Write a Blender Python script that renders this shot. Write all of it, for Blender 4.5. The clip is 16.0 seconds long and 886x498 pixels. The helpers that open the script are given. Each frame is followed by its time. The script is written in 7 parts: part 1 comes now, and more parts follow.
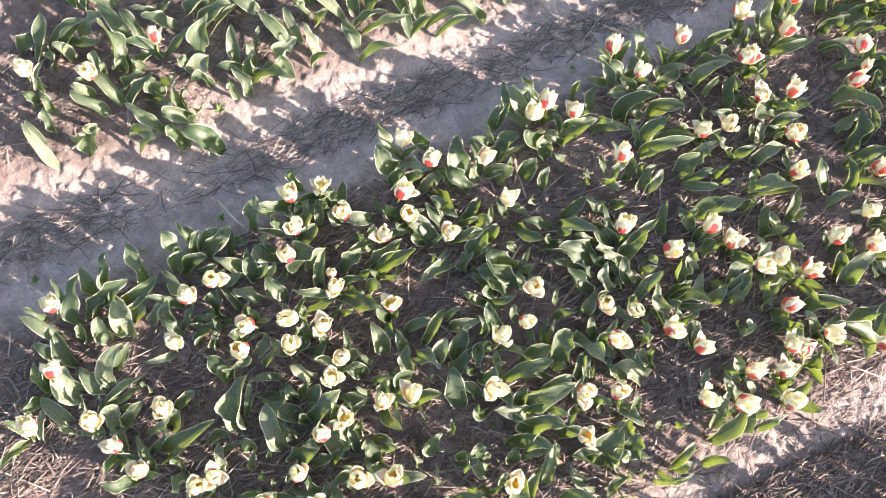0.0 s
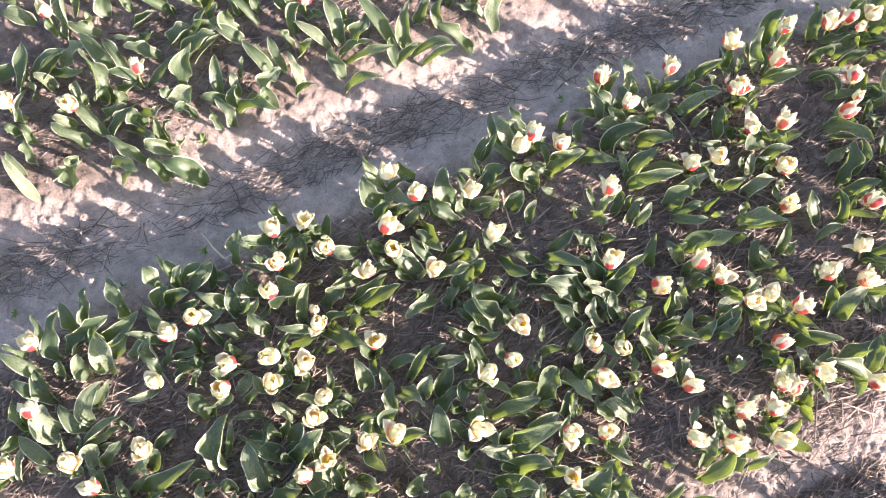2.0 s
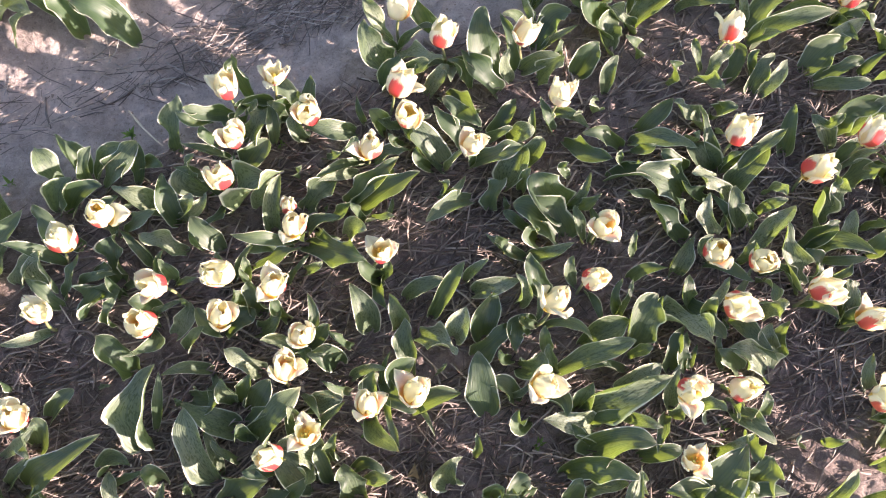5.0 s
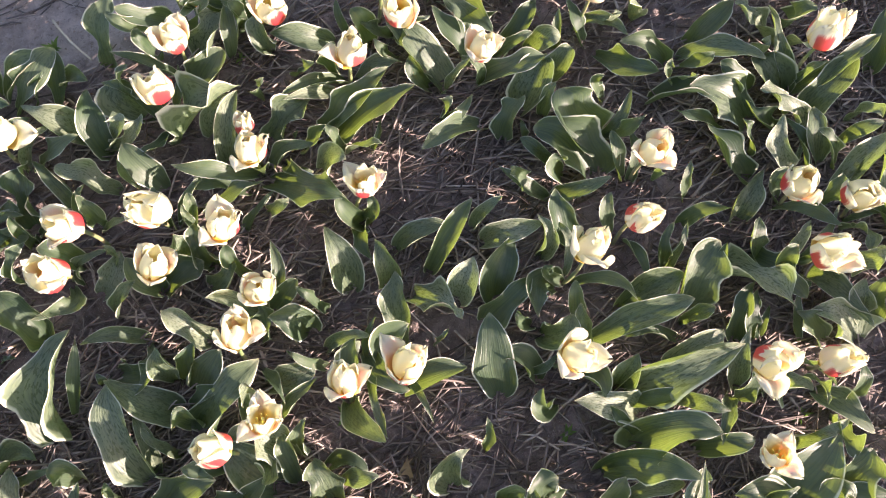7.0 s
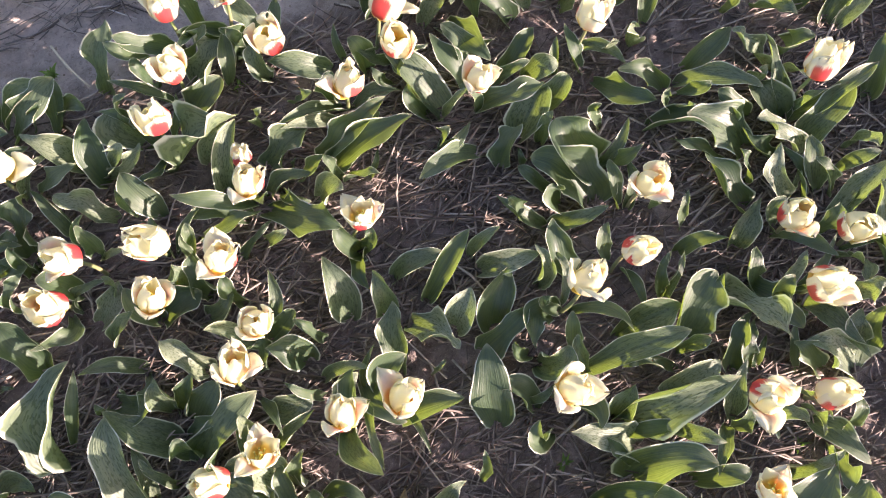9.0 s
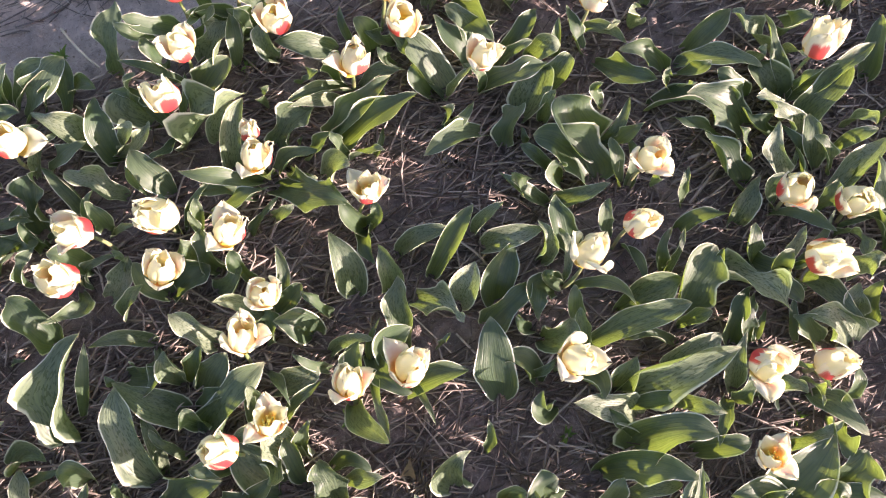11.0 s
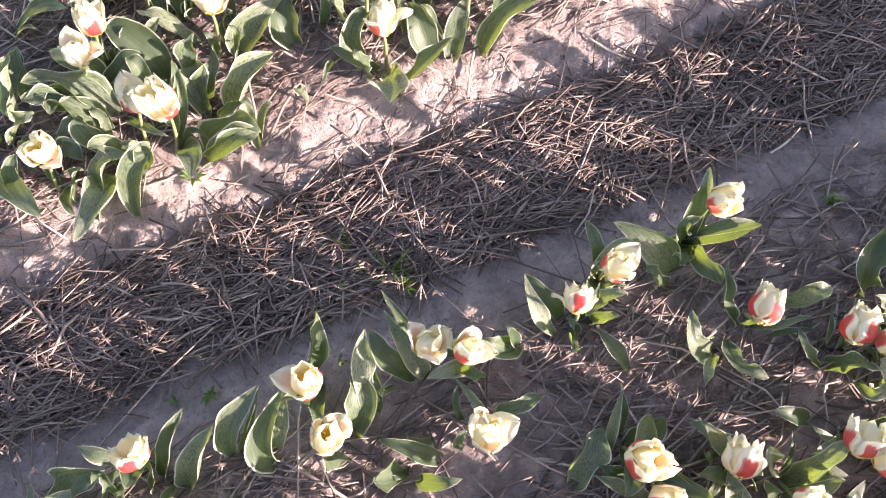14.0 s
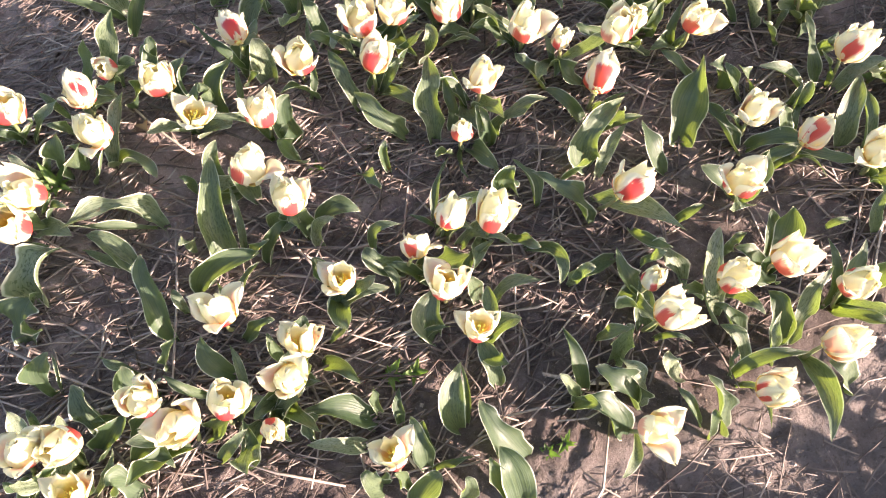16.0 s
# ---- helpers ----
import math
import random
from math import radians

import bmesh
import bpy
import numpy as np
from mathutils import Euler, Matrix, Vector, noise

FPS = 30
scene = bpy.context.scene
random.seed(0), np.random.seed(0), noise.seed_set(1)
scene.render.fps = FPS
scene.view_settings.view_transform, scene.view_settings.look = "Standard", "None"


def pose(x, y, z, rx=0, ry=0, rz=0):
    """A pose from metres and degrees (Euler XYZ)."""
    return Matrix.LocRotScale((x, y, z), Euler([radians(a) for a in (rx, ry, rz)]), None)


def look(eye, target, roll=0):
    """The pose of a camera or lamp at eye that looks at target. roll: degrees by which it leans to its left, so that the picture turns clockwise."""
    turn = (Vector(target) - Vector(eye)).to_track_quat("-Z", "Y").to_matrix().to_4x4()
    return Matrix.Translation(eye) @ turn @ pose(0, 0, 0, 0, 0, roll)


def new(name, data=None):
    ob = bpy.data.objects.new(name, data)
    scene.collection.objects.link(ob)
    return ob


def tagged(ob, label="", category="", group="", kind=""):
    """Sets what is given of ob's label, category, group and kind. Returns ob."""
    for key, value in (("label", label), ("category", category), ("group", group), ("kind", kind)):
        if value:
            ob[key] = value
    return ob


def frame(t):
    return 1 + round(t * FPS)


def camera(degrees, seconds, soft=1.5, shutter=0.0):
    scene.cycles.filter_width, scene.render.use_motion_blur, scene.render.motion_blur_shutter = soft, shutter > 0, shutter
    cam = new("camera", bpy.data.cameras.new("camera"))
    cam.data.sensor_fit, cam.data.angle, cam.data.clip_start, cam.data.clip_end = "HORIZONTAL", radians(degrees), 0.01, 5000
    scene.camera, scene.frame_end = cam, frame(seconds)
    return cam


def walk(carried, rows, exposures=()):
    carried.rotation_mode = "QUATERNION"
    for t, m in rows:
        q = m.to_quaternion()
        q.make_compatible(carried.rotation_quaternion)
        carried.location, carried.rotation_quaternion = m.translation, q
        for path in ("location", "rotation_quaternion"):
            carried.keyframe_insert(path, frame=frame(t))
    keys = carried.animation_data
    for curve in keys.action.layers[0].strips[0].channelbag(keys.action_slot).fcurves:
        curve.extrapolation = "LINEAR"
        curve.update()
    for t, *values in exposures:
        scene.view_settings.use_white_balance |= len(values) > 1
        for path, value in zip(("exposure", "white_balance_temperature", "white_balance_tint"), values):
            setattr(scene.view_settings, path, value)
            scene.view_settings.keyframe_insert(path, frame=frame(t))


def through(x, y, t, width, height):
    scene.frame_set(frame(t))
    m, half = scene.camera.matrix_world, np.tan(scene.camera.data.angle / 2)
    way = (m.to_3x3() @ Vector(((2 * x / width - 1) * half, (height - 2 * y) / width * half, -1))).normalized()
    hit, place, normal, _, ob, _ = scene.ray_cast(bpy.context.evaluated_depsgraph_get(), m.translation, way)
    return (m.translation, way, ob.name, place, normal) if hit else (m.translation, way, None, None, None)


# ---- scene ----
# ---- camera and its flight ----
cam = camera(65.3, 16.0, soft=1.1)
METRES, EYE, TILT, LEAN, TURN = 3.4, 2.03, -77.6, -0.2, 0.0
ROWS = [
    (0.0, 0.0, 0.0, 0.0, 0.0, 0.0, -0.0),
    (0.5, 0.009, 0.0054, 0.0325, 0.03, -0.09, 0.01),
    (1.0, 0.0156, 0.0055, 0.0448, 0.05, -0.11, 0.02),
    (1.5, 0.0158, 0.0017, 0.038, 0.01, -0.04, 0.04),
    (2.0, 0.0125, 0.0084, 0.0268, 0.0, 0.27, 0.04),
    (2.5, 0.0109, 0.0407, 0.0073, -0.03, 0.61, 0.06),
    (3.0, 0.0048, 0.0759, -0.0117, -0.07, 0.87, 0.05),
    (3.5, -0.0032, 0.108, -0.0275, -0.12, 1.05, 0.06),
    (6.0, -0.012, 0.2639, -0.0636, -0.24, 0.88, 0.0),
    (6.5, -0.0107, 0.2843, -0.0755, -0.28, 0.71, -0.01),
    (7.0, -0.012, 0.2865, -0.0737, -0.31, 0.62, -0.0),
    (7.5, -0.0112, 0.2879, -0.0676, -0.27, 0.48, 0.01),
    (8.0, -0.0108, 0.2893, -0.062, -0.3, 0.52, -0.0),
    (8.5, -0.0105, 0.2875, -0.0604, -0.28, 0.45, 0.02),
    (11.0, -0.0126, 0.2811, -0.0722, -0.26, 0.73, 0.01),
    (11.5, -0.0117, 0.2751, -0.0982, -0.24, 0.92, -0.02),
    (12.0, -0.0086, 0.2673, -0.135, -0.32, 1.04, 0.05),
    (12.5, -0.008, 0.2559, -0.1848, -0.31, 1.77, 0.09),
    (13.0, -0.0072, 0.2409, -0.2445, -0.24, 2.24, 0.1),
    (13.5, 0.0004, 0.2278, -0.3081, -0.2, 2.59, 0.05),
    (14.0, 0.0066, 0.2165, -0.3729, -0.09, 3.0, 0.03),
    (14.5, 0.0091, 0.2037, -0.4382, -0.13, 3.52, 0.05),
    (15.0, 0.0125, 0.1915, -0.5081, -0.09, 3.79, 0.07),
    (15.5, 0.0152, 0.1752, -0.5829, 0.02, 4.17, 0.08),
    (16.0, 0.0128, 0.1625, -0.6573, 0.0, 4.78, 0.11),
]
walk(cam, [(t, pose(0, 0, EYE, TILT, LEAN, TURN) @ pose(METRES * x, METRES * y, METRES * z, 90 + pitch, roll, yaw)) for t, x, y, z, yaw, pitch, roll in ROWS],
     exposures=[(0.0, 2.07, 7100.0, 23.0), (3.7, 2.07, 7000.0, 26.0), (6.0, 1.80, 7100.0, 29.0), (11.0, 1.84, 7100.0, 31.0), (12.5, 1.77, 7050.0, 34.0), (13.2, 1.66, 7050.0, 35.0), (14.5, 2.16, 7050.0, 31.0), (16.0, 2.12, 7450.0, 26.0)])

# ---- light: a low, slightly warm sun and a clear sky ----
SUN_WAY = Vector((0.90, -0.42, 0.268)).normalized()
world = bpy.data.worlds.new("world")
scene.world = world
world.use_nodes = True
wn = world.node_tree.nodes
sky = wn.new("ShaderNodeTexSky")
sky.sky_type = "NISHITA"
sky.sun_disc = False
sky.sun_elevation = math.asin(SUN_WAY.z)
sky.sun_rotation = math.atan2(SUN_WAY.x, SUN_WAY.y)
wn["Background"].inputs["Strength"].default_value = 0.12
world.node_tree.links.new(sky.outputs["Color"], wn["Background"].inputs["Color"])
sun = new("sun", bpy.data.lights.new("sun", "SUN"))
sun.data.energy = 4.7
sun.data.angle = radians(0.6)
sun.data.color = (1.0, 0.91, 0.84)
sun.matrix_world = look(SUN_WAY * 20, (0, 0, 0))


# ---- materials ----
class Mat:
    """A node material with short ways to add and join nodes."""

    def __init__(self, name):
        self.m = bpy.data.materials.new(name)
        self.m.use_nodes = True
        self.n, self.l = self.m.node_tree.nodes, self.m.node_tree.links
        self.bsdf = self.n["Principled BSDF"]
        self.out = self.n["Material Output"]

    def put(self, sock, v):
        if v is None:
            return
        if hasattr(v, "is_output"):
            self.l.new(v, sock)
        else:
            sock.default_value = (*v, 1.0) if isinstance(v, tuple) and len(v) == 3 and sock.type == "RGBA" else v

    def node(self, kind, **props):
        ins = props.pop("ins", {})
        nd = self.n.new(kind)
        for k, v in props.items():
            setattr(nd, k, v)
        for k, v in ins.items():
            self.put(nd.inputs[k], v)
        return nd

    def noise(self, vec, scale, detail=4.0, rough=0.6, dist=0.0):
        return self.node("ShaderNodeTexNoise", ins={"Vector": vec, "Scale": scale, "Detail": detail, "Roughness": rough, "Distortion": dist}).outputs["Fac"]

    def math(self, op, a, b=0.0, c=None):
        nd = self.node("ShaderNodeMath", operation=op)
        self.put(nd.inputs[0], a), self.put(nd.inputs[1], b), self.put(nd.inputs[2], c)
        return nd.outputs[0]

    def step(self, v, lo, hi, a=0.0, b=1.0):
        nd = self.node("ShaderNodeMapRange", interpolation_type="SMOOTHSTEP")
        for k, x in zip(range(5), (v, lo, hi, a, b)):
            self.put(nd.inputs[k], x)
        return nd.outputs[0]

    def mix(self, fac, a, b):
        nd = self.node("ShaderNodeMix", data_type="RGBA")
        self.put(nd.inputs["Factor"], fac), self.put(nd.inputs[6], a), self.put(nd.inputs[7], b)
        return nd.outputs[2]

    def bump(self, height, strength, distance):
        nd = self.node("ShaderNodeBump", ins={"Height": height, "Strength": strength, "Distance": distance})
        return nd.outputs["Normal"]

    def surface(self, color, rough, normal=None, spec=0.5, through=None, amount=0.0):
        """The Principled surface; through: the colour of light that passes the thin sheet, amount: its share."""
        self.put(self.bsdf.inputs["Base Color"], color)
        self.put(self.bsdf.inputs["Roughness"], rough)
        self.put(self.bsdf.inputs["Specular IOR Level"], spec)
        self.put(self.bsdf.inputs["Normal"], normal)
        if through is not None:
            tr = self.node("ShaderNodeBsdfTranslucent", ins={"Color": through, "Normal": normal})
            mx = self.node("ShaderNodeMixShader", ins={0: amount, 1: self.bsdf.outputs[0], 2: tr.outputs[0]})
            self.l.new(mx.outputs[0], self.out.inputs["Surface"])
        return self.m


def soil_material():
    k = Mat("sandy_soil")
    pos = k.node("ShaderNodeNewGeometry").outputs["Position"]
    big, mid, fine = k.noise(pos, 2.3, 3), k.noise(pos, 17.0, 6, 0.7), k.noise(pos, 150.0, 5, 0.75)
    grit = k.noise(pos, 620.0, 2, 0.6)
    bedness = k.node("ShaderNodeAttribute", attribute_name="bed").outputs["Fac"]
    sand = k.mix(k.step(mid, 0.3, 0.7), (0.262, 0.217, 0.194), (0.435, 0.368, 0.332))
    loam = k.mix(k.step(mid, 0.32, 0.68), (0.118, 0.091, 0.082), (0.282, 0.220, 0.196))
    edge = k.math("ADD", k.math("MULTIPLY", bedness, 0.95), k.math("MULTIPLY", k.math("SUBTRACT", big, 0.5), 0.9))
    col = k.mix(k.step(edge, 0.45, 1.0), sand, loam)
    col = k.mix(k.math("MULTIPLY", k.step(fine, 0.50, 0.70), 0.55), col, (0.085, 0.068, 0.056))
    col = k.mix(k.math("MULTIPLY", k.step(grit, 0.60, 0.72), 0.6), col, (0.54, 0.49, 0.43))
    # scales the soil colour lighter and darker, in place of light and shade
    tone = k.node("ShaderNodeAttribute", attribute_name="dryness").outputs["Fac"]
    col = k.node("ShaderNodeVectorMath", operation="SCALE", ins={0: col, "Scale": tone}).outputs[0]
    warp = k.node("ShaderNodeVectorMath", operation="ADD", ins={0: pos, 1: k.node("ShaderNodeVectorMath", operation="SCALE", ins={0: k.node("ShaderNodeTexNoise", ins={"Vector": pos, "Scale": 60.0}).outputs["Color"], "Scale": 0.022}).outputs[0]}).outputs[0]
    crust = k.step(k.node("ShaderNodeTexVoronoi", feature="DISTANCE_TO_EDGE", ins={"Vector": warp, "Scale": 48.0}).outputs["Distance"], 0.0, 0.25)
    patch = k.step(k.noise(pos, 9.0, 3), 0.45, 0.6)
    h = k.math("ADD", k.math("MULTIPLY", fine, 0.7), k.math("MULTIPLY", grit, 0.3))
    h = k.math("ADD", h, k.math("MULTIPLY", k.math("MULTIPLY", crust, patch), 0.22))
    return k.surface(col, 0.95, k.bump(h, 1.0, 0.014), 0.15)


def straw_material(name, top, tone=1.0, grey=0.2):
    k = Mat(name)
    geo = k.node("ShaderNodeNewGeometry")
    rnd = geo.outputs["Random Per Island"]
    ramp = k.node("ShaderNodeValToRGB", ins={"Fac": rnd})
    stops = ((0.0, (0.09, 0.064, 0.052)), (0.35, (0.185, 0.138, 0.112)), (0.7, (0.29, 0.225, 0.182)), (0.93, (0.43, 0.34, 0.275)), (1.0, top))
    el = ramp.color_ramp.elements
    while len(el) < len(stops):
        el.new(0.5)
    for e, (p, c) in zip(el, stops):
        e.position, e.color = p, (*(tone * (v + (sum(c) / 3 - v) * grey) for v in c), 1)
    dirt = k.noise(geo.outputs["Position"], 90.0, 3)
    col = k.mix(k.math("MULTIPLY", k.step(dirt, 0.5, 0.75), 0.5), ramp.outputs["Color"], (0.08, 0.06, 0.05))
    return k.surface(col, 0.6, None, 0.35)


def leaf_material():
    k = Mat("tulip_leaf")
    uv = k.node("ShaderNodeUVMap", uv_map="UVMap").outputs[0]
    sep = k.node("ShaderNodeSeparateXYZ", ins={0: uv})
    u, v = sep.outputs[0], sep.outputs[1]
    info = k.node("ShaderNodeObjectInfo")
    rnd = info.outputs["Random"]
    pos = k.node("ShaderNodeNewGeometry").outputs["Position"]
    across = k.math("ABSOLUTE", k.math("SUBTRACT", k.math("MULTIPLY", u, 2.0), 1.0))
    shift = k.node("ShaderNodeCombineXYZ", ins={0: k.math("MULTIPLY", rnd, 37.0), 1: k.math("MULTIPLY", rnd, 11.0), 2: rnd}).outputs[0]
    uvs = k.node("ShaderNodeVectorMath", operation="ADD", ins={0: uv, 1: shift}).outputs[0]
    long_uv = k.node("ShaderNodeMapping", ins={0: uvs, "Scale": (26.0, 1.2, 1.0)}).outputs[0]
    veins = k.noise(long_uv, 1.0, 2, 0.5)
    dash_uv = k.node("ShaderNodeMapping", ins={0: uvs, "Scale": (28.0, 20.0, 1.0)}).outputs[0]
    dashes = k.noise(dash_uv, 1.0, 2, 0.5)
    blotch = k.noise(pos, 38.0, 3)
    base = k.mix(k.step(rnd, 0.0, 0.6), (0.045, 0.078, 0.040), (0.112, 0.152, 0.086))
    base = k.mix(k.step(rnd, 0.66, 1.0), base, (0.250, 0.290, 0.190))
    base = k.mix(k.math("MULTIPLY", k.step(blotch, 0.35, 0.75), 0.30), base, (0.170, 0.215, 0.155))
    base = k.mix(k.math("MULTIPLY", k.step(veins, 0.42, 0.62), 0.22), base, (0.050, 0.085, 0.056))
    # some leaves carry the dark dashed mottling of their kind
    much = k.math("MULTIPLY", k.step(rnd, 0.30, 0.55), k.step(across, 0.98, 0.7))
    base = k.mix(k.math("MULTIPLY", k.math("MULTIPLY", k.step(dashes, 0.54, 0.58), much), 0.85), base, (0.036, 0.058, 0.040))
    # the leaf's pale margin, brightened in colour as if the sun caught it
    rim = k.math("ADD", across, k.math("MULTIPLY", k.math("SUBTRACT", blotch, 0.5), 0.12))
    base = k.mix(k.math("MULTIPLY", k.step(rim, 0.90, 0.97), 0.9), base, (0.74, 0.76, 0.60))
    tip = k.step(v, 0.93, 1.0)
    base = k.mix(k.math("MULTIPLY", tip, 0.6), base, (0.36, 0.36, 0.22))
    thin = k.mix(k.step(veins, 0.4, 0.65), (0.36, 0.50, 0.07), (0.25, 0.37, 0.05))
    rough = k.math("ADD", 0.34, k.math("MULTIPLY", blotch, 0.18))
    normal = k.bump(k.math("ADD", k.math("MULTIPLY", veins, 0.6), k.math("MULTIPLY", blotch, 0.5)), 0.55, 0.003)
    return k.surface(base, rough, normal, 0.36, thin, 0.23)


def petal_material(name, flame, heart, cream=(0.875, 0.860, 0.745), pale=(0.890, 0.880, 0.815)):
    """flame: share of the red flame on the back of the outer petals; heart: how far the yellow heart reaches."""
    k = Mat(name)
    uv = k.node("ShaderNodeUVMap", uv_map="UVMap").outputs[0]
    sep = k.node("ShaderNodeSeparateXYZ", ins={0: uv})
    u, v = sep.outputs[0], sep.outputs[1]
    rnd = k.node("ShaderNodeObjectInfo").outputs["Random"]
    across = k.math("ABSOLUTE", k.math("SUBTRACT", k.math("MULTIPLY", u, 2.0), 1.0))
    shift = k.node("ShaderNodeCombineXYZ", ins={0: k.math("MULTIPLY", rnd, 9.0), 1: k.math("MULTIPLY", rnd, 23.0), 2: rnd}).outputs[0]
    uvs = k.node("ShaderNodeVectorMath", operation="ADD", ins={0: uv, 1: shift}).outputs[0]
    ribs = k.noise(k.node("ShaderNodeMapping", ins={0: uvs, "Scale": (22.0, 1.2, 1.0)}).outputs[0], 1.0, 3, 0.6)
    soft = k.noise(uvs, 3.0, 3)
    col = k.mix(k.step(soft, 0.3, 0.7), cream, pale)
    col = k.mix(k.math("MULTIPLY", k.step(ribs, 0.5, 0.75), 0.25), col, (0.90, 0.80, 0.48))
    if heart > 0:
        col = k.mix(k.step(v, heart, heart * 0.35), col, (0.86, 0.58, 0.06))
    share = None
    if flame > 0:
        reach = k.math("ADD", k.math("MULTIPLY", k.math("SUBTRACT", ribs, 0.5), 0.35), k.math("MULTIPLY", rnd, 0.21))
        length = k.step(k.math("SUBTRACT", v, reach), 0.68, 0.54)
        width = k.step(k.math("ADD", across, k.math("MULTIPLY", k.math("SUBTRACT", ribs, 0.5), 0.5)), 0.64, 0.46)
        flame = k.math("MULTIPLY", k.step(rnd, 0.02, 0.15), flame)
        share = k.math("MULTIPLY", k.math("MULTIPLY", length, width), flame)
        col = k.mix(share, col, (0.60, 0.018, 0.066))
    thin = k.mix(0.6, col, (0.99, 0.97, 0.74))
    if share is not None:
        thin = k.mix(k.math("MULTIPLY", share, 0.4), thin, (0.82, 0.14, 0.18))
    return k.surface(col, 0.45, k.bump(ribs, 0.25, 0.001), 0.35, thin, 0.60)


def plain_material(name, a, b, scale, rough, through=None, amount=0.0):
    k = Mat(name)
    pos = k.node("ShaderNodeNewGeometry").outputs["Position"]
    n = k.noise(pos, scale, 4)
    return k.surface(k.mix(k.step(n, 0.3, 0.7), a, b), rough, k.bump(n, 0.3, 0.001), 0.4, through, amount)


SOIL, STRAW, LEAF = soil_material(), straw_material("weathered_straw", (0.54, 0.45, 0.36), 1.04), leaf_material()
# copies of the straw, lightened or darkened to suit how each furrow is lit
PALE_STRAW = straw_material("pale_grey_straw", (0.62, 0.54, 0.47), 1.2, 0.5)
DIM_STRAW = straw_material("dim_straw", (0.51, 0.40, 0.335), 0.95, 0.08)
PETAL_BACK, PETAL_PLAIN = petal_material("petal_back", 1.0, 0.0), petal_material("petal_cream", 0.0, 0.0, (0.875, 0.860, 0.640), (0.885, 0.876, 0.740))
PETAL_FACE = petal_material("petal_face", 0.0, 0.48, (0.875, 0.860, 0.670), (0.885, 0.876, 0.780))
STEM = plain_material("tulip_stem", (0.16, 0.24, 0.09), (0.30, 0.26, 0.14), 40.0, 0.5)
PISTIL = plain_material("pistil", (0.62, 0.62, 0.24), (0.78, 0.66, 0.18), 300.0, 0.6)
WEED = plain_material("weed_leaf", (0.10, 0.17, 0.05), (0.16, 0.23, 0.08), 60.0, 0.5, (0.25, 0.5, 0.05), 0.3)
DRY = plain_material("dry_leaf", (0.22, 0.155, 0.09), (0.36, 0.27, 0.17), 50.0, 0.7, (0.4, 0.3, 0.15), 0.1)
PALE = plain_material("pale_straw", (0.55, 0.46, 0.34), (0.70, 0.62, 0.50), 30.0, 0.5)
CLOD = plain_material("dry_clod", (0.26, 0.21, 0.17), (0.42, 0.34, 0.28), 120.0, 0.95)

# ---- the field's ground: raised beds and furrows between them ----
ROW_SLOPE, PITCH, FURROW = 0.42, 1.71, -0.70     # the rows' run, the distance of furrows, one furrow's middle, along y


def across_rows(x, y):
    """Distance from the nearest furrow's middle, along y, signed; past 0.87 never."""
    return (y - ROW_SLOPE * x - FURROW + PITCH / 2) % PITCH - PITCH / 2


def lumps(x, y, f, seed):
    return (np.sin(f * (1.3 * x + 0.7 * y) + seed) + np.sin(f * (-0.6 * x + 1.5 * y) * 1.13 + 2.1 * seed) + np.sin(f * (1.9 * x - 0.4 * y) * 0.71 + 3.3 * seed)) / 3


def bed_share(x, y):
    d = np.abs(across_rows(x, y) + 0.02 * lumps(x, y, 9, 1.0))
    return np.clip((d - 0.05) / 0.27, 0, 1) ** 2 * (3 - 2 * np.clip((d - 0.05) / 0.27, 0, 1))


def ground_height(x, y):
    near = np.clip(1.4 - np.hypot(x, y + 0.5) / 5.0, 0, 1)
    z = -0.05 + 0.05 * (1 + (bed_share(x, y) - 1) * np.clip(2.0 - np.hypot(x, y + 0.5) / 5.0, 0, 1))
    z = z + near * (0.003 * lumps(x, y, 11, 0.4) + 0.002 * lumps(x, y, 23, 1.7))
    return z


def mesh_of(name, verts, faces, material, smooth=True, uvs=None):
    me = bpy.data.meshes.new(name)
    me.from_pydata([tuple(v) for v in verts], [], faces)
    for m in material if isinstance(material, (list, tuple)) else [material]:
        me.materials.append(m)
    if uvs is not None:
        layer = me.uv_layers.new(name="UVMap")
        loops = np.empty(len(me.loops), dtype=np.int32)
        me.loops.foreach_get("vertex_index", loops)
        layer.data.foreach_set("uv", np.asarray(uvs, dtype=np.float32)[loops].ravel())
    if smooth:
        me.polygons.foreach_set("use_smooth", [True] * len(me.polygons))
    me.update()
    return me


def grid_axis(lo, hi, step, far):
    inner = np.arange(lo, hi + step / 2, step)
    out = np.cumsum(step * 1.16 ** np.arange(1, 120))
    out = out[out < far]
    return np.concatenate([(lo - out)[::-1], inner, hi + out])


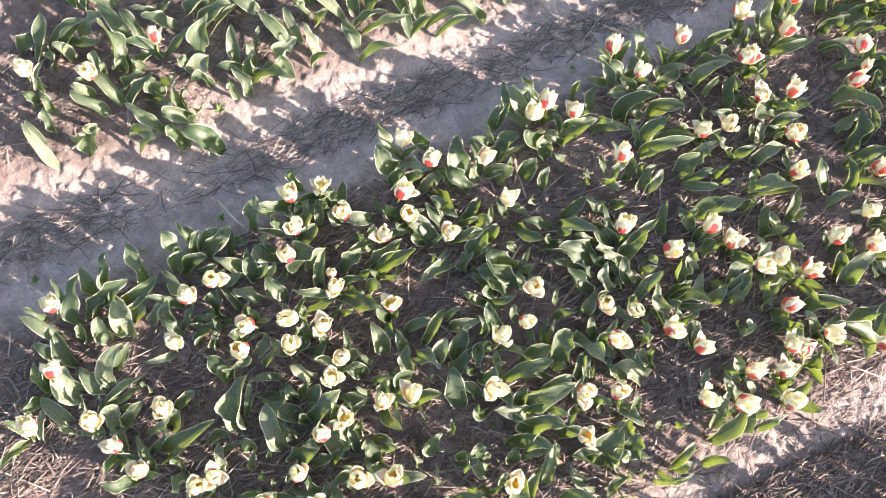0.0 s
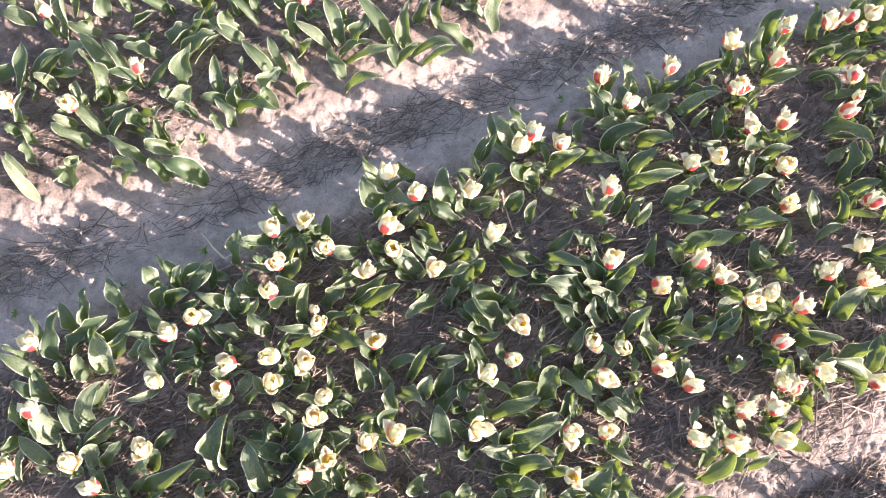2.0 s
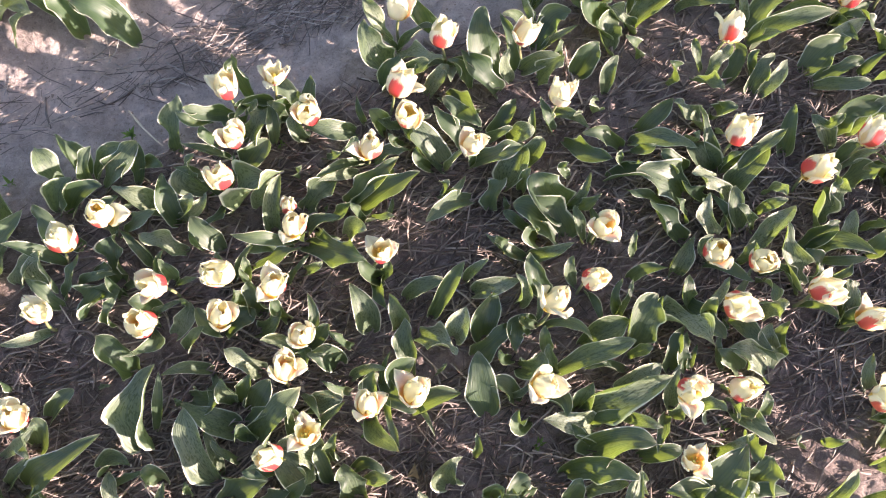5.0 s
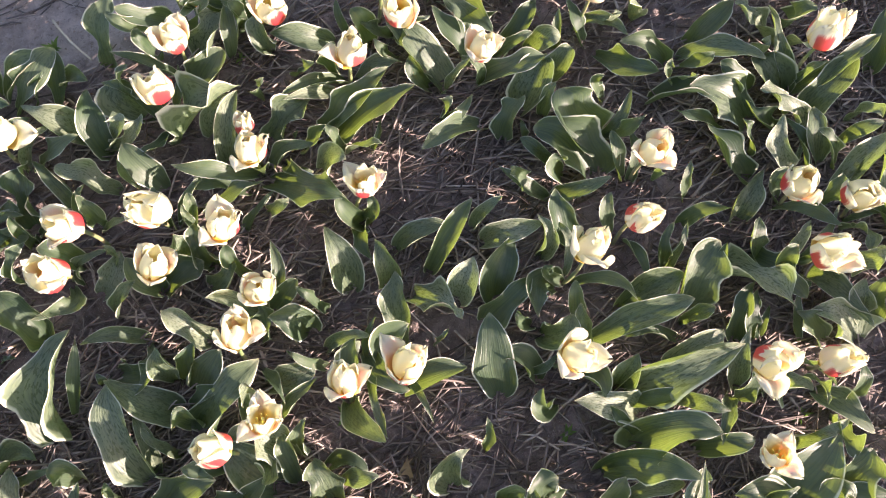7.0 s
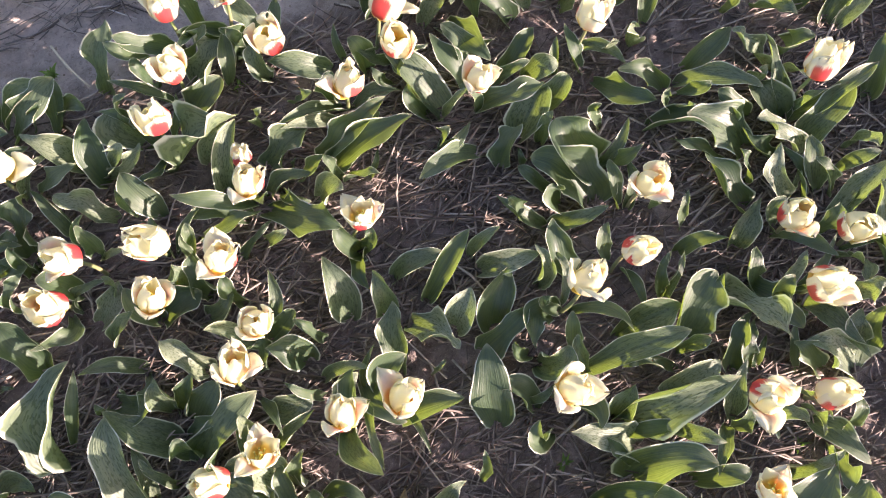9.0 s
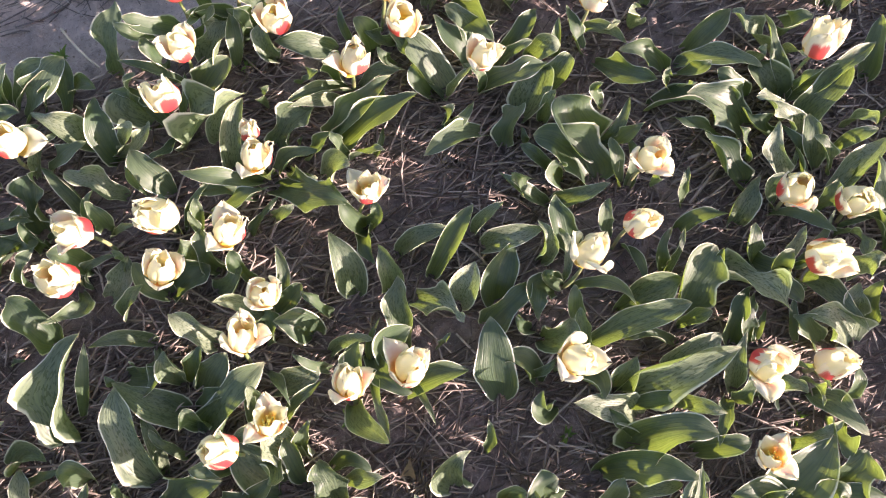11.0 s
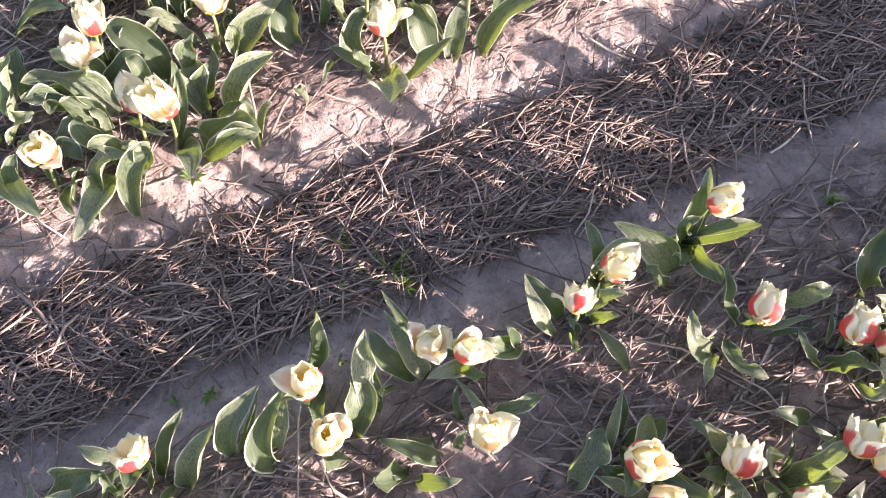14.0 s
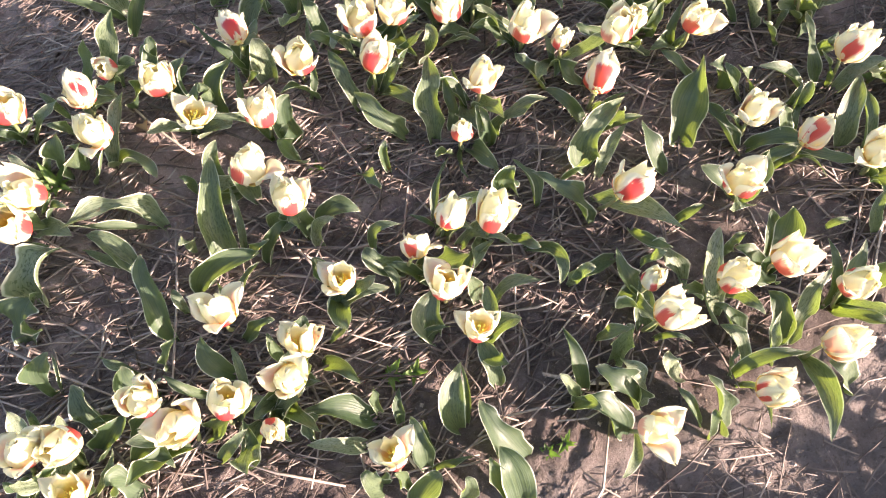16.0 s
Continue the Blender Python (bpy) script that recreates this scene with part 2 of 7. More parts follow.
def build_ground():
    gx, gy = grid_axis(-1.6, 1.6, 0.007, 900), grid_axis(-2.6, 1.65, 0.007, 900)
    X, Y = np.meshgrid(gx, gy)
    Z = ground_height(X, Y)
    r = np.random.RandomState(5)
    inside = (np.abs(X) < 1.6) & (np.abs(Y + 0.475) < 2.12)
    # a crumbly surface: grains, crumbs and small clods
    crumb = np.zeros(X.shape)
    for blur, high in ((0, 0.0010), (1, 0.0018), (2, 0.0020), (5, 0.0010)):
        g = r.normal(0, 1, X.shape)
        for k in range(blur):
            g = (g + np.roll(g, 1, 0) + np.roll(g, 1, 1) + np.roll(np.roll(g, 1, 0), 1, 1)) / 4
            g = (g + np.roll(g, -1, 0) + np.roll(g, -1, 1) + np.roll(np.roll(g, -1, 0), -1, 1)) / 4
        crumb += high * g / g.std()
    Z = Z + inside * np.where(crumb > 0, crumb * 1.3, crumb * 0.6)
    nx, ny = len(gx), len(gy)
    i = (np.arange(ny - 1)[:, None] * nx + np.arange(nx - 1)[None]).ravel()
    faces = np.stack([i, i + 1, i + nx + 1, i + nx], 1).tolist()
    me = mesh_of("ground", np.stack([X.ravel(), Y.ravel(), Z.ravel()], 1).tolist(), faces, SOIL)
    at = me.attributes.new("bed", "FLOAT", "POINT")
    at.data.foreach_set("value", bed_share(X, Y).ravel().astype(np.float32))
    # light and shade put into the soil colour from bed to bed; dry is this tone
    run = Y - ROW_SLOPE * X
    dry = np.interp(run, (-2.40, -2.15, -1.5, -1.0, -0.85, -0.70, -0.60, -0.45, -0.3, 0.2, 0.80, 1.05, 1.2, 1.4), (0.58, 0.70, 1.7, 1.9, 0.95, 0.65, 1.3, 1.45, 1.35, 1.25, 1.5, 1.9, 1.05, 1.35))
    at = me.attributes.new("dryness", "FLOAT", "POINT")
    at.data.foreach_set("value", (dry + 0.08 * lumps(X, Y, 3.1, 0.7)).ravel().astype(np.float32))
    tagged(new("ground", me), "sandy field soil in raised beds with furrows between", "ground", kind="structure")


build_ground()


# ---- straw, strewn in the furrows and thinly over the beds ----
def straw_mesh(name, x, y, turn, length, thick, lift, pitch, seed, material):
    r = np.random.RandomState(seed)
    n = len(x)
    z = ground_height(x, y) + lift
    ts = np.array([-0.5, 0.03, 0.5])
    bend = r.normal(0, 0.07, n)
    sag = r.uniform(-0.02, 0.05, n)
    cx = x[:, None] + np.cos(turn)[:, None] * ts * length[:, None] - np.sin(turn)[:, None] * (bend * length)[:, None] * (0.25 - ts ** 2) * 4
    cy = y[:, None] + np.sin(turn)[:, None] * ts * length[:, None] + np.cos(turn)[:, None] * (bend * length)[:, None] * (0.25 - ts ** 2) * 4
    cz = z[:, None] + np.sin(pitch)[:, None] * ts * length[:, None] + (sag * length)[:, None] * (0.25 - ts ** 2) * 4
    low = ground_height(cx, cy) + thick[:, None] * 0.7
    cz = np.maximum(cz, low)
    ang = np.array([0, 2.094, 4.189]) + r.uniform(0, 6.28, (n, 1))
    sx, sy = -np.sin(turn), np.cos(turn)
    rad = thick[:, None, None] * np.array([0.85, 1.0, 0.7])[None, :, None]
    ring = np.cos(ang)[:, None, :] * rad
    up = np.sin(ang)[:, None, :] * rad * 0.6
    V = np.stack([cx[:, :, None] + sx[:, None, None] * ring, cy[:, :, None] + sy[:, None, None] * ring, cz[:, :, None] + up], -1).reshape(-1, 3)
    faces = []
    for k in range(2):
        for a in range(3):
            b = (a + 1) % 3
            faces.append((k * 3 + a, k * 3 + b, k * 3 + 3 + b, k * 3 + 3 + a))
    F = (np.array(faces)[None] + (np.arange(n) * 9)[:, None, None]).reshape(-1, 4).tolist()
    F += (np.array([(2, 1, 0)])[None] + (np.arange(n) * 9)[:, None, None]).reshape(-1, 3).tolist()
    F += (np.array([(6, 7, 8)])[None] + (np.arange(n) * 9)[:, None, None]).reshape(-1, 3).tolist()
    return mesh_of(name, V.tolist(), F, material)


def strew(name, label, n, middle, lo, hi, x0, x1, layer, long, seed, wild=0.6, stout=1.0):
    """n straws between lo and hi, along y from a furrow's middle."""
    r = np.random.RandomState(seed)
    x = r.uniform(x0, x1, n)
    off = lo + (hi - lo) * r.beta(1.5, 1.5, n)
    patch = lumps(x, off * 3, 4.5, seed) + 0.5 * lumps(x, off, 11, seed + 1)
    ok = patch > r.uniform(-1.3, wild - 0.6, n)
    x, off = x[ok], off[ok]
    n = len(x)
    y = ROW_SLOPE * x + middle + off
    turn = np.arctan(ROW_SLOPE) + r.normal(0, 0.45, n) + (r.uniform(0, 1, n) < 0.4) * r.uniform(-1.5, 1.5, n)
    length = np.clip(r.lognormal(math.log(long), 0.5, n), 0.015, 0.26)
    thick = stout * r.uniform(0.0006, 0.0019, n) * np.where(r.uniform(0, 1, n) < 0.08, 1.5, 1.0)
    me = straw_mesh(name, x, y, turn, length, thick, r.uniform(0.001, layer, n), r.normal(0, 0.05, n), seed, STRAW if name != "straw_mulch" else DIM_STRAW if middle < 0 else PALE_STRAW)
    return tagged(new(name, me), label, "straw", kind="stuff")


strew("straw_mulch", "thick mat of grey weathered straw along a furrow", 15000, FURROW, -0.14, 0.10, -1.1, 1.3, 0.022, 0.065, 21, 0.2, 1.2)
strew("straw_mulch", "loose patches of weathered straw in a furrow", 4600, FURROW + PITCH, -0.10, 0.08, -1.7, 1.6, 0.012, 0.065, 22, 1.5)
strew("straw_mulch", "weathered straw along a furrow", 1000, FURROW - PITCH, -0.10, 0.22, -0.9, 1.3, 0.018, 0.075, 23, 0.6)
strew("straw_litter", "thin litter of straw on a tulip bed", 26000, FURROW + PITCH / 2, -0.64, 0.60, -1.4, 1.5, 0.011, 0.060, 24, 1.2, 1.25)
strew("straw_litter", "litter of straw on a tulip bed", 14000, FURROW - PITCH / 2, -0.56, 0.64, -1.0, 1.1, 0.012, 0.080, 25, 1.7, 1.35)
strew("straw_litter", "thin litter of straw on a tulip bed", 4500, FURROW + 1.5 * PITCH, -0.60, -0.1, -1.7, 0.7, 0.006, 0.055, 26, 1.2)
strew("straw_litter", "scattered straw on the sandy edge of a bed", 1100, FURROW, 0.06, 0.34, -1.1, 1.3, 0.006, 0.07, 27, 1.6, 1.2)


# ---- tulips ----
def on_ground(x, y):
    return Vector((x, y, float(ground_height(np.float64(x), np.float64(y)))))


def part(name, mesh, parent, world_pose, label=""):
    ob = new(name, mesh)
    ob.parent = parent
    up = parent.matrix_basis if parent.parent is None else parent.parent.matrix_basis @ parent.matrix_basis
    ob.matrix_basis = up.inverted() @ world_pose
    return tagged(ob, label) if label else ob


def blade_mesh(base, middle, tip, width):
    """A leaf that runs from base over middle to tip: cupped, clasping at its foot, with a waved margin and a blunt tip. Its mesh starts at base."""
    rows, cols = 16, 10
    steer = middle * 2 - (base + tip) * 0.5 - base
    reach = (tip - base) * 1.05
    length = reach.length
    slim = width < 0.2 * length
    cup, wave = dice.uniform(0.10, 0.70), dice.choice((0.05, 0.10, 0.16, 0.23, 0.31))
    freq = {-1: dice.uniform(0.8, 2.3), 1: dice.uniform(0.8, 2.3)}
    phase = {-1: dice.uniform(0, 6.28), 1: dice.uniform(0, 6.28)}
    roll, twist = dice.gauss(0, 0.22), dice.gauss(0, 0.35)
    peak, blunt = dice.uniform(0.68, 1.05), dice.uniform(0.85, 1.05) if slim else dice.uniform(0.66, 0.95)
    frill, ripple = dice.choice((0.015, 0.03, 0.05, 0.075)), dice.uniform(11, 20)
    drop = dice.choice((0.0, 0.0, 0.0, 0.10, 0.2)) * width
    curl = {-1: dice.choice((0.05, 0.3, 0.7, 1.2, 1.7)), 1: dice.choice((0.05, 0.3, 0.7, 1.2, 1.7))}
    verts, uvs, faces = [], [], []
    for i in range(rows + 1):
        s = 1 - (1 - i / rows) ** 1.35
        spot = steer * (2 * s * (1 - s)) + reach * (s * s)
        spot.z -= drop * max(0.0, s - 0.75) * 4
        way = (steer * (1 - 2 * s) + reach * s).normalized()
        face = Vector((0, 0, 1)) - way * way.z
        if face.length < 0.15:
            face = Vector((-reach.x, -reach.y, 0.02)) - way * way.dot(Vector((-reach.x, -reach.y, 0.02)))
        face = Matrix.Rotation(roll + twist * s * s, 3, way) @ face.normalized()
        side = way.cross(face)
        half = 0.5 * width * (0.22 * (1 - s) ** 3 + math.sin(math.pi * min(1.0, s) ** peak) ** blunt) if i < rows else 0.012 * width
        for j in range(cols + 1):
            u = j / cols * 2 - 1
            hand = 1 if u > 0 else -1
            ease = min(1, 4 * s) * min(1, 5 * (1 - s))
            swing = math.sin(freq[hand] * 6.28 * s + phase[hand])
            # past the flat middle each side turns up along an arc
            bend = curl[hand] * max(0.02, math.sin(math.pi * min(1.0, 0.12 + 0.88 * s)))
            past = max(0.0, abs(u) - 0.30)
            arc = bend * past / 0.70
            flat = hand * (min(abs(u), 0.30) + 0.70 * math.sin(arc) / bend)
            x = 1.08 * flat * half * (1 + 0.9 * wave * math.sin(freq[hand] * 6.28 * s + phase[hand] + 1.2) * min(1, 4 * s))
            z = half * u * u * (cup * (1 - 0.5 * s) + 0.5 * max(0.0, 0.3 - s) * 3) + wave * width * abs(u) ** 2.4 * swing * ease
            z += half * 0.70 * (1 - math.cos(arc)) / bend
            z += frill * width * abs(u) ** 4 * math.sin(ripple * s + phase[-hand]) * ease - 0.10 * half * (1 - abs(u)) ** 3 + 0.012 * width * math.sin(9 * u + 3 * s + phase[1]) * ease
            verts.append(tuple(spot + side * x + face * z))
            uvs.append((j / cols, s))
    n = cols + 1
    for i in range(rows):
        for j in range(cols):
            faces.append((i * n + j, i * n + j + 1, i * n + n + j + 1, i * n + n + j))
    return mesh_of("leaf", verts, faces, LEAF, True, uvs)


def petal_shape(kind, outer, seed):
    """One petal with a back and a face a millimetre apart, standing at the flower's axis."""
    r = random.Random(seed)
    rows, cols = 9, 6
    R, H, wide = {"cup": (0.0225, 0.058, 0.026), "flared": (0.0215, 0.055, 0.0245), "open": (0.0215, 0.040, 0.0225), "bud": (0.0145, 0.045, 0.015)}[kind]
    tips = {"cup": ((0.50, 0.65, 0.80, 0.95, 1.15), (0.10, 0.2, 0.3, 0.4, 0.5)), "flared": ((0.85, 1.05, 1.3, 1.6, 2.0), (0.0, 0.1, 0.2, 0.3, 0.45)),
            "open": ((1.2, 1.4, 1.6, 1.9, 2.2), (0.7, 0.85, 1.0, 1.15, 1.3)), "bud": ((0.25, 0.35, 0.45, 0.6, 0.9), (0.15, 0.2, 0.2, 0.3, 0.3))}[kind]
    tip = tips[0 if outer else 1][seed % 5]
    if outer:
        H *= 0.94
    else:
        R, H, wide = R * 0.84, H * 1.10, wide * 0.95
    point = r.uniform(1.8, 3.0)
    wob, ph, skew, notch = r.uniform(0.0022, 0.0048), r.uniform(0, 6.28), r.uniform(-0.005, 0.005), r.uniform(-0.5, 0.7)
    H *= r.uniform(0.90, 1.08)

    def spot(s, u, off):
        rad = R * (1 - (1 - min(1.0, s / 0.42)) ** 2.2) + 0.002
        z = H * s ** 1.12
        if s > 0.42:
            q = (s - 0.42) / 0.58
            rad += R * (tip - 1) * q ** 1.7
            z -= H * 0.22 * max(0.0, tip - 0.8) * q ** 2.2 + H * 0.5 * max(0.0, 0.45 - tip) * q ** 2.2
        w = wide * (0.30 + 0.70 * math.sin(math.pi * min(1.0, 0.06 + 0.62 * s))) * ((1 - max(0, (s - 0.5) / 0.5) ** point * 0.93) if outer else (1 - max(0, (s - 0.76) / 0.24) ** 2.8 * 0.45))
        round_ = max(rad, R * 0.85)
        a = u * min(w / round_, 1.2)
        lift = wob * math.sin(5 * s + 3.5 * u + ph) * s + u * u * 0.004 * notch * s
        q = round_ + off + lift
        return (rad - round_ + q * math.cos(a), q * math.sin(a) + skew * s * s, z + wob * 1.6 * math.sin(4.5 * u + ph) * s * s - 0.006 * u * u * max(0.0, 0.6 - tip) * s ** 3)

    verts, uvs, faces = [], [], []
    for off in (0.0005, -0.0005):
        for i in range(rows + 1):
            for j in range(cols + 1):
                s, u = i / rows, j / cols * 2 - 1
                verts.append(spot(s, u, off))
                uvs.append((j / cols, s))
    n, m = cols + 1, (rows + 1) * (cols + 1)
    slots = []
    for i in range(rows):
        for j in range(cols):
            q = (i * n + j, i * n + j + 1, i * n + n + j + 1, i * n + n + j)
            faces.append(q)
            slots.append(0)
            faces.append(tuple(m + c for c in reversed(q)))
            slots.append(1)
    loop = [j for j in range(n)] + [i * n + cols for i in range(1, rows + 1)] + [rows * n + j for j in range(cols - 1, -1, -1)] + [i * n for i in range(rows - 1, 0, -1)]
    for a, b in zip(loop, loop[1:] + loop[:1]):
        faces.append((b, a, m + a, m + b))
        slots.append(1)
    me = mesh_of("petal", verts, faces, [PETAL_BACK if outer else PETAL_PLAIN, PETAL_FACE], True, uvs)
    me.polygons.foreach_set("material_index", slots)
    return me


PETALS = {(kind, outer): [petal_shape(kind, outer, 6 * i + 30) for i in range(5)] for kind in ("cup", "flared", "open", "bud") for outer in (True, False)}


def heart_shape():
    """Receptacle, pistil and six stamens."""
    bm = bmesh.new()
    bmesh.ops.create_cone(bm, cap_ends=True, segments=7, radius1=0.0035, radius2=0.0055, depth=0.006, matrix=Matrix.Translation((0, 0, 0.001)))
    bmesh.ops.create_cone(bm, cap_ends=True, segments=6, radius1=0.0035, radius2=0.0025, depth=0.020, matrix=Matrix.Translation((0, 0, 0.013)))
    for k in range(6):
        m = pose(0, 0, 0, 0, 0, 60 * k) @ pose(0.0075, 0, 0.013, 0, 14, 0)
        bmesh.ops.create_cone(bm, cap_ends=True, segments=5, radius1=0.0008, radius2=0.0014, depth=0.016, matrix=m)
    me = bpy.data.meshes.new("flower")
    bm.to_mesh(me)
    bm.free()
    me.materials.append(PISTIL)
    return me


HEART = heart_shape()


def stem_mesh(a, b, lean):
    """A stem from a to b, bowed by lean, as one tapered tube."""
    ring, rows = 6, 6
    verts, faces = [], []
    for i in range(rows + 1):
        s = i / rows
        c = a.lerp(b, s) + lean * (s * (1 - s) * 4)
        rad = 0.0036 - 0.0010 * s
        for k in range(ring):
            ang = k * math.tau / ring
            verts.append((c.x + rad * math.cos(ang), c.y + rad * math.sin(ang), c.z))
    for i in range(rows):
        for k in range(ring):
            j = (k + 1) % ring
            faces.append((i * ring + k, i * ring + j, i * ring + ring + j, i * ring + ring + k))
    return mesh_of("stem", verts, faces, STEM)


LABELS = {"cup": "cream tulip with red-flamed petals, half-closed cup, in sandy soil", "flared": "cream-white tulip with outer petals bent outwards, in a straw-strewn bed",
          "open": "wide-open cream tulip showing its yellow heart", "bud": "small closed cream tulip bud among its leaves"}
dice = random.Random(11)


def add_leaf(plant, base, middle, tip, width):
    part("leaf", blade_mesh(base, middle, tip, width), plant, Matrix.Translation(base))


def extra_leaves(x, y, leaves):
    """Short leaves low in the plant, beside those that are named."""
    for k in range(min(3, 5 - len(leaves))):
        a, reach = dice.uniform(0, 6.28), dice.uniform(0.045, 0.085)
        leaves.append((x, y, x + 1000 * reach * math.cos(a), y + 1000 * reach * math.sin(a), dice.uniform(45, 95), dice.uniform(24, 36)))


def add_flower(plant, kind, root, foot, top):
    axis = top - foot
    size = {"cup": 0.97, "flared": 0.97, "open": 0.86, "bud": 0.86}[kind] * dice.uniform(0.90, 1.06)
    upright = axis.to_track_quat("Z", "Y")
    # most flowers are turned to fit the camera's view: one flamed outer petal faces it
    front = upright.inverted() @ Vector((dice.gauss(0.05, 0.2), dice.gauss(-0.35, 0.2), 1))
    turn = math.degrees(math.atan2(front.y, front.x)) if dice.random() < 0.85 else dice.uniform(0, 360)
    seat = Matrix.Translation(foot) @ upright.to_matrix().to_4x4() @ pose(0, 0, 0, 0, 0, turn) @ Matrix.Scale(size, 4)
    bow = Vector((dice.uniform(-0.006, 0.006), dice.uniform(-0.006, 0.006), 0))
    part("stem", stem_mesh(root - plant.location, foot + axis * 0.04 - plant.location, bow), plant, plant.matrix_basis)
    flower = part("flower", HEART, plant, seat)
    for k in range(6):
        outer = k % 2 == 0
        turn = pose(0, 0, 0, dice.uniform(-6, 6), dice.uniform(-7, 7), 60 * k + dice.uniform(-9, 9))
        shape = "flared" if kind == "cup" and outer and dice.random() < 0.3 else kind
        part("petal", dice.choice(PETALS[shape, outer]), flower, seat @ turn)


def tulip(x, y, bloom, *leaves):
    """One plant, in millimetres: where it roots; its bloom's kind, foot and top, or kind and middle; for each leaf where it starts,
    the middle where it is named, the tip and the width."""
    leaves = list(leaves)
    if bloom and len(leaves) < 5:
        extra_leaves(x, y, leaves)
    x, y = x / 1000, y / 1000
    root = on_ground(x, y) - Vector((0, 0, 0.006))
    plant = new("tulip" if bloom else "leaf_clump")
    plant.empty_display_size = 0.02
    plant.matrix_basis = Matrix.Translation(root)
    for bx, by, *middle, tx, ty, tz, w in leaves:
        base, tip = on_ground(bx / 1000, by / 1000), Vector((tx, ty, tz)) / 1000
        base.z -= 0.004
        if middle:
            mid = Vector(middle) / 1000
        else:
            mid = base.lerp(tip, 0.5) + Vector((dice.uniform(-0.012, 0.012), dice.uniform(-0.012, 0.012), 0.016))
        add_leaf(plant, base, mid, tip, w / 1000)
    if bloom:
        kind, *spots = bloom
        foot, top = Vector(spots[:3]) / 1000, Vector(spots[-3:]) / 1000
        if len(spots) == 3:
            way = Vector((dice.gauss(0.10, 0.13), dice.gauss(-0.03, 0.13), 1)).normalized()
            foot, top = foot - way * 0.030, foot + way * 0.025
        add_flower(plant, kind, root, foot, top)
        tagged(plant, LABELS[kind], "tulip", "tulips in the beds")
    else:
        tagged(plant, "tulip plant without bloom, grey-green leaves in sandy soil", "tulip leaves", "tulip plants without bloom")
    return plant


tulip(-672, -594, None, (-660, -574, -629, -517, 100, 36), (-685, -613, -650, -636, 100, 34))
tulip(410, -778, ("cup", 426, -757, 126), (414, -783, 402, -736, 119, 25), (399, -783, 471, -791, 100, 20))
tulip(-1221, 1402, None, (-1221, 1402, -1236, 1371, 49, -1268, 1392, 54, 48))
tulip(-212, 1397, None, (-212, 1397, -147, 1367, 59, -85, 1383, 71, 28))
tulip(-1064, 1382, None, (-1064, 1382, -1067, 1391, 53, -1069, 1419, 62, 33))
tulip(115, 1363, None, (66, 1359, 66, 1384, 44, 40, 1424, 47, 28), (150, 1351, 155, 1342, 67, 159, 1359, 84, 24), (128, 1379, 116, 1388, 56, 101, 1411, 67, 35))
tulip(-1336, 1361, None, (-1336, 1361, -1322, 1341, 66, -1337, 1342, 83, 35))
tulip(-731, 1353, ("cup", -725, 1328, 114, -703, 1336, 164), (-818, 1330, -868, 1336, 62, -913, 1360, 77, 35), (-822, 1330, -841, 1356, 43, -876, 1390, 44, 31), (-730, 1352, -766, 1352, 55, -824, 1382, 65, 31), (-721, 1346, -689, 1373, 47, -656, 1410, 52, 44), (-706, 1290, -683, 1300, 49, -668, 1334, 55, 28))
tulip(-393, 1329, ("cup", -379, 1301, 114, -358, 1313, 164), (-456, 1350, -480, 1374, 46, -485, 1421, 51, 44), (-424, 1258, -425, 1298, 54, -392, 1332, 63, 44))
tulip(-573, 1316, None, (-601, 1330, -618, 1356, 42, -650, 1391, 43, 35), (-606, 1270, -633, 1275, 45, -631, 1312, 49, 44), (-544, 1290, -582, 1320, 57, -624, 1358, 68, 31), (-575, 1360, -588, 1372, 49, -602, 1408, 56, 39), (-539, 1330, -550, 1344, 49, -555, 1387, 54, 24))
tulip(-950, 1311, None, (-958, 1339, -974, 1372, 47, -1001, 1409, 52, 35), (-943, 1283, -899, 1286, 45, -869, 1308, 49, 28))
tulip(200, 1301, None, (186, 1323, 127, 1326, 48, 91, 1329, 53, 31), (215, 1279, 208, 1322, 68, 227, 1389, 87, 48))
tulip(3, 1293, None, (-35, 1298, -14, 1321, 50, 10, 1366, 56, 39), (40, 1289, 29, 1316, 44, 53, 1373, 46, 31))
tulip(-253, 1290, None, (-253, 1290, -259, 1293, 63, -243, 1307, 79, 35))
tulip(-1050, 1283, None, (-1047, 1251, -1081, 1250, 47, -1132, 1265, 52, 39), (-1072, 1279, -1053, 1269, 68, -1061, 1282, 87, 24), (-1032, 1317, -1034, 1353, 47, -1014, 1410, 51, 48))
tulip(-1196, 1260, ("cup", -1165, 1262, 102, -1163, 1272, 155), (-1150, 1238, -1136, 1288, 76, -1141, 1379, 100, 48), (-1137, 1309, -1110, 1346, 58, -1136, 1406, 70, 35), (-1177, 1249, -1180, 1254, 61, -1190, 1273, 75, 24), (-1194, 1297, -1173, 1334, 57, -1189, 1399, 69, 28), (-1262, 1291, -1294, 1296, 44, -1354, 1306, 47, 48))
tulip(1319, 1259, ("flared", 1276, 1233, 111, 1307, 1277, 120), (1344, 1320, 1369, 1348, 59, 1414, 1378, 72, 44))
tulip(1372, 1241, ("bud", 1320, 1210, 111, 1316, 1215, 156), (1406, 1300, 1427, 1333, 52, 1477, 1366, 60, 52), (1367, 1215, 1405, 1210, 48, 1461, 1211, 53, 20), (1396, 1156, 1402, 1147, 56, 1440, 1131, 67, 44))
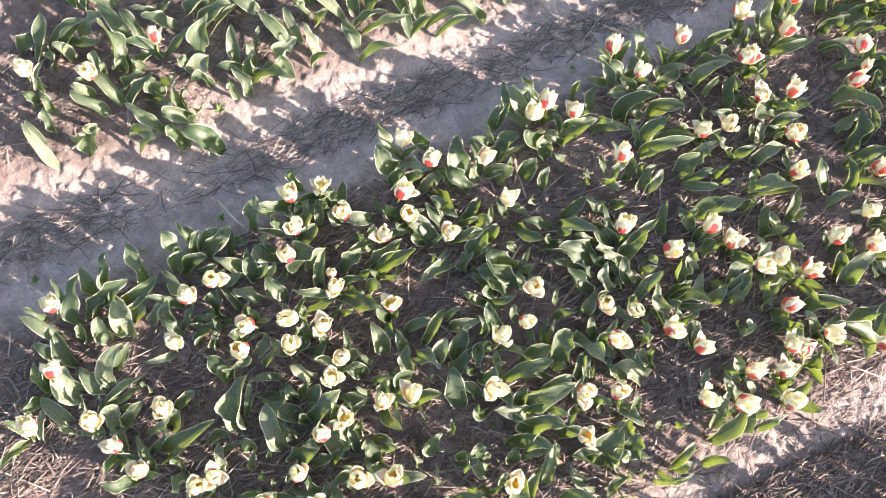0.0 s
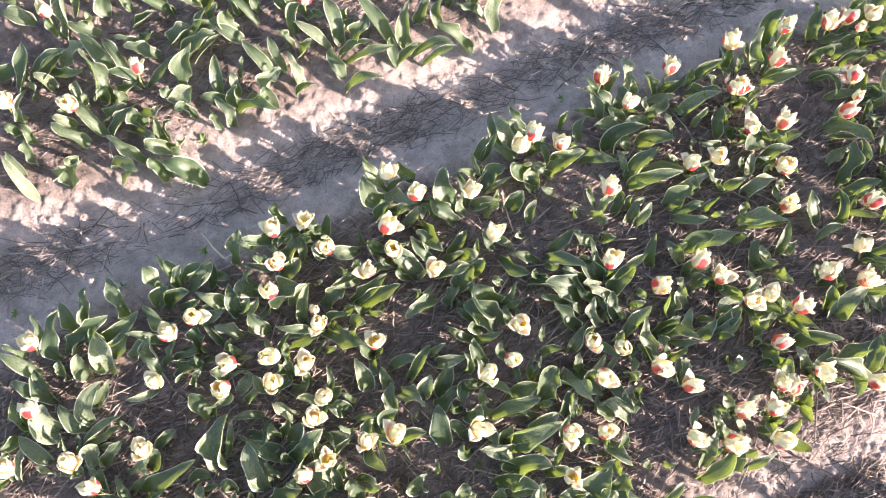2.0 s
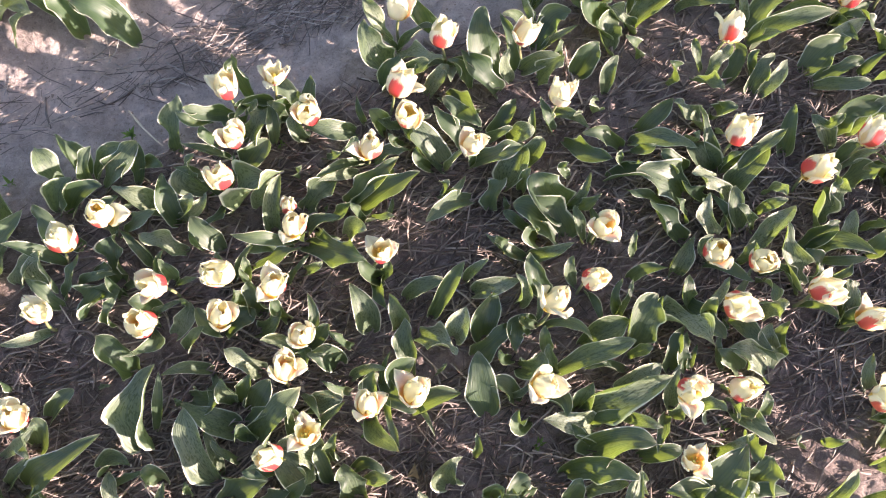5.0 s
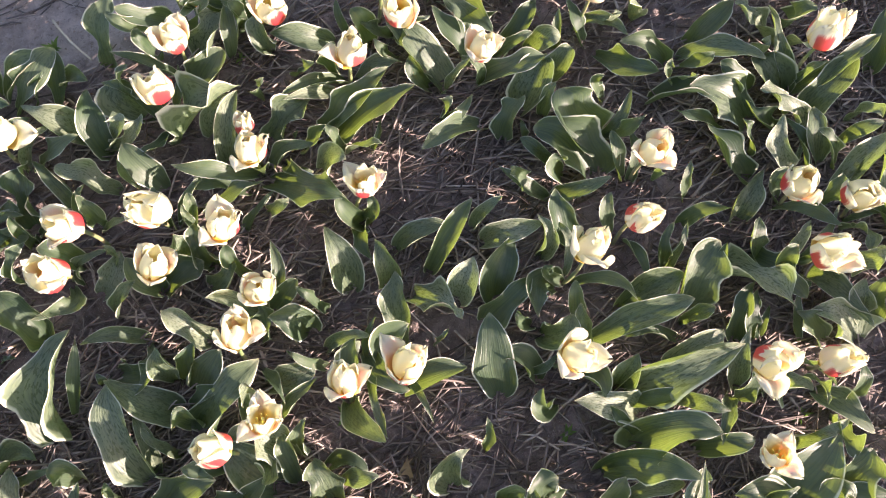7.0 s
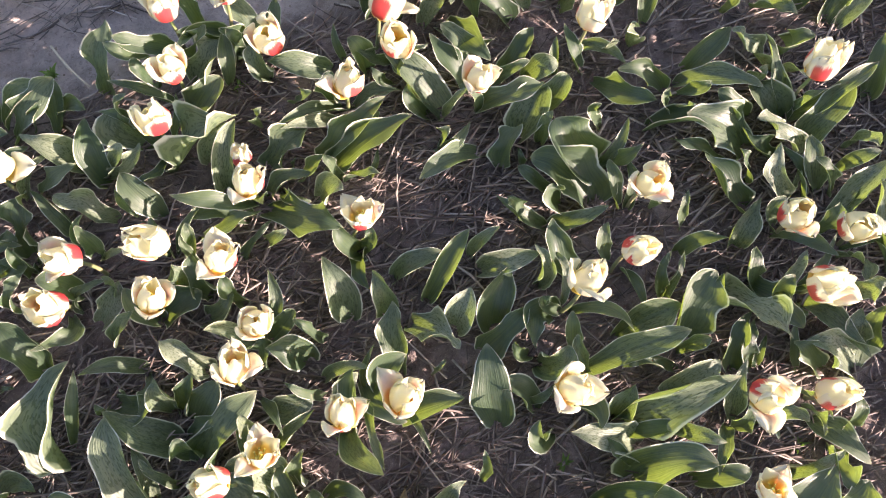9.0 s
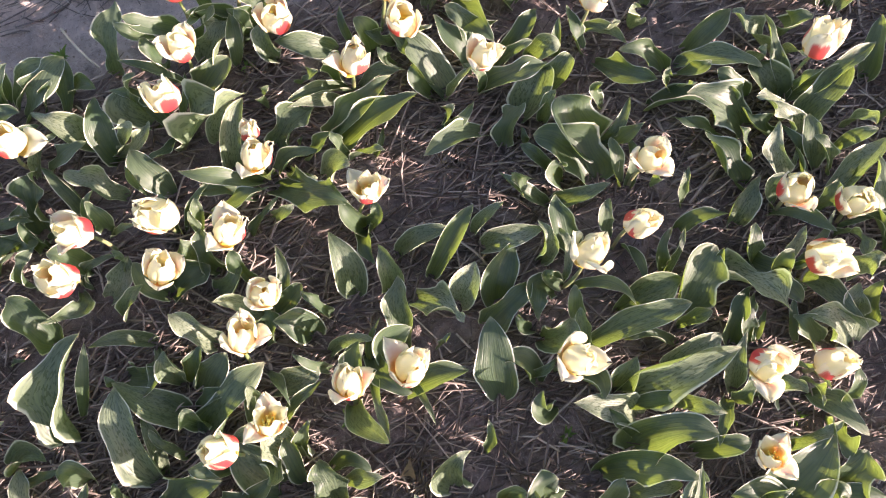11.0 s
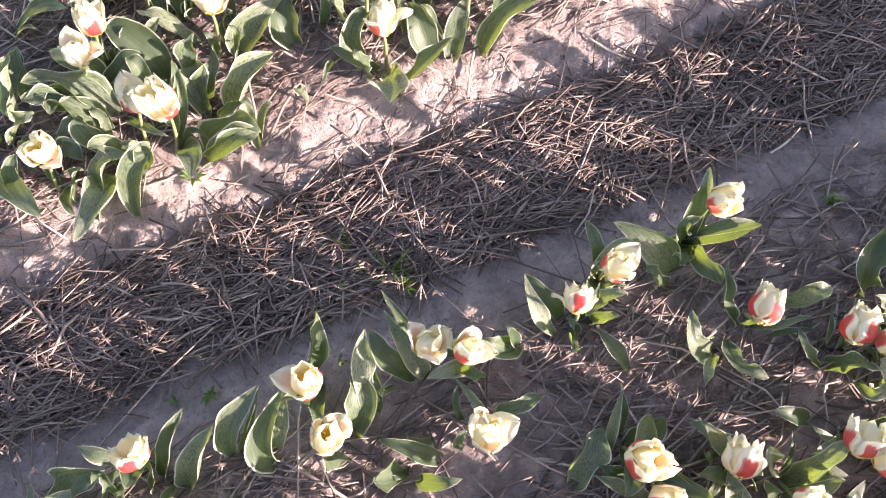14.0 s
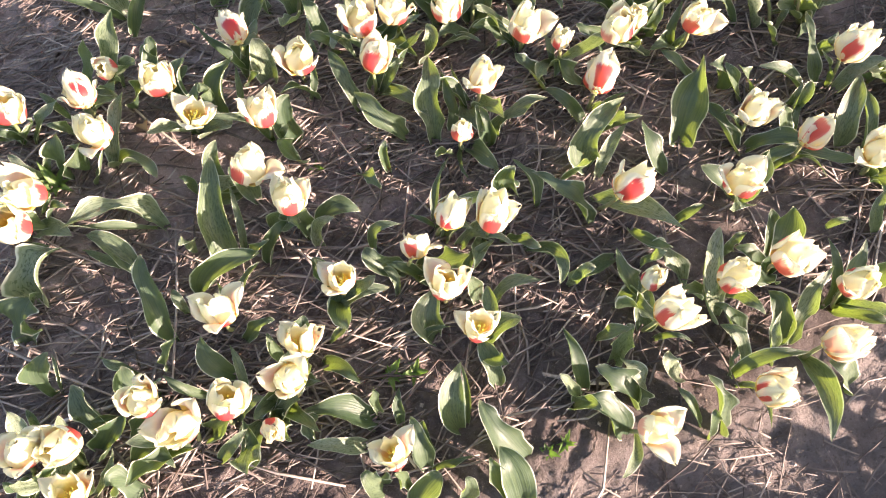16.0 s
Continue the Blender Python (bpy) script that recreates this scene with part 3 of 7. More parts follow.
tulip(1281, 1239, ("flared", 1225, 1217, 104, 1228, 1249, 150), (1215, 1232, 1212, 1254, 51, 1244, 1307, 59, 44), (1258, 1320, 1226, 1314, 64, 1212, 1329, 81, 17), (1281, 1173, 1316, 1200, 44, 1359, 1224, 47, 39), (1243, 1234, 1285, 1223, 41, 1329, 1234, 42, 24))
tulip(-593, 1232, None, (-593, 1232, -627, 1240, 45, -677, 1260, 48, 39))
tulip(140, 1211, None, (140, 1211, 87, 1229, 60, 37, 1246, 74, 44))
tulip(-918, 1211, None, (-927, 1210, -886, 1219, 44, -863, 1241, 47, 39), (-909, 1212, -935, 1211, 47, -983, 1217, 51, 24))
tulip(1113, 1211, ("flared", 1081, 1198, 118, 1088, 1224, 166), (1083, 1220, 1073, 1258, 59, 1121, 1300, 71, 44), (1122, 1240, 1108, 1275, 49, 1120, 1319, 54, 20))
tulip(-771, 1204, None, (-767, 1230, -724, 1260, 58, -695, 1311, 71, 33), (-723, 1250, -692, 1259, 46, -658, 1273, 50, 48), (-820, 1220, -787, 1233, 44, -746, 1261, 46, 52), (-797, 1210, -757, 1224, 46, -736, 1237, 50, 28), (-779, 1160, -711, 1196, 61, -664, 1219, 76, 57), (-742, 1152, -691, 1180, 55, -646, 1219, 65, 20))
tulip(-274, 1202, None, (-303, 1201, -356, 1228, 61, -413, 1258, 75, 31), (-278, 1219, -289, 1270, 69, -320, 1326, 89, 44), (-279, 1250, -253, 1264, 45, -221, 1293, 49, 31), (-251, 1209, -215, 1236, 60, -184, 1287, 73, 48), (-276, 1172, -232, 1186, 52, -171, 1201, 60, 35), (-258, 1162, -176, 1157, 72, -107, 1168, 94, 31))
tulip(-417, 1196, None, (-403, 1181, -379, 1178, 61, -356, 1197, 75, 39), (-431, 1211, -446, 1220, 54, -469, 1234, 63, 28))
tulip(-84, 1185, None, (-104, 1219, -157, 1266, 76, -216, 1339, 100, 48), (-66, 1209, -76, 1245, 66, -57, 1320, 84, 44), (-98, 1153, -109, 1180, 42, -111, 1225, 44, 28), (-96, 1162, -56, 1180, 42, -24, 1195, 43, 28), (-53, 1184, 16, 1193, 62, 76, 1183, 77, 31))
tulip(960, 1185, ("cup", 921, 1160, 102, 922, 1173, 155), (971, 1123, 947, 1148, 46, 916, 1194, 50, 17), (923, 1146, 921, 1110, 50, 932, 1084, 57, 33), (943, 1146, 936, 1147, 60, 943, 1165, 74, 24), (933, 1156, 922, 1170, 34, 924, 1197, 30, 11), (970, 1125, 961, 1120, 65, 957, 1145, 82, 24))
tulip(-850, 1173, None, (-850, 1173, -893, 1178, 52, -939, 1183, 60, 44))
tulip(-17, 1162, None, (-17, 1162, 42, 1163, 60, 93, 1177, 74, 24))
tulip(-1152, 1132, None, (-1152, 1132, -1115, 1154, 54, -1063, 1189, 63, 52))
tulip(1212, 1120, None, (1217, 1164, 1248, 1182, 48, 1296, 1193, 53, 39), (1209, 1098, 1241, 1098, 49, 1306, 1112, 55, 28), (1209, 1098, 1249, 1079, 59, 1245, 1020, 72, 35))
tulip(-468, 1117, None, (-478, 1104, -514, 1128, 69, -563, 1182, 89, 39), (-481, 1123, -504, 1151, 45, -534, 1194, 49, 24), (-445, 1123, -467, 1155, 53, -495, 1210, 61, 28))
tulip(-989, 1113, None, (-989, 1113, -1016, 1154, 68, -1073, 1213, 87, 44))
tulip(1067, 1113, ("flared", 1045, 1092, 107, 1070, 1134, 141), (1038, 1123, 1009, 1159, 70, 1042, 1231, 90, 44), (1055, 1115, 1058, 1145, 38, 1049, 1192, 37, 20), (1032, 1142, 1000, 1162, 42, 1011, 1208, 43, 28), (1047, 1088, 1084, 1078, 57, 1158, 1103, 69, 31), (1057, 1098, 1091, 1106, 47, 1150, 1117, 51, 28))
tulip(-1221, 1105, None, (-1256, 1103, -1183, 1130, 63, -1121, 1161, 78, 39), (-1209, 1084, -1169, 1108, 54, -1129, 1155, 64, 48), (-1197, 1128, -1118, 1086, 60, -1062, 1097, 73, 35))
tulip(-1347, 1093, None, (-1347, 1093, -1296, 1101, 45, -1265, 1133, 49, 52))
tulip(-265, 1090, None, (-266, 1114, -289, 1142, 40, -303, 1183, 40, 39), (-264, 1066, -207, 1077, 58, -133, 1073, 70, 31))
tulip(753, 1084, ("flared", 728, 1064, 111, 734, 1101, 151), (772, 1010, 763, 971, 59, 778, 957, 71, 23), (833, 1097, 869, 1117, 55, 916, 1135, 64, 28), (811, 1048, 845, 1035, 53, 901, 1031, 62, 39), (717, 1044, 693, 1071, 44, 677, 1104, 46, 33), (724, 1053, 738, 1056, 60, 767, 1058, 73, 17), (748, 1053, 778, 1061, 42, 812, 1102, 43, 20), (815, 1074, 812, 1081, 58, 816, 1100, 71, 24), (687, 1025, 722, 1019, 43, 767, 1025, 45, 24), (842, 1103, 869, 1113, 45, 913, 1136, 48, 33))
tulip(-389, 1075, None, (-389, 1075, -406, 1107, 49, -432, 1162, 55, 31))
tulip(-887, 1072, ("flared", -865, 1065, 105, -872, 1107, 141), (-944, 1014, -936, 1015, 58, -952, 1030, 69, 32), (-897, 997, -843, 961, 50, -824, 989, 57, 32), (-955, 1123, -973, 1163, 51, -1013, 1205, 58, 35), (-889, 1065, -916, 1087, 59, -978, 1086, 72, 31), (-883, 1065, -815, 1101, 62, -780, 1139, 76, 26), (-974, 1048, -930, 1047, 43, -900, 1067, 45, 35))
tulip(650, 1066, None, (650, 1066, 624, 1098, 51, 613, 1148, 58, 37))
tulip(1340, 1064, ("cup", 1276, 1037, 108, 1289, 1087, 126), (1305, 1146, 1327, 1160, 47, 1387, 1177, 52, 31), (1412, 1048, 1409, 1062, 52, 1420, 1104, 60, 28))
tulip(-611, 1061, None, (-645, 1044, -647, 1083, 59, -656, 1147, 72, 35), (-596, 1044, -592, 1060, 52, -605, 1092, 61, 28), (-592, 1094, -577, 1108, 54, -570, 1147, 64, 15))
tulip(-776, 1052, None, (-787, 1031, -791, 1022, 57, -811, 1038, 68, 35), (-765, 1073, -757, 1106, 59, -732, 1181, 71, 52))
tulip(540, 1045, ("cup", 521, 1028, 114, 529, 1076, 138), (530, 986, 488, 975, 41, 454, 978, 42, 26), (542, 998, 513, 1044, 49, 487, 1086, 55, 22))
tulip(970, 1030, ("cup", 922, 1003, 118, 914, 1017, 170), (918, 1061, 881, 1067, 54, 861, 1087, 64, 22))
tulip(-465, 1029, None, (-487, 1015, -486, 1013, 61, -493, 1037, 75, 49), (-415, 1046, -379, 1058, 40, -348, 1062, 41, 24), (-493, 1025, -493, 1059, 55, -449, 1099, 66, 48))
tulip(-998, 1023, None, (-998, 1020, -985, 1020, 59, -995, 1041, 72, 49), (-998, 1025, -1000, 1068, 76, -1055, 1145, 100, 52))
tulip(1336, 1007, ("bud", 1279, 981, 110, 1283, 995, 153), (1395, 1001, 1400, 1028, 45, 1421, 1062, 48, 28), (1354, 952, 1345, 976, 52, 1356, 1001, 61, 24))
tulip(957, 1007, ("flared", 924, 1004, 106, 958, 1044, 123), (919, 957, 912, 951, 61, 896, 977, 75, 25), (958, 1007, 981, 1017, 44, 1032, 1048, 47, 35), (934, 1004, 932, 997, 65, 944, 999, 81, 24))
tulip(-596, 1001, None, (-602, 948, -612, 976, 41, -653, 1020, 42, 32), (-614, 1028, -651, 1015, 48, -693, 1018, 53, 30), (-586, 1014, -594, 1024, 54, -581, 1047, 64, 39), (-602, 991, -527, 985, 65, -452, 962, 81, 46), (-577, 1024, -519, 1017, 49, -481, 1004, 56, 23))
tulip(-1106, 998, ("cup", -1057, 959, 104, -1045, 959, 158), (-1087, 934, -1107, 938, 49, -1139, 949, 56, 35), (-1097, 984, -1097, 962, 58, -1117, 963, 70, 19), (-1052, 1004, -1039, 1002, 61, -1047, 1016, 76, 26), (-1171, 1065, -1179, 1071, 53, -1207, 1087, 62, 39), (-1076, 1006, -1072, 1031, 50, -1088, 1066, 56, 39))
tulip(602, 984, ("cup", 595, 959, 114, 602, 968, 168), (543, 966, 525, 1000, 43, 509, 1039, 45, 32), (584, 983, 550, 1007, 48, 519, 1043, 53, 32), (592, 980, 607, 1012, 40, 595, 1055, 40, 49), (625, 937, 564, 929, 53, 511, 918, 61, 39), (616, 940, 583, 956, 45, 563, 987, 49, 35), (604, 973, 621, 966, 56, 646, 950, 67, 16), (678, 967, 705, 982, 46, 740, 1013, 50, 39), (692, 990, 662, 989, 62, 669, 1005, 77, 19), (626, 1040, 634, 1041, 56, 627, 1066, 67, 24))
tulip(-1297, 977, ("cup", -1250, 963, 104, -1237, 973, 157), (-1285, 1053, -1242, 1102, 66, -1248, 1175, 83, 52), (-1245, 961, -1255, 981, 46, -1228, 1040, 50, 24), (-1223, 1036, -1213, 1047, 56, -1215, 1074, 67, 31), (-1257, 905, -1251, 909, 59, -1275, 917, 72, 31), (-1236, 931, -1228, 939, 59, -1237, 966, 71, 35))
tulip(-714, 973, None, (-722, 974, -739, 978, 54, -766, 962, 64, 35), (-776, 1004, -756, 1015, 48, -725, 1048, 53, 60), (-645, 941, -640, 939, 61, -650, 959, 75, 23))
tulip(812, 961, None, (799, 980, 819, 995, 57, 890, 1024, 69, 46), (825, 942, 833, 951, 58, 853, 974, 71, 20))
tulip(1262, 941, ("cup", 1230, 932, 108, 1278, 958, 119), (1246, 1031, 1279, 1033, 42, 1329, 1032, 44, 28), (1247, 944, 1261, 965, 45, 1285, 1002, 48, 28), (1226, 931, 1270, 911, 69, 1333, 863, 88, 44), (1239, 892, 1269, 889, 45, 1307, 874, 48, 24))
tulip(1413, 935, None, (1413, 935, 1376, 948, 39, 1356, 971, 39, 31))
tulip(731, 930, None, (700, 944, 645, 939, 47, 608, 936, 52, 32), (763, 917, 739, 930, 52, 727, 958, 60, 23))
tulip(1068, 925, ("flared", 1044, 894, 104, 1068, 927, 141), (1063, 869, 1004, 874, 49, 967, 842, 56, 56), (1074, 869, 1096, 885, 48, 1143, 902, 54, 26))
tulip(-986, 920, None, (-996, 915, -1022, 946, 64, -1071, 997, 79, 49), (-1042, 882, -1083, 896, 56, -1129, 922, 66, 42), (-978, 908, -932, 934, 57, -890, 982, 68, 39), (-996, 957, -960, 968, 49, -919, 990, 55, 35), (-920, 938, -854, 897, 55, -822, 882, 65, 35))
tulip(-844, 917, None, (-876, 941, -884, 947, 57, -893, 970, 69, 46), (-812, 892, -812, 909, 56, -819, 940, 66, 35))
tulip(1006, 908, ("flared", 955, 884, 110, 949, 885, 165), (962, 892, 919, 910, 42, 915, 942, 43, 35), (975, 901, 950, 892, 62, 929, 906, 77, 23), (998, 941, 990, 968, 44, 1011, 1016, 46, 26), (991, 911, 995, 905, 57, 1034, 903, 69, 32))
tulip(-784, 875, None, (-789, 899, -791, 908, 58, -768, 933, 70, 25), (-777, 866, -817, 858, 46, -848, 856, 49, 46), (-785, 860, -747, 864, 41, -727, 890, 41, 25))
tulip(318, 871, ("cup", 307, 850, 118, 322, 879, 162), (287, 907, 256, 919, 48, 224, 951, 53, 35), (303, 933, 276, 952, 40, 257, 990, 40, 25), (314, 845, 341, 856, 45, 375, 858, 49, 30))
tulip(516, 852, None, (476, 842, 492, 834, 59, 519, 824, 71, 23), (557, 862, 581, 890, 60, 659, 911, 74, 56))
tulip(406, 852, ("flared", 392, 828, 104, 402, 857, 150), (369, 810, 358, 833, 53, 343, 857, 62, 25), (372, 874, 350, 870, 60, 334, 882, 74, 25), (378, 772, 337, 784, 47, 306, 800, 51, 35), (370, 779, 408, 807, 55, 470, 832, 65, 56), (387, 820, 387, 813, 63, 408, 808, 78, 23), (432, 852, 438, 848, 61, 460, 852, 74, 26), (416, 933, 412, 936, 57, 427, 962, 68, 19), (473, 891, 461, 913, 42, 486, 955, 44, 30), (469, 820, 510, 819, 51, 570, 806, 59, 32))
tulip(281, 852, ("cup", 266, 822, 108, 281, 840, 157), (233, 868, 200, 903, 53, 196, 962, 61, 32), (271, 868, 237, 901, 56, 208, 943, 67, 42), (276, 829, 239, 838, 44, 197, 865, 46, 35), (317, 772, 275, 773, 74, 269, 789, 96, 74))
tulip(-1198, 849, None, (-1201, 877, -1201, 893, 55, -1227, 918, 65, 28), (-1196, 821, -1198, 839, 53, -1209, 870, 62, 31))
tulip(1401, 841, None, (1401, 841, 1386, 878, 50, 1391, 901, 57, 31))
tulip(164, 832, None, (160, 836, 165, 854, 43, 209, 906, 45, 30), (167, 829, 190, 851, 50, 211, 898, 56, 23))
tulip(901, 829, ("flared", 844, 788, 117, 841, 801, 171), (908, 859, 864, 862, 42, 830, 873, 43, 32), (896, 735, 920, 739, 45, 969, 767, 48, 28), (895, 901, 890, 936, 43, 910, 988, 45, 35), (942, 879, 938, 862, 66, 955, 863, 84, 16), (964, 795, 941, 798, 62, 943, 815, 77, 19))
tulip(625, 827, None, (627, 862, 599, 871, 55, 623, 891, 64, 32), (601, 788, 591, 802, 54, 574, 834, 64, 25), (587, 830, 584, 822, 63, 606, 832, 79, 16), (646, 868, 682, 881, 59, 741, 872, 72, 46), (662, 788, 706, 791, 58, 775, 773, 70, 39))
tulip(1082, 811, ("cup", 1034, 765, 117, 1030, 763, 172), (1016, 811, 1044, 839, 51, 1101, 850, 58, 35), (1026, 773, 1020, 781, 65, 1025, 788, 82, 19), (1105, 773, 1084, 772, 65, 1096, 786, 81, 39))
tulip(-830, 806, None, (-860, 825, -894, 841, 60, -953, 879, 73, 35), (-801, 787, -796, 787, 63, -815, 808, 78, 49))
tulip(800, 794, ("cup", 765, 775, 107, 771, 783, 161), (819, 859, 796, 851, 68, 795, 868, 86, 25), (800, 789, 818, 793, 42, 870, 820, 44, 23), (772, 801, 738, 806, 58, 724, 825, 70, 28))
tulip(-1100, 786, None, (-1091, 749, -1069, 780, 45, -1051, 823, 49, 60), (-1067, 828, -1056, 796, 62, -1074, 806, 77, 26), (-1141, 780, -1098, 772, 48, -1081, 790, 53, 35))
tulip(1258, 784, None, (1248, 750, 1272, 811, 56, 1279, 861, 67, 52), (1298, 786, 1311, 824, 57, 1306, 879, 68, 35), (1230, 815, 1248, 838, 41, 1296, 858, 42, 28))
tulip(-961, 782, None, (-977, 809, -912, 798, 53, -865, 772, 62, 42), (-945, 755, -899, 766, 48, -864, 779, 54, 25))
tulip(982, 773, None, (982, 773, 974, 801, 45, 993, 843, 48, 35))
tulip(-689, 771, None, (-689, 771, -730, 786, 51, -782, 801, 59, 60))
tulip(-119, 755, ("flared", -113, 736, 106, -111, 771, 148), (-133, 756, -164, 769, 56, -190, 823, 66, 32), (-43, 772, -71, 776, 54, -85, 801, 64, 42), (-132, 679, -172, 703, 54, -183, 757, 63, 56), (-115, 731, -160, 749, 39, -187, 754, 39, 19), (-124, 728, -85, 744, 45, -43, 756, 48, 25), (-138, 719, -79, 691, 54, -28, 675, 63, 42))
tulip(-1211, 741, None, (-1188, 706, -1207, 746, 69, -1249, 808, 88, 33), (-1233, 777, -1245, 801, 41, -1274, 842, 41, 28))
tulip(933, 729, None, (898, 732, 862, 749, 49, 835, 791, 55, 28), (967, 726, 991, 741, 46, 1045, 756, 50, 42))
tulip(354, 718, None, (327, 722, 308, 752, 42, 341, 785, 43, 56), (381, 713, 363, 708, 57, 342, 724, 68, 28))
tulip(1384, 714, None, (1384, 714, 1378, 747, 48, 1388, 795, 53, 24))
tulip(543, 709, ("cup", 519, 687, 111, 540, 729, 140), (616, 763, 642, 797, 63, 691, 841, 78, 53), (615, 741, 652, 745, 76, 746, 758, 100, 42), (628, 732, 631, 725, 66, 651, 723, 84, 25), (619, 655, 597, 679, 48, 617, 699, 53, 23), (514, 679, 488, 697, 49, 487, 726, 55, 19), (522, 664, 537, 688, 48, 563, 714, 54, 25), (559, 654, 577, 685, 42, 573, 721, 43, 35), (493, 664, 510, 628, 55, 532, 615, 65, 32))
tulip(139, 709, ("cup", 122, 690, 104, 145, 699, 154), (86, 633, 47, 654, 55, 12, 694, 65, 49), (92, 654, 50, 710, 73, 58, 772, 95, 56), (118, 679, 110, 718, 55, 90, 771, 65, 26), (165, 725, 189, 756, 39, 215, 791, 38, 42), (172, 778, 143, 797, 45, 137, 834, 48, 35), (151, 778, 122, 777, 54, 97, 775, 63, 23), (165, 731, 197, 773, 48, 233, 783, 54, 46), (173, 719, 208, 736, 42, 251, 763, 44, 18), (117, 654, 98, 669, 57, 107, 692, 68, 23))
tulip(-20, 693, ("cup", -33, 677, 118, -19, 691, 169), (29, 639, 8, 658, 55, -15, 671, 65, 32), (-23, 625, 16, 570, 53, 45, 532, 62, 46))
tulip(168, 676, None, (135, 680, 170, 682, 46, 211, 688, 51, 35), (170, 654, 190, 662, 59, 213, 675, 71, 39), (200, 694, 205, 698, 59, 208, 713, 72, 23))
tulip(738, 674, None, (754, 710, 785, 735, 51, 835, 766, 59, 39), (725, 679, 757, 708, 44, 795, 728, 47, 53), (737, 655, 783, 667, 47, 821, 676, 52, 28), (736, 652, 776, 627, 52, 826, 631, 59, 28))
tulip(250, 670, None, (250, 670, 267, 688, 54, 286, 710, 63, 46))
tulip(1077, 669, ("cup", 1032, 648, 114, 1032, 647, 169), (1063, 726, 1042, 725, 67, 1049, 738, 86, 25), (1027, 655, 1002, 651, 65, 1000, 662, 82, 23), (1048, 670, 1051, 674, 54, 1075, 705, 63, 16), (1067, 649, 1060, 647, 60, 1080, 651, 73, 16))
tulip(1298, 667, ("flared", 1276, 655, 102, 1321, 685, 104), (1249, 689, 1286, 702, 49, 1336, 734, 54, 24), (1282, 663, 1270, 683, 50, 1290, 716, 57, 17), (1243, 707, 1284, 724, 57, 1345, 742, 69, 39), (1263, 659, 1294, 646, 52, 1354, 634, 59, 20), (1221, 626, 1232, 654, 51, 1224, 722, 59, 39), (1373, 626, 1362, 654, 54, 1371, 677, 63, 31))
tulip(842, 656, None, (838, 664, 833, 668, 54, 868, 692, 63, 19), (845, 649, 848, 637, 63, 868, 643, 78, 19))
tulip(435, 654, None, (435, 654, 435, 649, 62, 422, 663, 77, 28))
tulip(943, 633, None, (961, 655, 937, 655, 62, 941, 674, 77, 32), (935, 633, 981, 631, 63, 1051, 616, 78, 42), (933, 612, 991, 604, 63, 1056, 617, 79, 21))
tulip(618, 629, None, (611, 633, 617, 660, 44, 647, 692, 47, 35), (625, 624, 642, 643, 47, 667, 677, 52, 32))
tulip(295, 611, None, (283, 590, 270, 574, 67, 269, 580, 85, 32), (308, 631, 308, 656, 51, 325, 682, 58, 26))
tulip(-374, 607, ("open", -347, 599, 111, -342, 615, 143))
tulip(1174, 596, None, (1181, 617, 1139, 654, 54, 1144, 712, 64, 61), (1168, 575, 1194, 600, 40, 1236, 610, 40, 28))
tulip(-134, 586, ("cup", -121, 577, 103, -93, 604, 142), (-185, 560, -193, 571, 36, -200, 607, 33, 13), (-148, 544, -152, 542, 65, -168, 555, 81, 39), (-151, 639, -134, 653, 52, -112, 681, 60, 39), (-94, 648, -84, 652, 60, -56, 662, 73, 46), (-123, 657, -84, 661, 47, -51, 665, 52, 46))
tulip(-453, 586, ("flared", -432, 571, 111, -433, 589, 164), (-505, 573, -520, 545, 50, -549, 562, 57, 28), (-434, 570, -406, 562, 63, -390, 578, 78, 24), (-430, 639, -439, 652, 60, -443, 674, 74, 32))
tulip(-310, 583, ("cup", -280, 534, 109, -277, 519, 161), (-352, 565, -346, 560, 61, -356, 575, 76, 28), (-302, 527, -311, 531, 57, -313, 562, 69, 38))
tulip(185, 571, ("cup", 189, 558, 108, 202, 582, 156), (153, 533, 148, 537, 55, 151, 566, 66, 17), (195, 578, 221, 565, 43, 259, 536, 45, 26), (232, 580, 236, 554, 65, 236, 559, 81, 19), (199, 539, 180, 555, 48, 168, 595, 54, 28), (217, 529, 251, 483, 53, 297, 467, 62, 34))
tulip(-102, 567, ("cup", -93, 520, 117, -85, 513, 171), (-103, 558, -75, 543, 58, -49, 555, 71, 19), (-106, 556, -134, 538, 53, -157, 549, 62, 23), (-102, 522, -117, 499, 57, -132, 514, 68, 23), (-60, 624, -36, 642, 49, -17, 668, 54, 39))
tulip(913, 566, None, (913, 566, 921, 569, 56, 942, 583, 66, 23))
tulip(35, 565, None, (35, 565, 9, 565, 51, -25, 592, 58, 47))
tulip(530, 544, None, (530, 544, 527, 516, 61, 545, 497, 74, 32))
tulip(1064, 534, None, (1064, 534, 1056, 537, 64, 1073, 558, 79, 23))
tulip(1300, 517, ("open", 1236, 520, 109, 1226, 545, 132), (1266, 532, 1259, 562, 52, 1271, 592, 59, 17))
tulip(27, 507, ("flared", 22, 465, 106, 32, 472, 160), (-21, 465, -68, 505, 60, -111, 549, 73, 56), (-48, 465, -70, 462, 60, -77, 484, 73, 26), (21, 504, -9, 526, 53, -43, 571, 62, 34), (52, 516, 80, 516, 55, 107, 528, 65, 23), (69, 524, 91, 548, 41, 118, 597, 42, 38), (103, 525, 127, 520, 58, 150, 521, 70, 38), (-26, 457, -9, 459, 58, 13, 481, 70, 19), (24, 467, 29, 471, 57, 1, 485, 68, 17), (24, 471, 72, 471, 58, 124, 489, 69, 39))
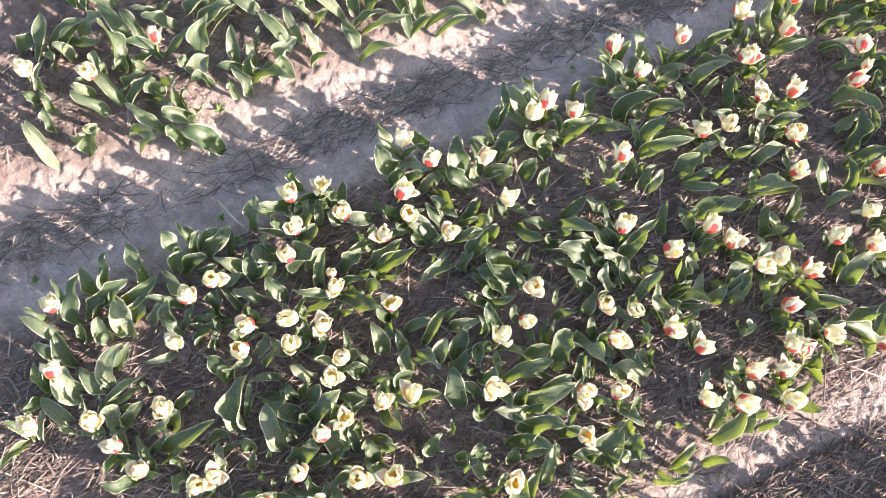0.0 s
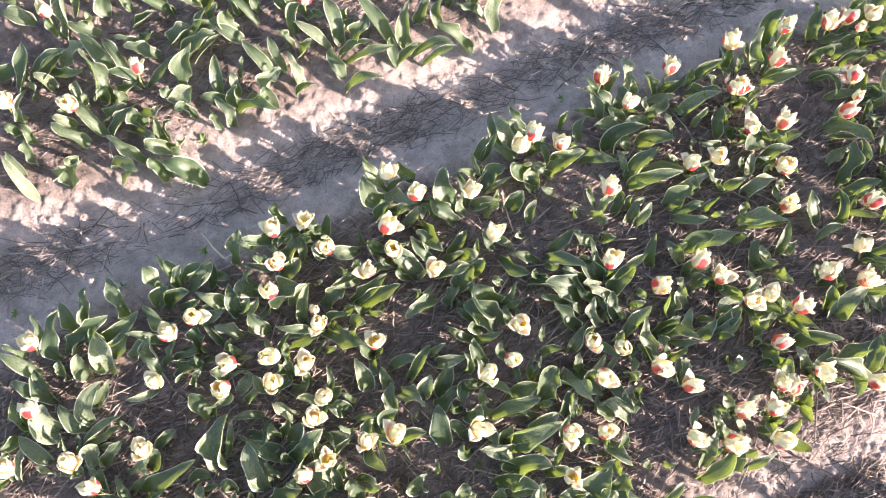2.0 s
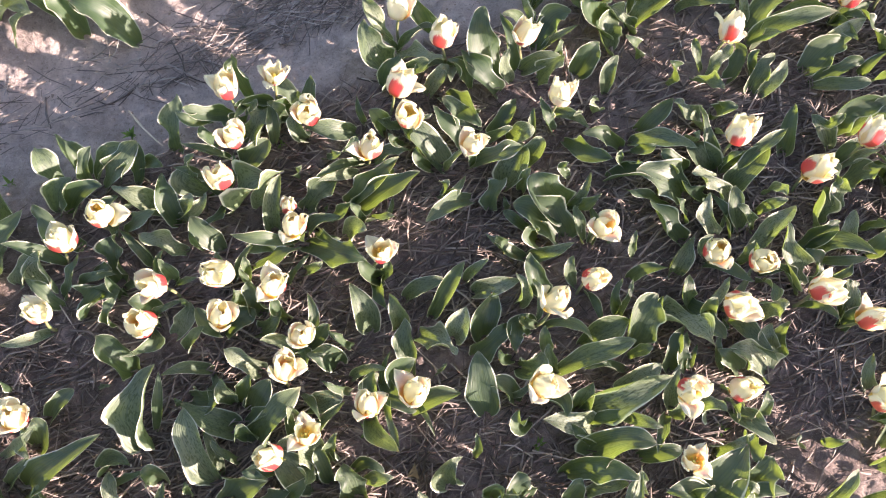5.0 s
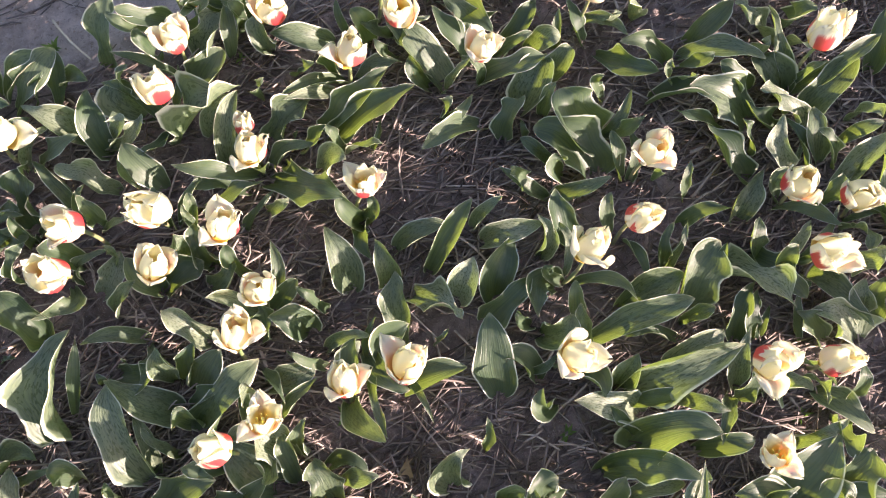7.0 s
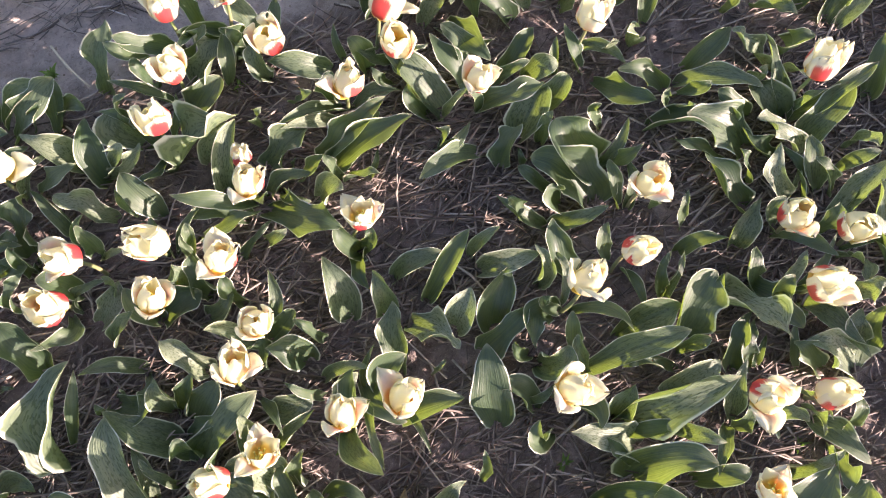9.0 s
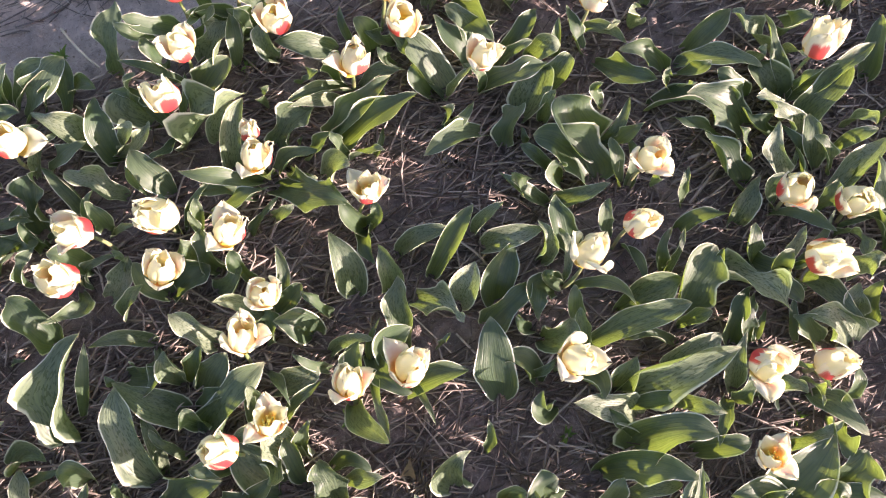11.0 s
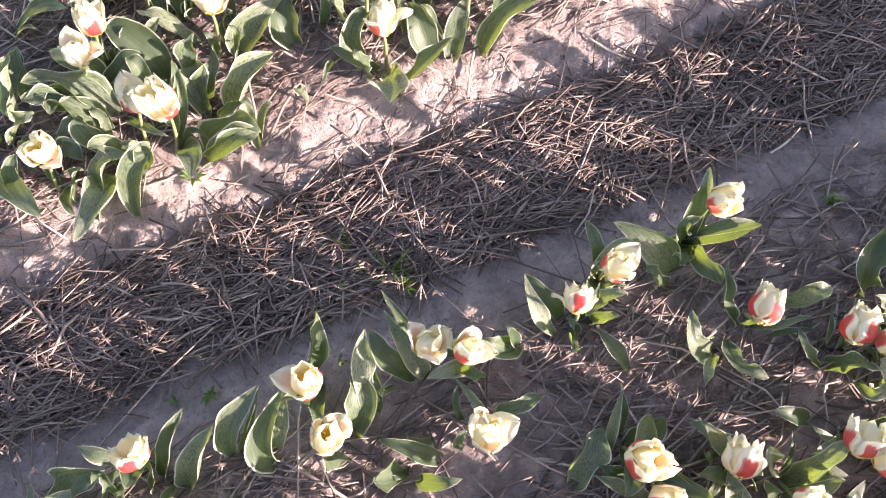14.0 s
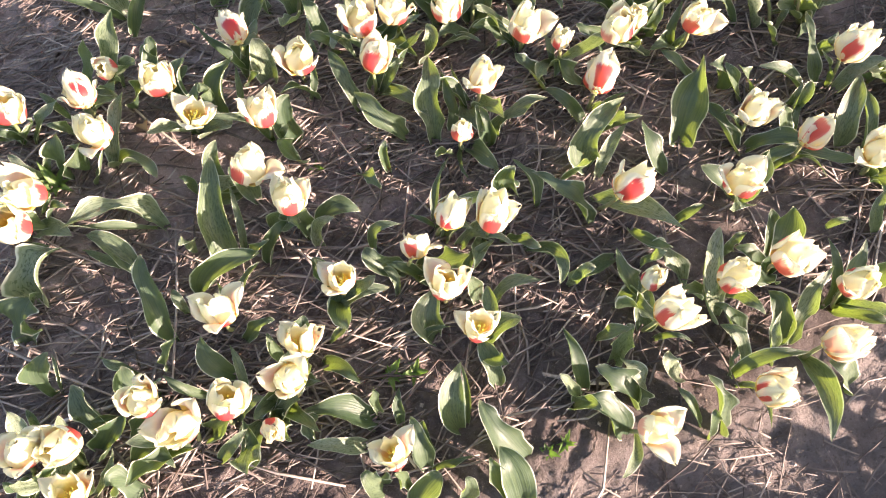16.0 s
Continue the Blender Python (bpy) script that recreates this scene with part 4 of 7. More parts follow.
tulip(1005, 505, None, (986, 490, 959, 527, 42, 984, 565, 43, 32), (1018, 505, 982, 522, 50, 986, 547, 56, 35), (1043, 534, 1052, 570, 46, 1073, 620, 50, 32), (973, 490, 997, 493, 50, 1025, 498, 57, 23))
tulip(350, 503, None, (336, 509, 295, 519, 48, 251, 520, 53, 32), (344, 466, 313, 460, 65, 317, 474, 81, 21), (346, 476, 342, 453, 65, 353, 450, 81, 15), (351, 521, 396, 509, 59, 459, 486, 71, 34), (346, 502, 363, 484, 60, 381, 490, 74, 21), (375, 546, 392, 559, 40, 436, 600, 40, 38))
tulip(-440, 501, ("flared", -415, 482, 105, -414, 484, 160), (-482, 514, -481, 505, 64, -490, 521, 80, 28), (-425, 517, -393, 541, 43, -382, 577, 46, 52), (-368, 517, -362, 540, 45, -371, 580, 49, 24), (-427, 466, -393, 479, 39, -376, 512, 39, 53), (-447, 483, -480, 481, 53, -531, 493, 62, 24))
tulip(-599, 482, None, (-563, 502, -557, 536, 51, -552, 594, 58, 43), (-634, 461, -595, 458, 52, -568, 448, 60, 32))
tulip(-177, 480, ("cup", -165, 453, 107, -156, 468, 159), (-201, 544, -239, 529, 47, -293, 535, 52, 38), (-264, 486, -241, 468, 61, -224, 472, 74, 21), (-170, 474, -132, 484, 46, -89, 484, 50, 24), (-179, 476, -225, 449, 53, -269, 425, 62, 23), (-191, 457, -228, 435, 49, -266, 420, 55, 19), (-196, 490, -198, 485, 67, -192, 500, 85, 30), (-146, 430, -134, 426, 60, -121, 438, 74, 23))
tulip(788, 479, ("cup", 758, 474, 110, 792, 511, 140), (758, 505, 729, 533, 42, 711, 562, 43, 35), (741, 558, 735, 538, 61, 755, 553, 76, 23), (759, 534, 782, 569, 56, 853, 582, 67, 46), (802, 543, 835, 560, 58, 912, 581, 70, 39), (761, 475, 767, 489, 52, 798, 505, 60, 25), (774, 470, 786, 471, 54, 821, 483, 64, 25), (777, 432, 795, 442, 56, 823, 446, 67, 39))
tulip(536, 479, ("cup", 518, 480, 112, 523, 500, 163), (471, 526, 462, 506, 62, 469, 516, 77, 23), (462, 455, 424, 461, 53, 399, 481, 61, 38), (512, 546, 462, 564, 46, 439, 592, 50, 45), (521, 467, 494, 508, 58, 476, 567, 71, 24), (524, 457, 483, 480, 38, 471, 508, 37, 53), (534, 473, 527, 466, 63, 549, 474, 79, 15), (527, 459, 573, 475, 63, 632, 516, 79, 32), (545, 422, 566, 449, 52, 605, 489, 60, 51), (524, 573, 526, 564, 60, 550, 571, 73, 39))
tulip(-313, 445, None, (-313, 445, -305, 434, 66, -294, 441, 83, 17))
tulip(1160, 441, ("cup", 1120, 449, 110, 1125, 464, 162), (1172, 369, 1162, 401, 56, 1170, 424, 67, 44))
tulip(263, 441, None, (227, 442, 203, 442, 63, 213, 449, 78, 19), (300, 441, 339, 439, 51, 391, 421, 58, 36))
tulip(-730, 439, None, (-722, 445, -678, 471, 51, -631, 486, 59, 39), (-671, 436, -644, 444, 54, -631, 464, 63, 17), (-783, 426, -795, 454, 46, -820, 487, 50, 39), (-745, 455, -758, 487, 40, -795, 522, 40, 39), (-728, 432, -723, 455, 51, -708, 487, 58, 28))
tulip(861, 437, ("flared", 823, 435, 102, 837, 455, 152), (858, 441, 849, 470, 48, 836, 502, 54, 23))
tulip(1259, 425, ("flared", 1221, 433, 102, 1251, 443, 148), (1223, 403, 1196, 435, 44, 1202, 477, 46, 35))
tulip(676, 418, ("cup", 643, 416, 111, 661, 420, 163), (665, 495, 659, 534, 45, 676, 581, 49, 36), (598, 374, 602, 374, 58, 626, 379, 70, 21), (617, 409, 617, 406, 60, 625, 387, 74, 23), (744, 418, 735, 430, 60, 715, 446, 73, 32), (708, 341, 698, 373, 45, 721, 404, 48, 56))
tulip(-30, 413, None, (-37, 413, -11, 398, 41, 15, 436, 42, 19), (-23, 413, -25, 405, 62, -15, 415, 76, 24))
tulip(94, 410, None, (95, 427, 111, 456, 50, 130, 498, 57, 55), (131, 465, 151, 483, 53, 165, 505, 61, 47), (38, 398, -8, 375, 55, -55, 339, 65, 36), (66, 379, 71, 397, 49, 94, 426, 54, 38), (103, 373, 94, 377, 39, 91, 396, 39, 13), (131, 417, 129, 423, 61, 139, 438, 75, 21))
tulip(-450, 407, ("cup", -434, 400, 105, -431, 411, 158), (-463, 406, -496, 432, 49, -542, 444, 55, 23), (-482, 417, -519, 429, 51, -506, 472, 58, 56), (-452, 417, -429, 439, 47, -435, 476, 52, 15), (-443, 375, -395, 403, 61, -334, 430, 74, 73), (-382, 383, -373, 396, 50, -346, 425, 57, 34), (-452, 396, -460, 350, 45, -484, 339, 48, 23))
tulip(-610, 400, None, (-636, 426, -617, 457, 47, -630, 502, 51, 32), (-583, 374, -612, 385, 51, -661, 409, 58, 41))
tulip(1023, 395, ("flared", 956, 388, 113, 945, 393, 166), (1026, 481, 1028, 456, 58, 1050, 432, 69, 35))
tulip(473, 394, None, (459, 404, 405, 426, 56, 348, 437, 67, 70), (432, 385, 371, 390, 50, 322, 405, 57, 21), (517, 428, 482, 432, 55, 453, 433, 64, 32), (504, 395, 463, 396, 40, 440, 428, 39, 34), (454, 355, 431, 361, 61, 416, 381, 75, 23))
tulip(543, 389, None, (543, 389, 504, 411, 52, 458, 435, 60, 32))
tulip(946, 380, ("flared", 900, 381, 109, 909, 370, 162), (936, 418, 950, 441, 42, 930, 479, 43, 19), (967, 341, 993, 353, 46, 1037, 352, 50, 25))
tulip(-203, 377, None, (-208, 384, -174, 407, 65, -115, 455, 82, 41), (-199, 371, -141, 395, 67, -76, 425, 86, 49))
tulip(763, 375, None, (763, 375, 736, 397, 50, 747, 423, 56, 39))
tulip(-783, 370, None, (-783, 370, -765, 400, 46, -747, 427, 50, 46))
tulip(1336, 363, None, (1336, 363, 1299, 383, 42, 1279, 401, 44, 44))
tulip(-551, 357, None, (-545, 349, -557, 384, 49, -568, 433, 54, 38), (-550, 362, -514, 372, 55, -518, 390, 65, 34), (-558, 359, -502, 359, 45, -487, 397, 48, 23))
tulip(-867, 347, None, (-867, 347, -874, 383, 60, -914, 446, 74, 42))
tulip(1191, 346, None, (1191, 346, 1207, 379, 59, 1269, 422, 71, 52))
tulip(1057, 341, ("flared", 1029, 353, 103, 1083, 382, 135), (1050, 361, 1033, 376, 52, 1018, 408, 60, 19), (1035, 334, 1026, 335, 64, 1041, 340, 80, 25), (1066, 266, 1098, 278, 59, 1177, 274, 71, 39))
tulip(-688, 341, ("cup", -641, 329, 118, -623, 332, 170), (-700, 417, -654, 451, 58, -622, 494, 71, 45), (-722, 373, -678, 372, 46, -654, 392, 49, 28), (-669, 322, -650, 354, 45, -616, 382, 49, 19), (-652, 325, -612, 339, 48, -577, 364, 53, 34), (-763, 370, -722, 400, 47, -684, 409, 52, 46))
tulip(-310, 328, ("bud", -307, 344, 116, -300, 355, 159), (-356, 333, -351, 378, 57, -339, 427, 68, 38), (-299, 376, -268, 400, 40, -235, 424, 40, 45), (-330, 370, -346, 376, 34, -371, 396, 30, 12), (-260, 369, -251, 368, 41, -248, 378, 42, 9))
tulip(-304, 321, ("flared", -297, 305, 108, -287, 321, 160), (-305, 322, -355, 302, 60, -418, 311, 73, 26), (-296, 326, -262, 343, 49, -218, 345, 55, 26), (-274, 339, -246, 311, 48, -222, 308, 54, 19), (-300, 308, -233, 281, 65, -173, 261, 82, 52), (-244, 354, -219, 354, 62, -201, 369, 77, 26), (-322, 293, -358, 296, 41, -402, 280, 42, 36), (-294, 252, -267, 247, 64, -250, 257, 81, 24))
tulip(265, 313, ("flared", 260, 308, 111, 259, 313, 166), (204, 377, 164, 395, 66, 152, 427, 83, 79), (206, 314, 163, 353, 53, 111, 371, 62, 75), (249, 312, 231, 337, 48, 227, 370, 53, 23), (215, 383, 238, 391, 41, 260, 441, 42, 19), (229, 379, 245, 372, 57, 273, 391, 68, 23), (261, 309, 264, 341, 40, 253, 381, 40, 19), (298, 311, 288, 300, 69, 286, 307, 88, 15), (343, 278, 329, 290, 56, 337, 318, 66, 17))
tulip(820, 307, None, (842, 332, 857, 371, 51, 914, 393, 59, 46), (861, 318, 868, 333, 47, 909, 374, 51, 42), (768, 299, 748, 322, 48, 762, 361, 54, 32), (796, 291, 801, 301, 56, 821, 330, 67, 35), (793, 335, 794, 330, 61, 811, 330, 76, 23), (837, 291, 880, 312, 45, 899, 341, 49, 39), (844, 285, 848, 284, 61, 866, 284, 75, 19))
tulip(138, 298, None, (154, 332, 115, 346, 40, 92, 365, 41, 24), (158, 310, 136, 310, 65, 137, 324, 82, 39), (138, 278, 94, 286, 46, 57, 315, 50, 28), (138, 278, 170, 278, 50, 216, 297, 56, 28), (102, 294, 84, 295, 66, 70, 303, 84, 24))
tulip(-966, 286, None, (-1013, 300, -1017, 332, 46, -1049, 377, 50, 49), (-970, 319, -976, 368, 55, -972, 420, 65, 46), (-936, 270, -863, 298, 62, -816, 351, 76, 49), (-943, 256, -932, 275, 60, -945, 302, 73, 39))
tulip(699, 274, None, (699, 274, 727, 265, 46, 771, 270, 50, 19))
tulip(985, 271, ("cup", 956, 253, 115, 1008, 271, 118), (960, 285, 948, 302, 50, 981, 332, 57, 28), (936, 263, 929, 273, 64, 942, 286, 79, 28), (985, 318, 982, 333, 61, 984, 349, 74, 23), (970, 263, 976, 235, 51, 986, 202, 58, 39), (962, 203, 1003, 210, 40, 1032, 194, 41, 32))
tulip(494, 269, ("cup", 462, 263, 103, 458, 269, 158), (442, 309, 400, 338, 48, 372, 384, 54, 47), (513, 322, 478, 347, 52, 486, 393, 59, 32), (538, 324, 518, 354, 44, 495, 397, 46, 24), (517, 333, 511, 344, 38, 523, 366, 37, 12), (420, 246, 426, 271, 40, 456, 314, 39, 41), (469, 265, 508, 249, 51, 546, 224, 59, 23), (487, 278, 463, 292, 52, 483, 310, 60, 23))
tulip(-753, 269, ("cup", -704, 274, 108, -702, 297, 158), (-705, 242, -665, 247, 52, -643, 243, 60, 23), (-729, 300, -766, 328, 51, -803, 367, 59, 39), (-776, 223, -782, 250, 49, -784, 280, 55, 56), (-734, 218, -684, 231, 50, -638, 236, 57, 23))
tulip(-160, 263, ("open", -136, 256, 117, -135, 269, 150), (-140, 354, -126, 370, 37, -125, 395, 35, 12), (-179, 354, -149, 347, 58, -120, 344, 70, 24), (-184, 354, -189, 354, 63, -199, 370, 79, 21), (-216, 322, -192, 326, 61, -171, 316, 75, 39), (-150, 240, -167, 242, 59, -178, 264, 72, 36), (-150, 240, -130, 246, 58, -138, 264, 70, 26), (-145, 238, -147, 209, 44, -132, 177, 47, 26), (-99, 196, -71, 212, 46, -28, 228, 51, 36))
tulip(588, 251, ("cup", 540, 249, 106, 537, 245, 161), (562, 331, 538, 366, 46, 543, 412, 50, 38), (580, 333, 556, 348, 55, 535, 371, 64, 23), (577, 295, 603, 328, 51, 642, 366, 59, 41), (598, 306, 598, 314, 41, 614, 337, 41, 13), (582, 232, 584, 218, 58, 577, 183, 70, 26), (548, 275, 549, 275, 57, 559, 301, 68, 28), (584, 244, 608, 252, 34, 641, 248, 30, 12), (660, 291, 690, 316, 51, 726, 337, 58, 32), (673, 285, 710, 305, 63, 770, 269, 79, 42))
tulip(-446, 237, ("cup", -414, 228, 116, -424, 216, 168), (-454, 298, -481, 319, 45, -506, 349, 48, 41), (-493, 295, -490, 299, 66, -495, 312, 84, 17), (-427, 232, -406, 266, 45, -383, 298, 49, 17), (-402, 232, -389, 244, 63, -395, 265, 78, 26), (-400, 257, -345, 268, 53, -294, 287, 62, 32), (-434, 230, -438, 253, 55, -449, 274, 65, 24))
tulip(-1123, 234, ("flared", -1063, 252, 120, -1075, 268, 171), (-1034, 256, -955, 298, 66, -901, 337, 84, 46), (-1031, 232, -996, 264, 47, -969, 295, 51, 49), (-1089, 238, -1090, 288, 52, -1121, 340, 60, 31), (-1047, 222, -1060, 271, 62, -1038, 351, 76, 52), (-1153, 234, -1160, 243, 52, -1194, 260, 60, 20), (-1104, 176, -1132, 203, 60, -1191, 233, 74, 39))
tulip(-644, 232, None, (-644, 232, -648, 276, 46, -646, 321, 50, 49))
tulip(-870, 226, None, (-896, 229, -867, 261, 46, -852, 294, 50, 46), (-843, 223, -816, 248, 43, -786, 281, 46, 35))
tulip(22, 221, None, (16, 233, 32, 244, 57, 55, 262, 69, 23), (28, 210, 64, 216, 48, 115, 229, 53, 34))
tulip(870, 219, None, (870, 219, 875, 195, 56, 899, 217, 66, 42))
tulip(233, 211, ("cup", 229, 214, 115, 249, 213, 166), (171, 205, 144, 233, 49, 138, 276, 55, 39), (230, 224, 209, 242, 54, 217, 269, 64, 24), (247, 215, 255, 184, 43, 270, 140, 45, 19), (305, 167, 312, 188, 47, 327, 228, 52, 17), (309, 167, 292, 191, 43, 311, 229, 45, 21))
tulip(357, 202, None, (333, 237, 351, 247, 50, 391, 249, 56, 24), (382, 168, 420, 149, 59, 461, 105, 72, 51))
tulip(-359, 202, ("flared", -328, 196, 109, -315, 213, 160), (-330, 223, -305, 249, 40, -280, 279, 40, 14), (-387, 213, -393, 227, 62, -399, 245, 76, 15), (-370, 176, -378, 189, 53, -386, 222, 62, 32), (-409, 180, -402, 187, 62, -408, 204, 76, 39), (-322, 161, -327, 168, 60, -336, 188, 74, 26), (-378, 137, -340, 144, 49, -331, 171, 55, 38))
tulip(-531, 202, ("cup", -529, 204, 104, -544, 201, 157), (-588, 267, -601, 294, 40, -642, 324, 41, 26), (-525, 291, -557, 301, 46, -598, 313, 51, 38), (-563, 244, -558, 255, 59, -544, 279, 71, 17), (-541, 232, -534, 239, 63, -548, 259, 79, 26), (-513, 163, -496, 178, 59, -508, 187, 71, 17), (-542, 229, -503, 223, 61, -479, 228, 75, 15))
tulip(1099, 193, ("flared", 1067, 191, 117, 1094, 169, 160), (1106, 176, 1121, 211, 46, 1151, 248, 49, 31), (1092, 184, 1106, 149, 46, 1125, 104, 51, 31))
tulip(652, 186, ("flared", 623, 192, 119, 655, 195, 165), (587, 174, 580, 174, 67, 597, 176, 85, 38), (669, 222, 626, 261, 58, 627, 333, 69, 46), (686, 228, 682, 254, 48, 658, 286, 53, 32), (657, 209, 626, 236, 45, 603, 260, 48, 28), (701, 222, 712, 235, 54, 738, 256, 63, 23), (657, 187, 676, 177, 50, 701, 152, 57, 16))
tulip(-964, 185, None, (-963, 170, -971, 202, 52, -975, 232, 60, 42), (-909, 183, -905, 222, 59, -932, 291, 71, 53), (-955, 218, -915, 195, 44, -900, 181, 47, 32), (-1030, 170, -1018, 191, 54, -1023, 213, 63, 35))
tulip(510, 181, ("cup", 480, 170, 113, 489, 164, 167), (449, 179, 428, 203, 50, 436, 235, 57, 34), (475, 167, 481, 192, 46, 509, 230, 50, 24), (505, 179, 528, 209, 46, 556, 258, 50, 15), (469, 161, 455, 171, 64, 471, 187, 81, 34), (502, 177, 511, 172, 60, 526, 148, 73, 15), (509, 163, 496, 145, 43, 502, 137, 44, 13), (517, 163, 540, 131, 48, 577, 80, 53, 36), (435, 193, 454, 160, 43, 491, 122, 45, 45))
tulip(1242, 153, ("cup", 1214, 155, 108, 1227, 158, 161), (1192, 216, 1227, 243, 51, 1288, 262, 58, 44), (1278, 161, 1194, 195, 70, 1115, 212, 90, 48), (1254, 174, 1264, 224, 55, 1282, 279, 66, 44), (1308, 190, 1310, 240, 52, 1290, 287, 60, 31), (1223, 184, 1221, 155, 48, 1206, 119, 54, 31))
tulip(-462, 153, ("flared", -421, 143, 104, -403, 163, 152), (-443, 137, -459, 148, 52, -477, 173, 59, 30), (-441, 141, -406, 156, 40, -378, 172, 40, 47), (-508, 99, -483, 118, 56, -461, 139, 66, 24), (-457, 64, -493, 67, 42, -536, 53, 43, 23), (-457, 61, -438, 29, 44, -448, -3, 47, 21))
tulip(-584, 153, ("cup", -549, 135, 105, -544, 138, 160), (-637, 211, -631, 211, 60, -644, 231, 73, 24), (-568, 176, -570, 179, 63, -594, 183, 78, 38), (-565, 146, -554, 170, 43, -509, 188, 45, 17), (-538, 127, -506, 156, 38, -500, 186, 37, 32), (-584, 142, -556, 111, 48, -604, 89, 53, 23), (-641, 221, -603, 220, 50, -581, 212, 57, 17), (-645, 146, -645, 161, 54, -623, 195, 64, 23), (-607, 62, -619, 91, 47, -658, 120, 52, 56))
tulip(149, 146, ("cup", 165, 166, 100, 177, 189, 148), (118, 189, 124, 207, 52, 109, 237, 60, 28), (150, 146, 108, 141, 46, 109, 92, 51, 41), (155, 149, 119, 152, 61, 128, 160, 75, 19), (145, 154, 157, 191, 41, 137, 233, 42, 17), (173, 94, 158, 113, 60, 158, 138, 74, 23), (162, 146, 207, 146, 55, 241, 112, 65, 19), (234, 110, 268, 134, 51, 312, 148, 58, 47))
tulip(732, 145, ("cup", 709, 140, 103, 735, 153, 150), (746, 155, 716, 186, 45, 728, 219, 49, 32))
tulip(1018, 145, ("flared", 968, 145, 103, 970, 162, 156), (1010, 208, 1003, 209, 62, 1022, 197, 76, 32))
tulip(-135, 141, None, (-164, 137, -175, 176, 53, -199, 218, 61, 43), (-105, 144, -106, 164, 55, -125, 197, 65, 36))
tulip(-46, 140, None, (-50, 166, -25, 202, 59, 10, 254, 72, 36), (-8, 124, 1, 141, 50, 14, 174, 57, 45), (-78, 130, -32, 115, 47, -5, 90, 52, 41))
tulip(-761, 140, ("flared", -720, 151, 116, -728, 159, 170), (-699, 199, -657, 204, 49, -630, 207, 55, 39), (-752, 183, -769, 203, 44, -806, 229, 46, 28), (-761, 139, -787, 117, 41, -835, 109, 42, 23), (-752, 196, -724, 234, 46, -712, 274, 50, 25), (-709, 169, -679, 195, 43, -654, 214, 46, 49))
tulip(-1071, 112, None, (-1050, 103, -1073, 140, 45, -1093, 185, 48, 52), (-1092, 121, -1081, 155, 47, -1098, 188, 52, 28))
tulip(40, 104, None, (50, 124, 50, 155, 46, 75, 207, 50, 51), (30, 85, 62, 112, 47, 99, 150, 52, 38))
tulip(-292, 98, ("flared", -271, 114, 114, -265, 118, 169), (-284, 125, -265, 153, 43, -280, 200, 46, 21), (-223, 77, -239, 87, 51, -271, 88, 59, 47), (-199, 105, -211, 113, 63, -231, 128, 78, 21))
tulip(1059, 95, ("flared", 1000, 119, 110, 1005, 179, 112))
tulip(606, 92, None, (596, 92, 569, 115, 46, 581, 144, 49, 38), (616, 92, 596, 120, 46, 614, 148, 49, 32))
tulip(329, 87, None, (326, 105, 337, 154, 56, 365, 193, 67, 68), (366, 158, 366, 170, 59, 374, 192, 72, 17), (324, 89, 332, 97, 58, 351, 102, 69, 21), (325, 57, 272, 73, 47, 232, 63, 52, 23), (303, 26, 335, 48, 38, 371, 71, 37, 43))
tulip(870, 66, ("cup", 837, 75, 112, 886, 90, 142), (814, 97, 816, 83, 63, 833, 64, 78, 16), (864, 70, 904, 98, 43, 938, 120, 45, 23), (896, 19, 873, 41, 48, 856, 63, 53, 23))
tulip(964, 66, ("cup", 933, 78, 103, 949, 94, 153), (938, 26, 958, 15, 46, 992, -26, 50, 25), (966, 39, 969, 53, 58, 992, 60, 70, 25))
tulip(-939, 50, None, (-935, 39, -943, 90, 61, -899, 153, 74, 46), (-938, 86, -902, 124, 50, -885, 161, 56, 28), (-943, 26, -981, 53, 48, -1014, 91, 53, 42))
tulip(-313, 32, ("flared", -299, 51, 102, -293, 70, 153), (-298, 61, -279, 87, 51, -292, 107, 58, 30), (-365, 61, -390, 78, 49, -422, 98, 55, 36), (-397, 4, -383, 27, 53, -374, 52, 61, 30), (-384, -12, -358, 17, 46, -341, 43, 49, 45), (-294, 23, -264, 4, 48, -247, -27, 53, 16), (-285, -4, -238, 7, 43, -212, 24, 45, 43), (-293, -20, -291, -13, 67, -296, -3, 84, 28))
tulip(423, 32, ("cup", 387, 24, 119, 390, 17, 174), (400, 59, 395, 99, 44, 421, 140, 47, 32), (433, 59, 413, 91, 43, 426, 129, 45, 24), (436, 67, 432, 84, 34, 447, 109, 30, 13), (388, -17, 366, -41, 46, 353, -81, 50, 21), (395, -13, 387, 27, 47, 405, 71, 52, 24), (397, -21, 396, -6, 62, 403, 21, 76, 26), (414, -19, 429, -8, 34, 451, -19, 30, 13), (445, -16, 447, -1, 57, 473, -12, 68, 36))
tulip(-671, 30, None, (-671, 30, -646, 33, 34, -635, 35, 30, 10))
tulip(-1110, 27, ("flared", -1048, 60, 117, -1061, 111, 133), (-1081, 113, -1109, 133, 47, -1154, 158, 51, 35), (-1023, 18, -1047, 48, 60, -1051, 93, 73, 74))
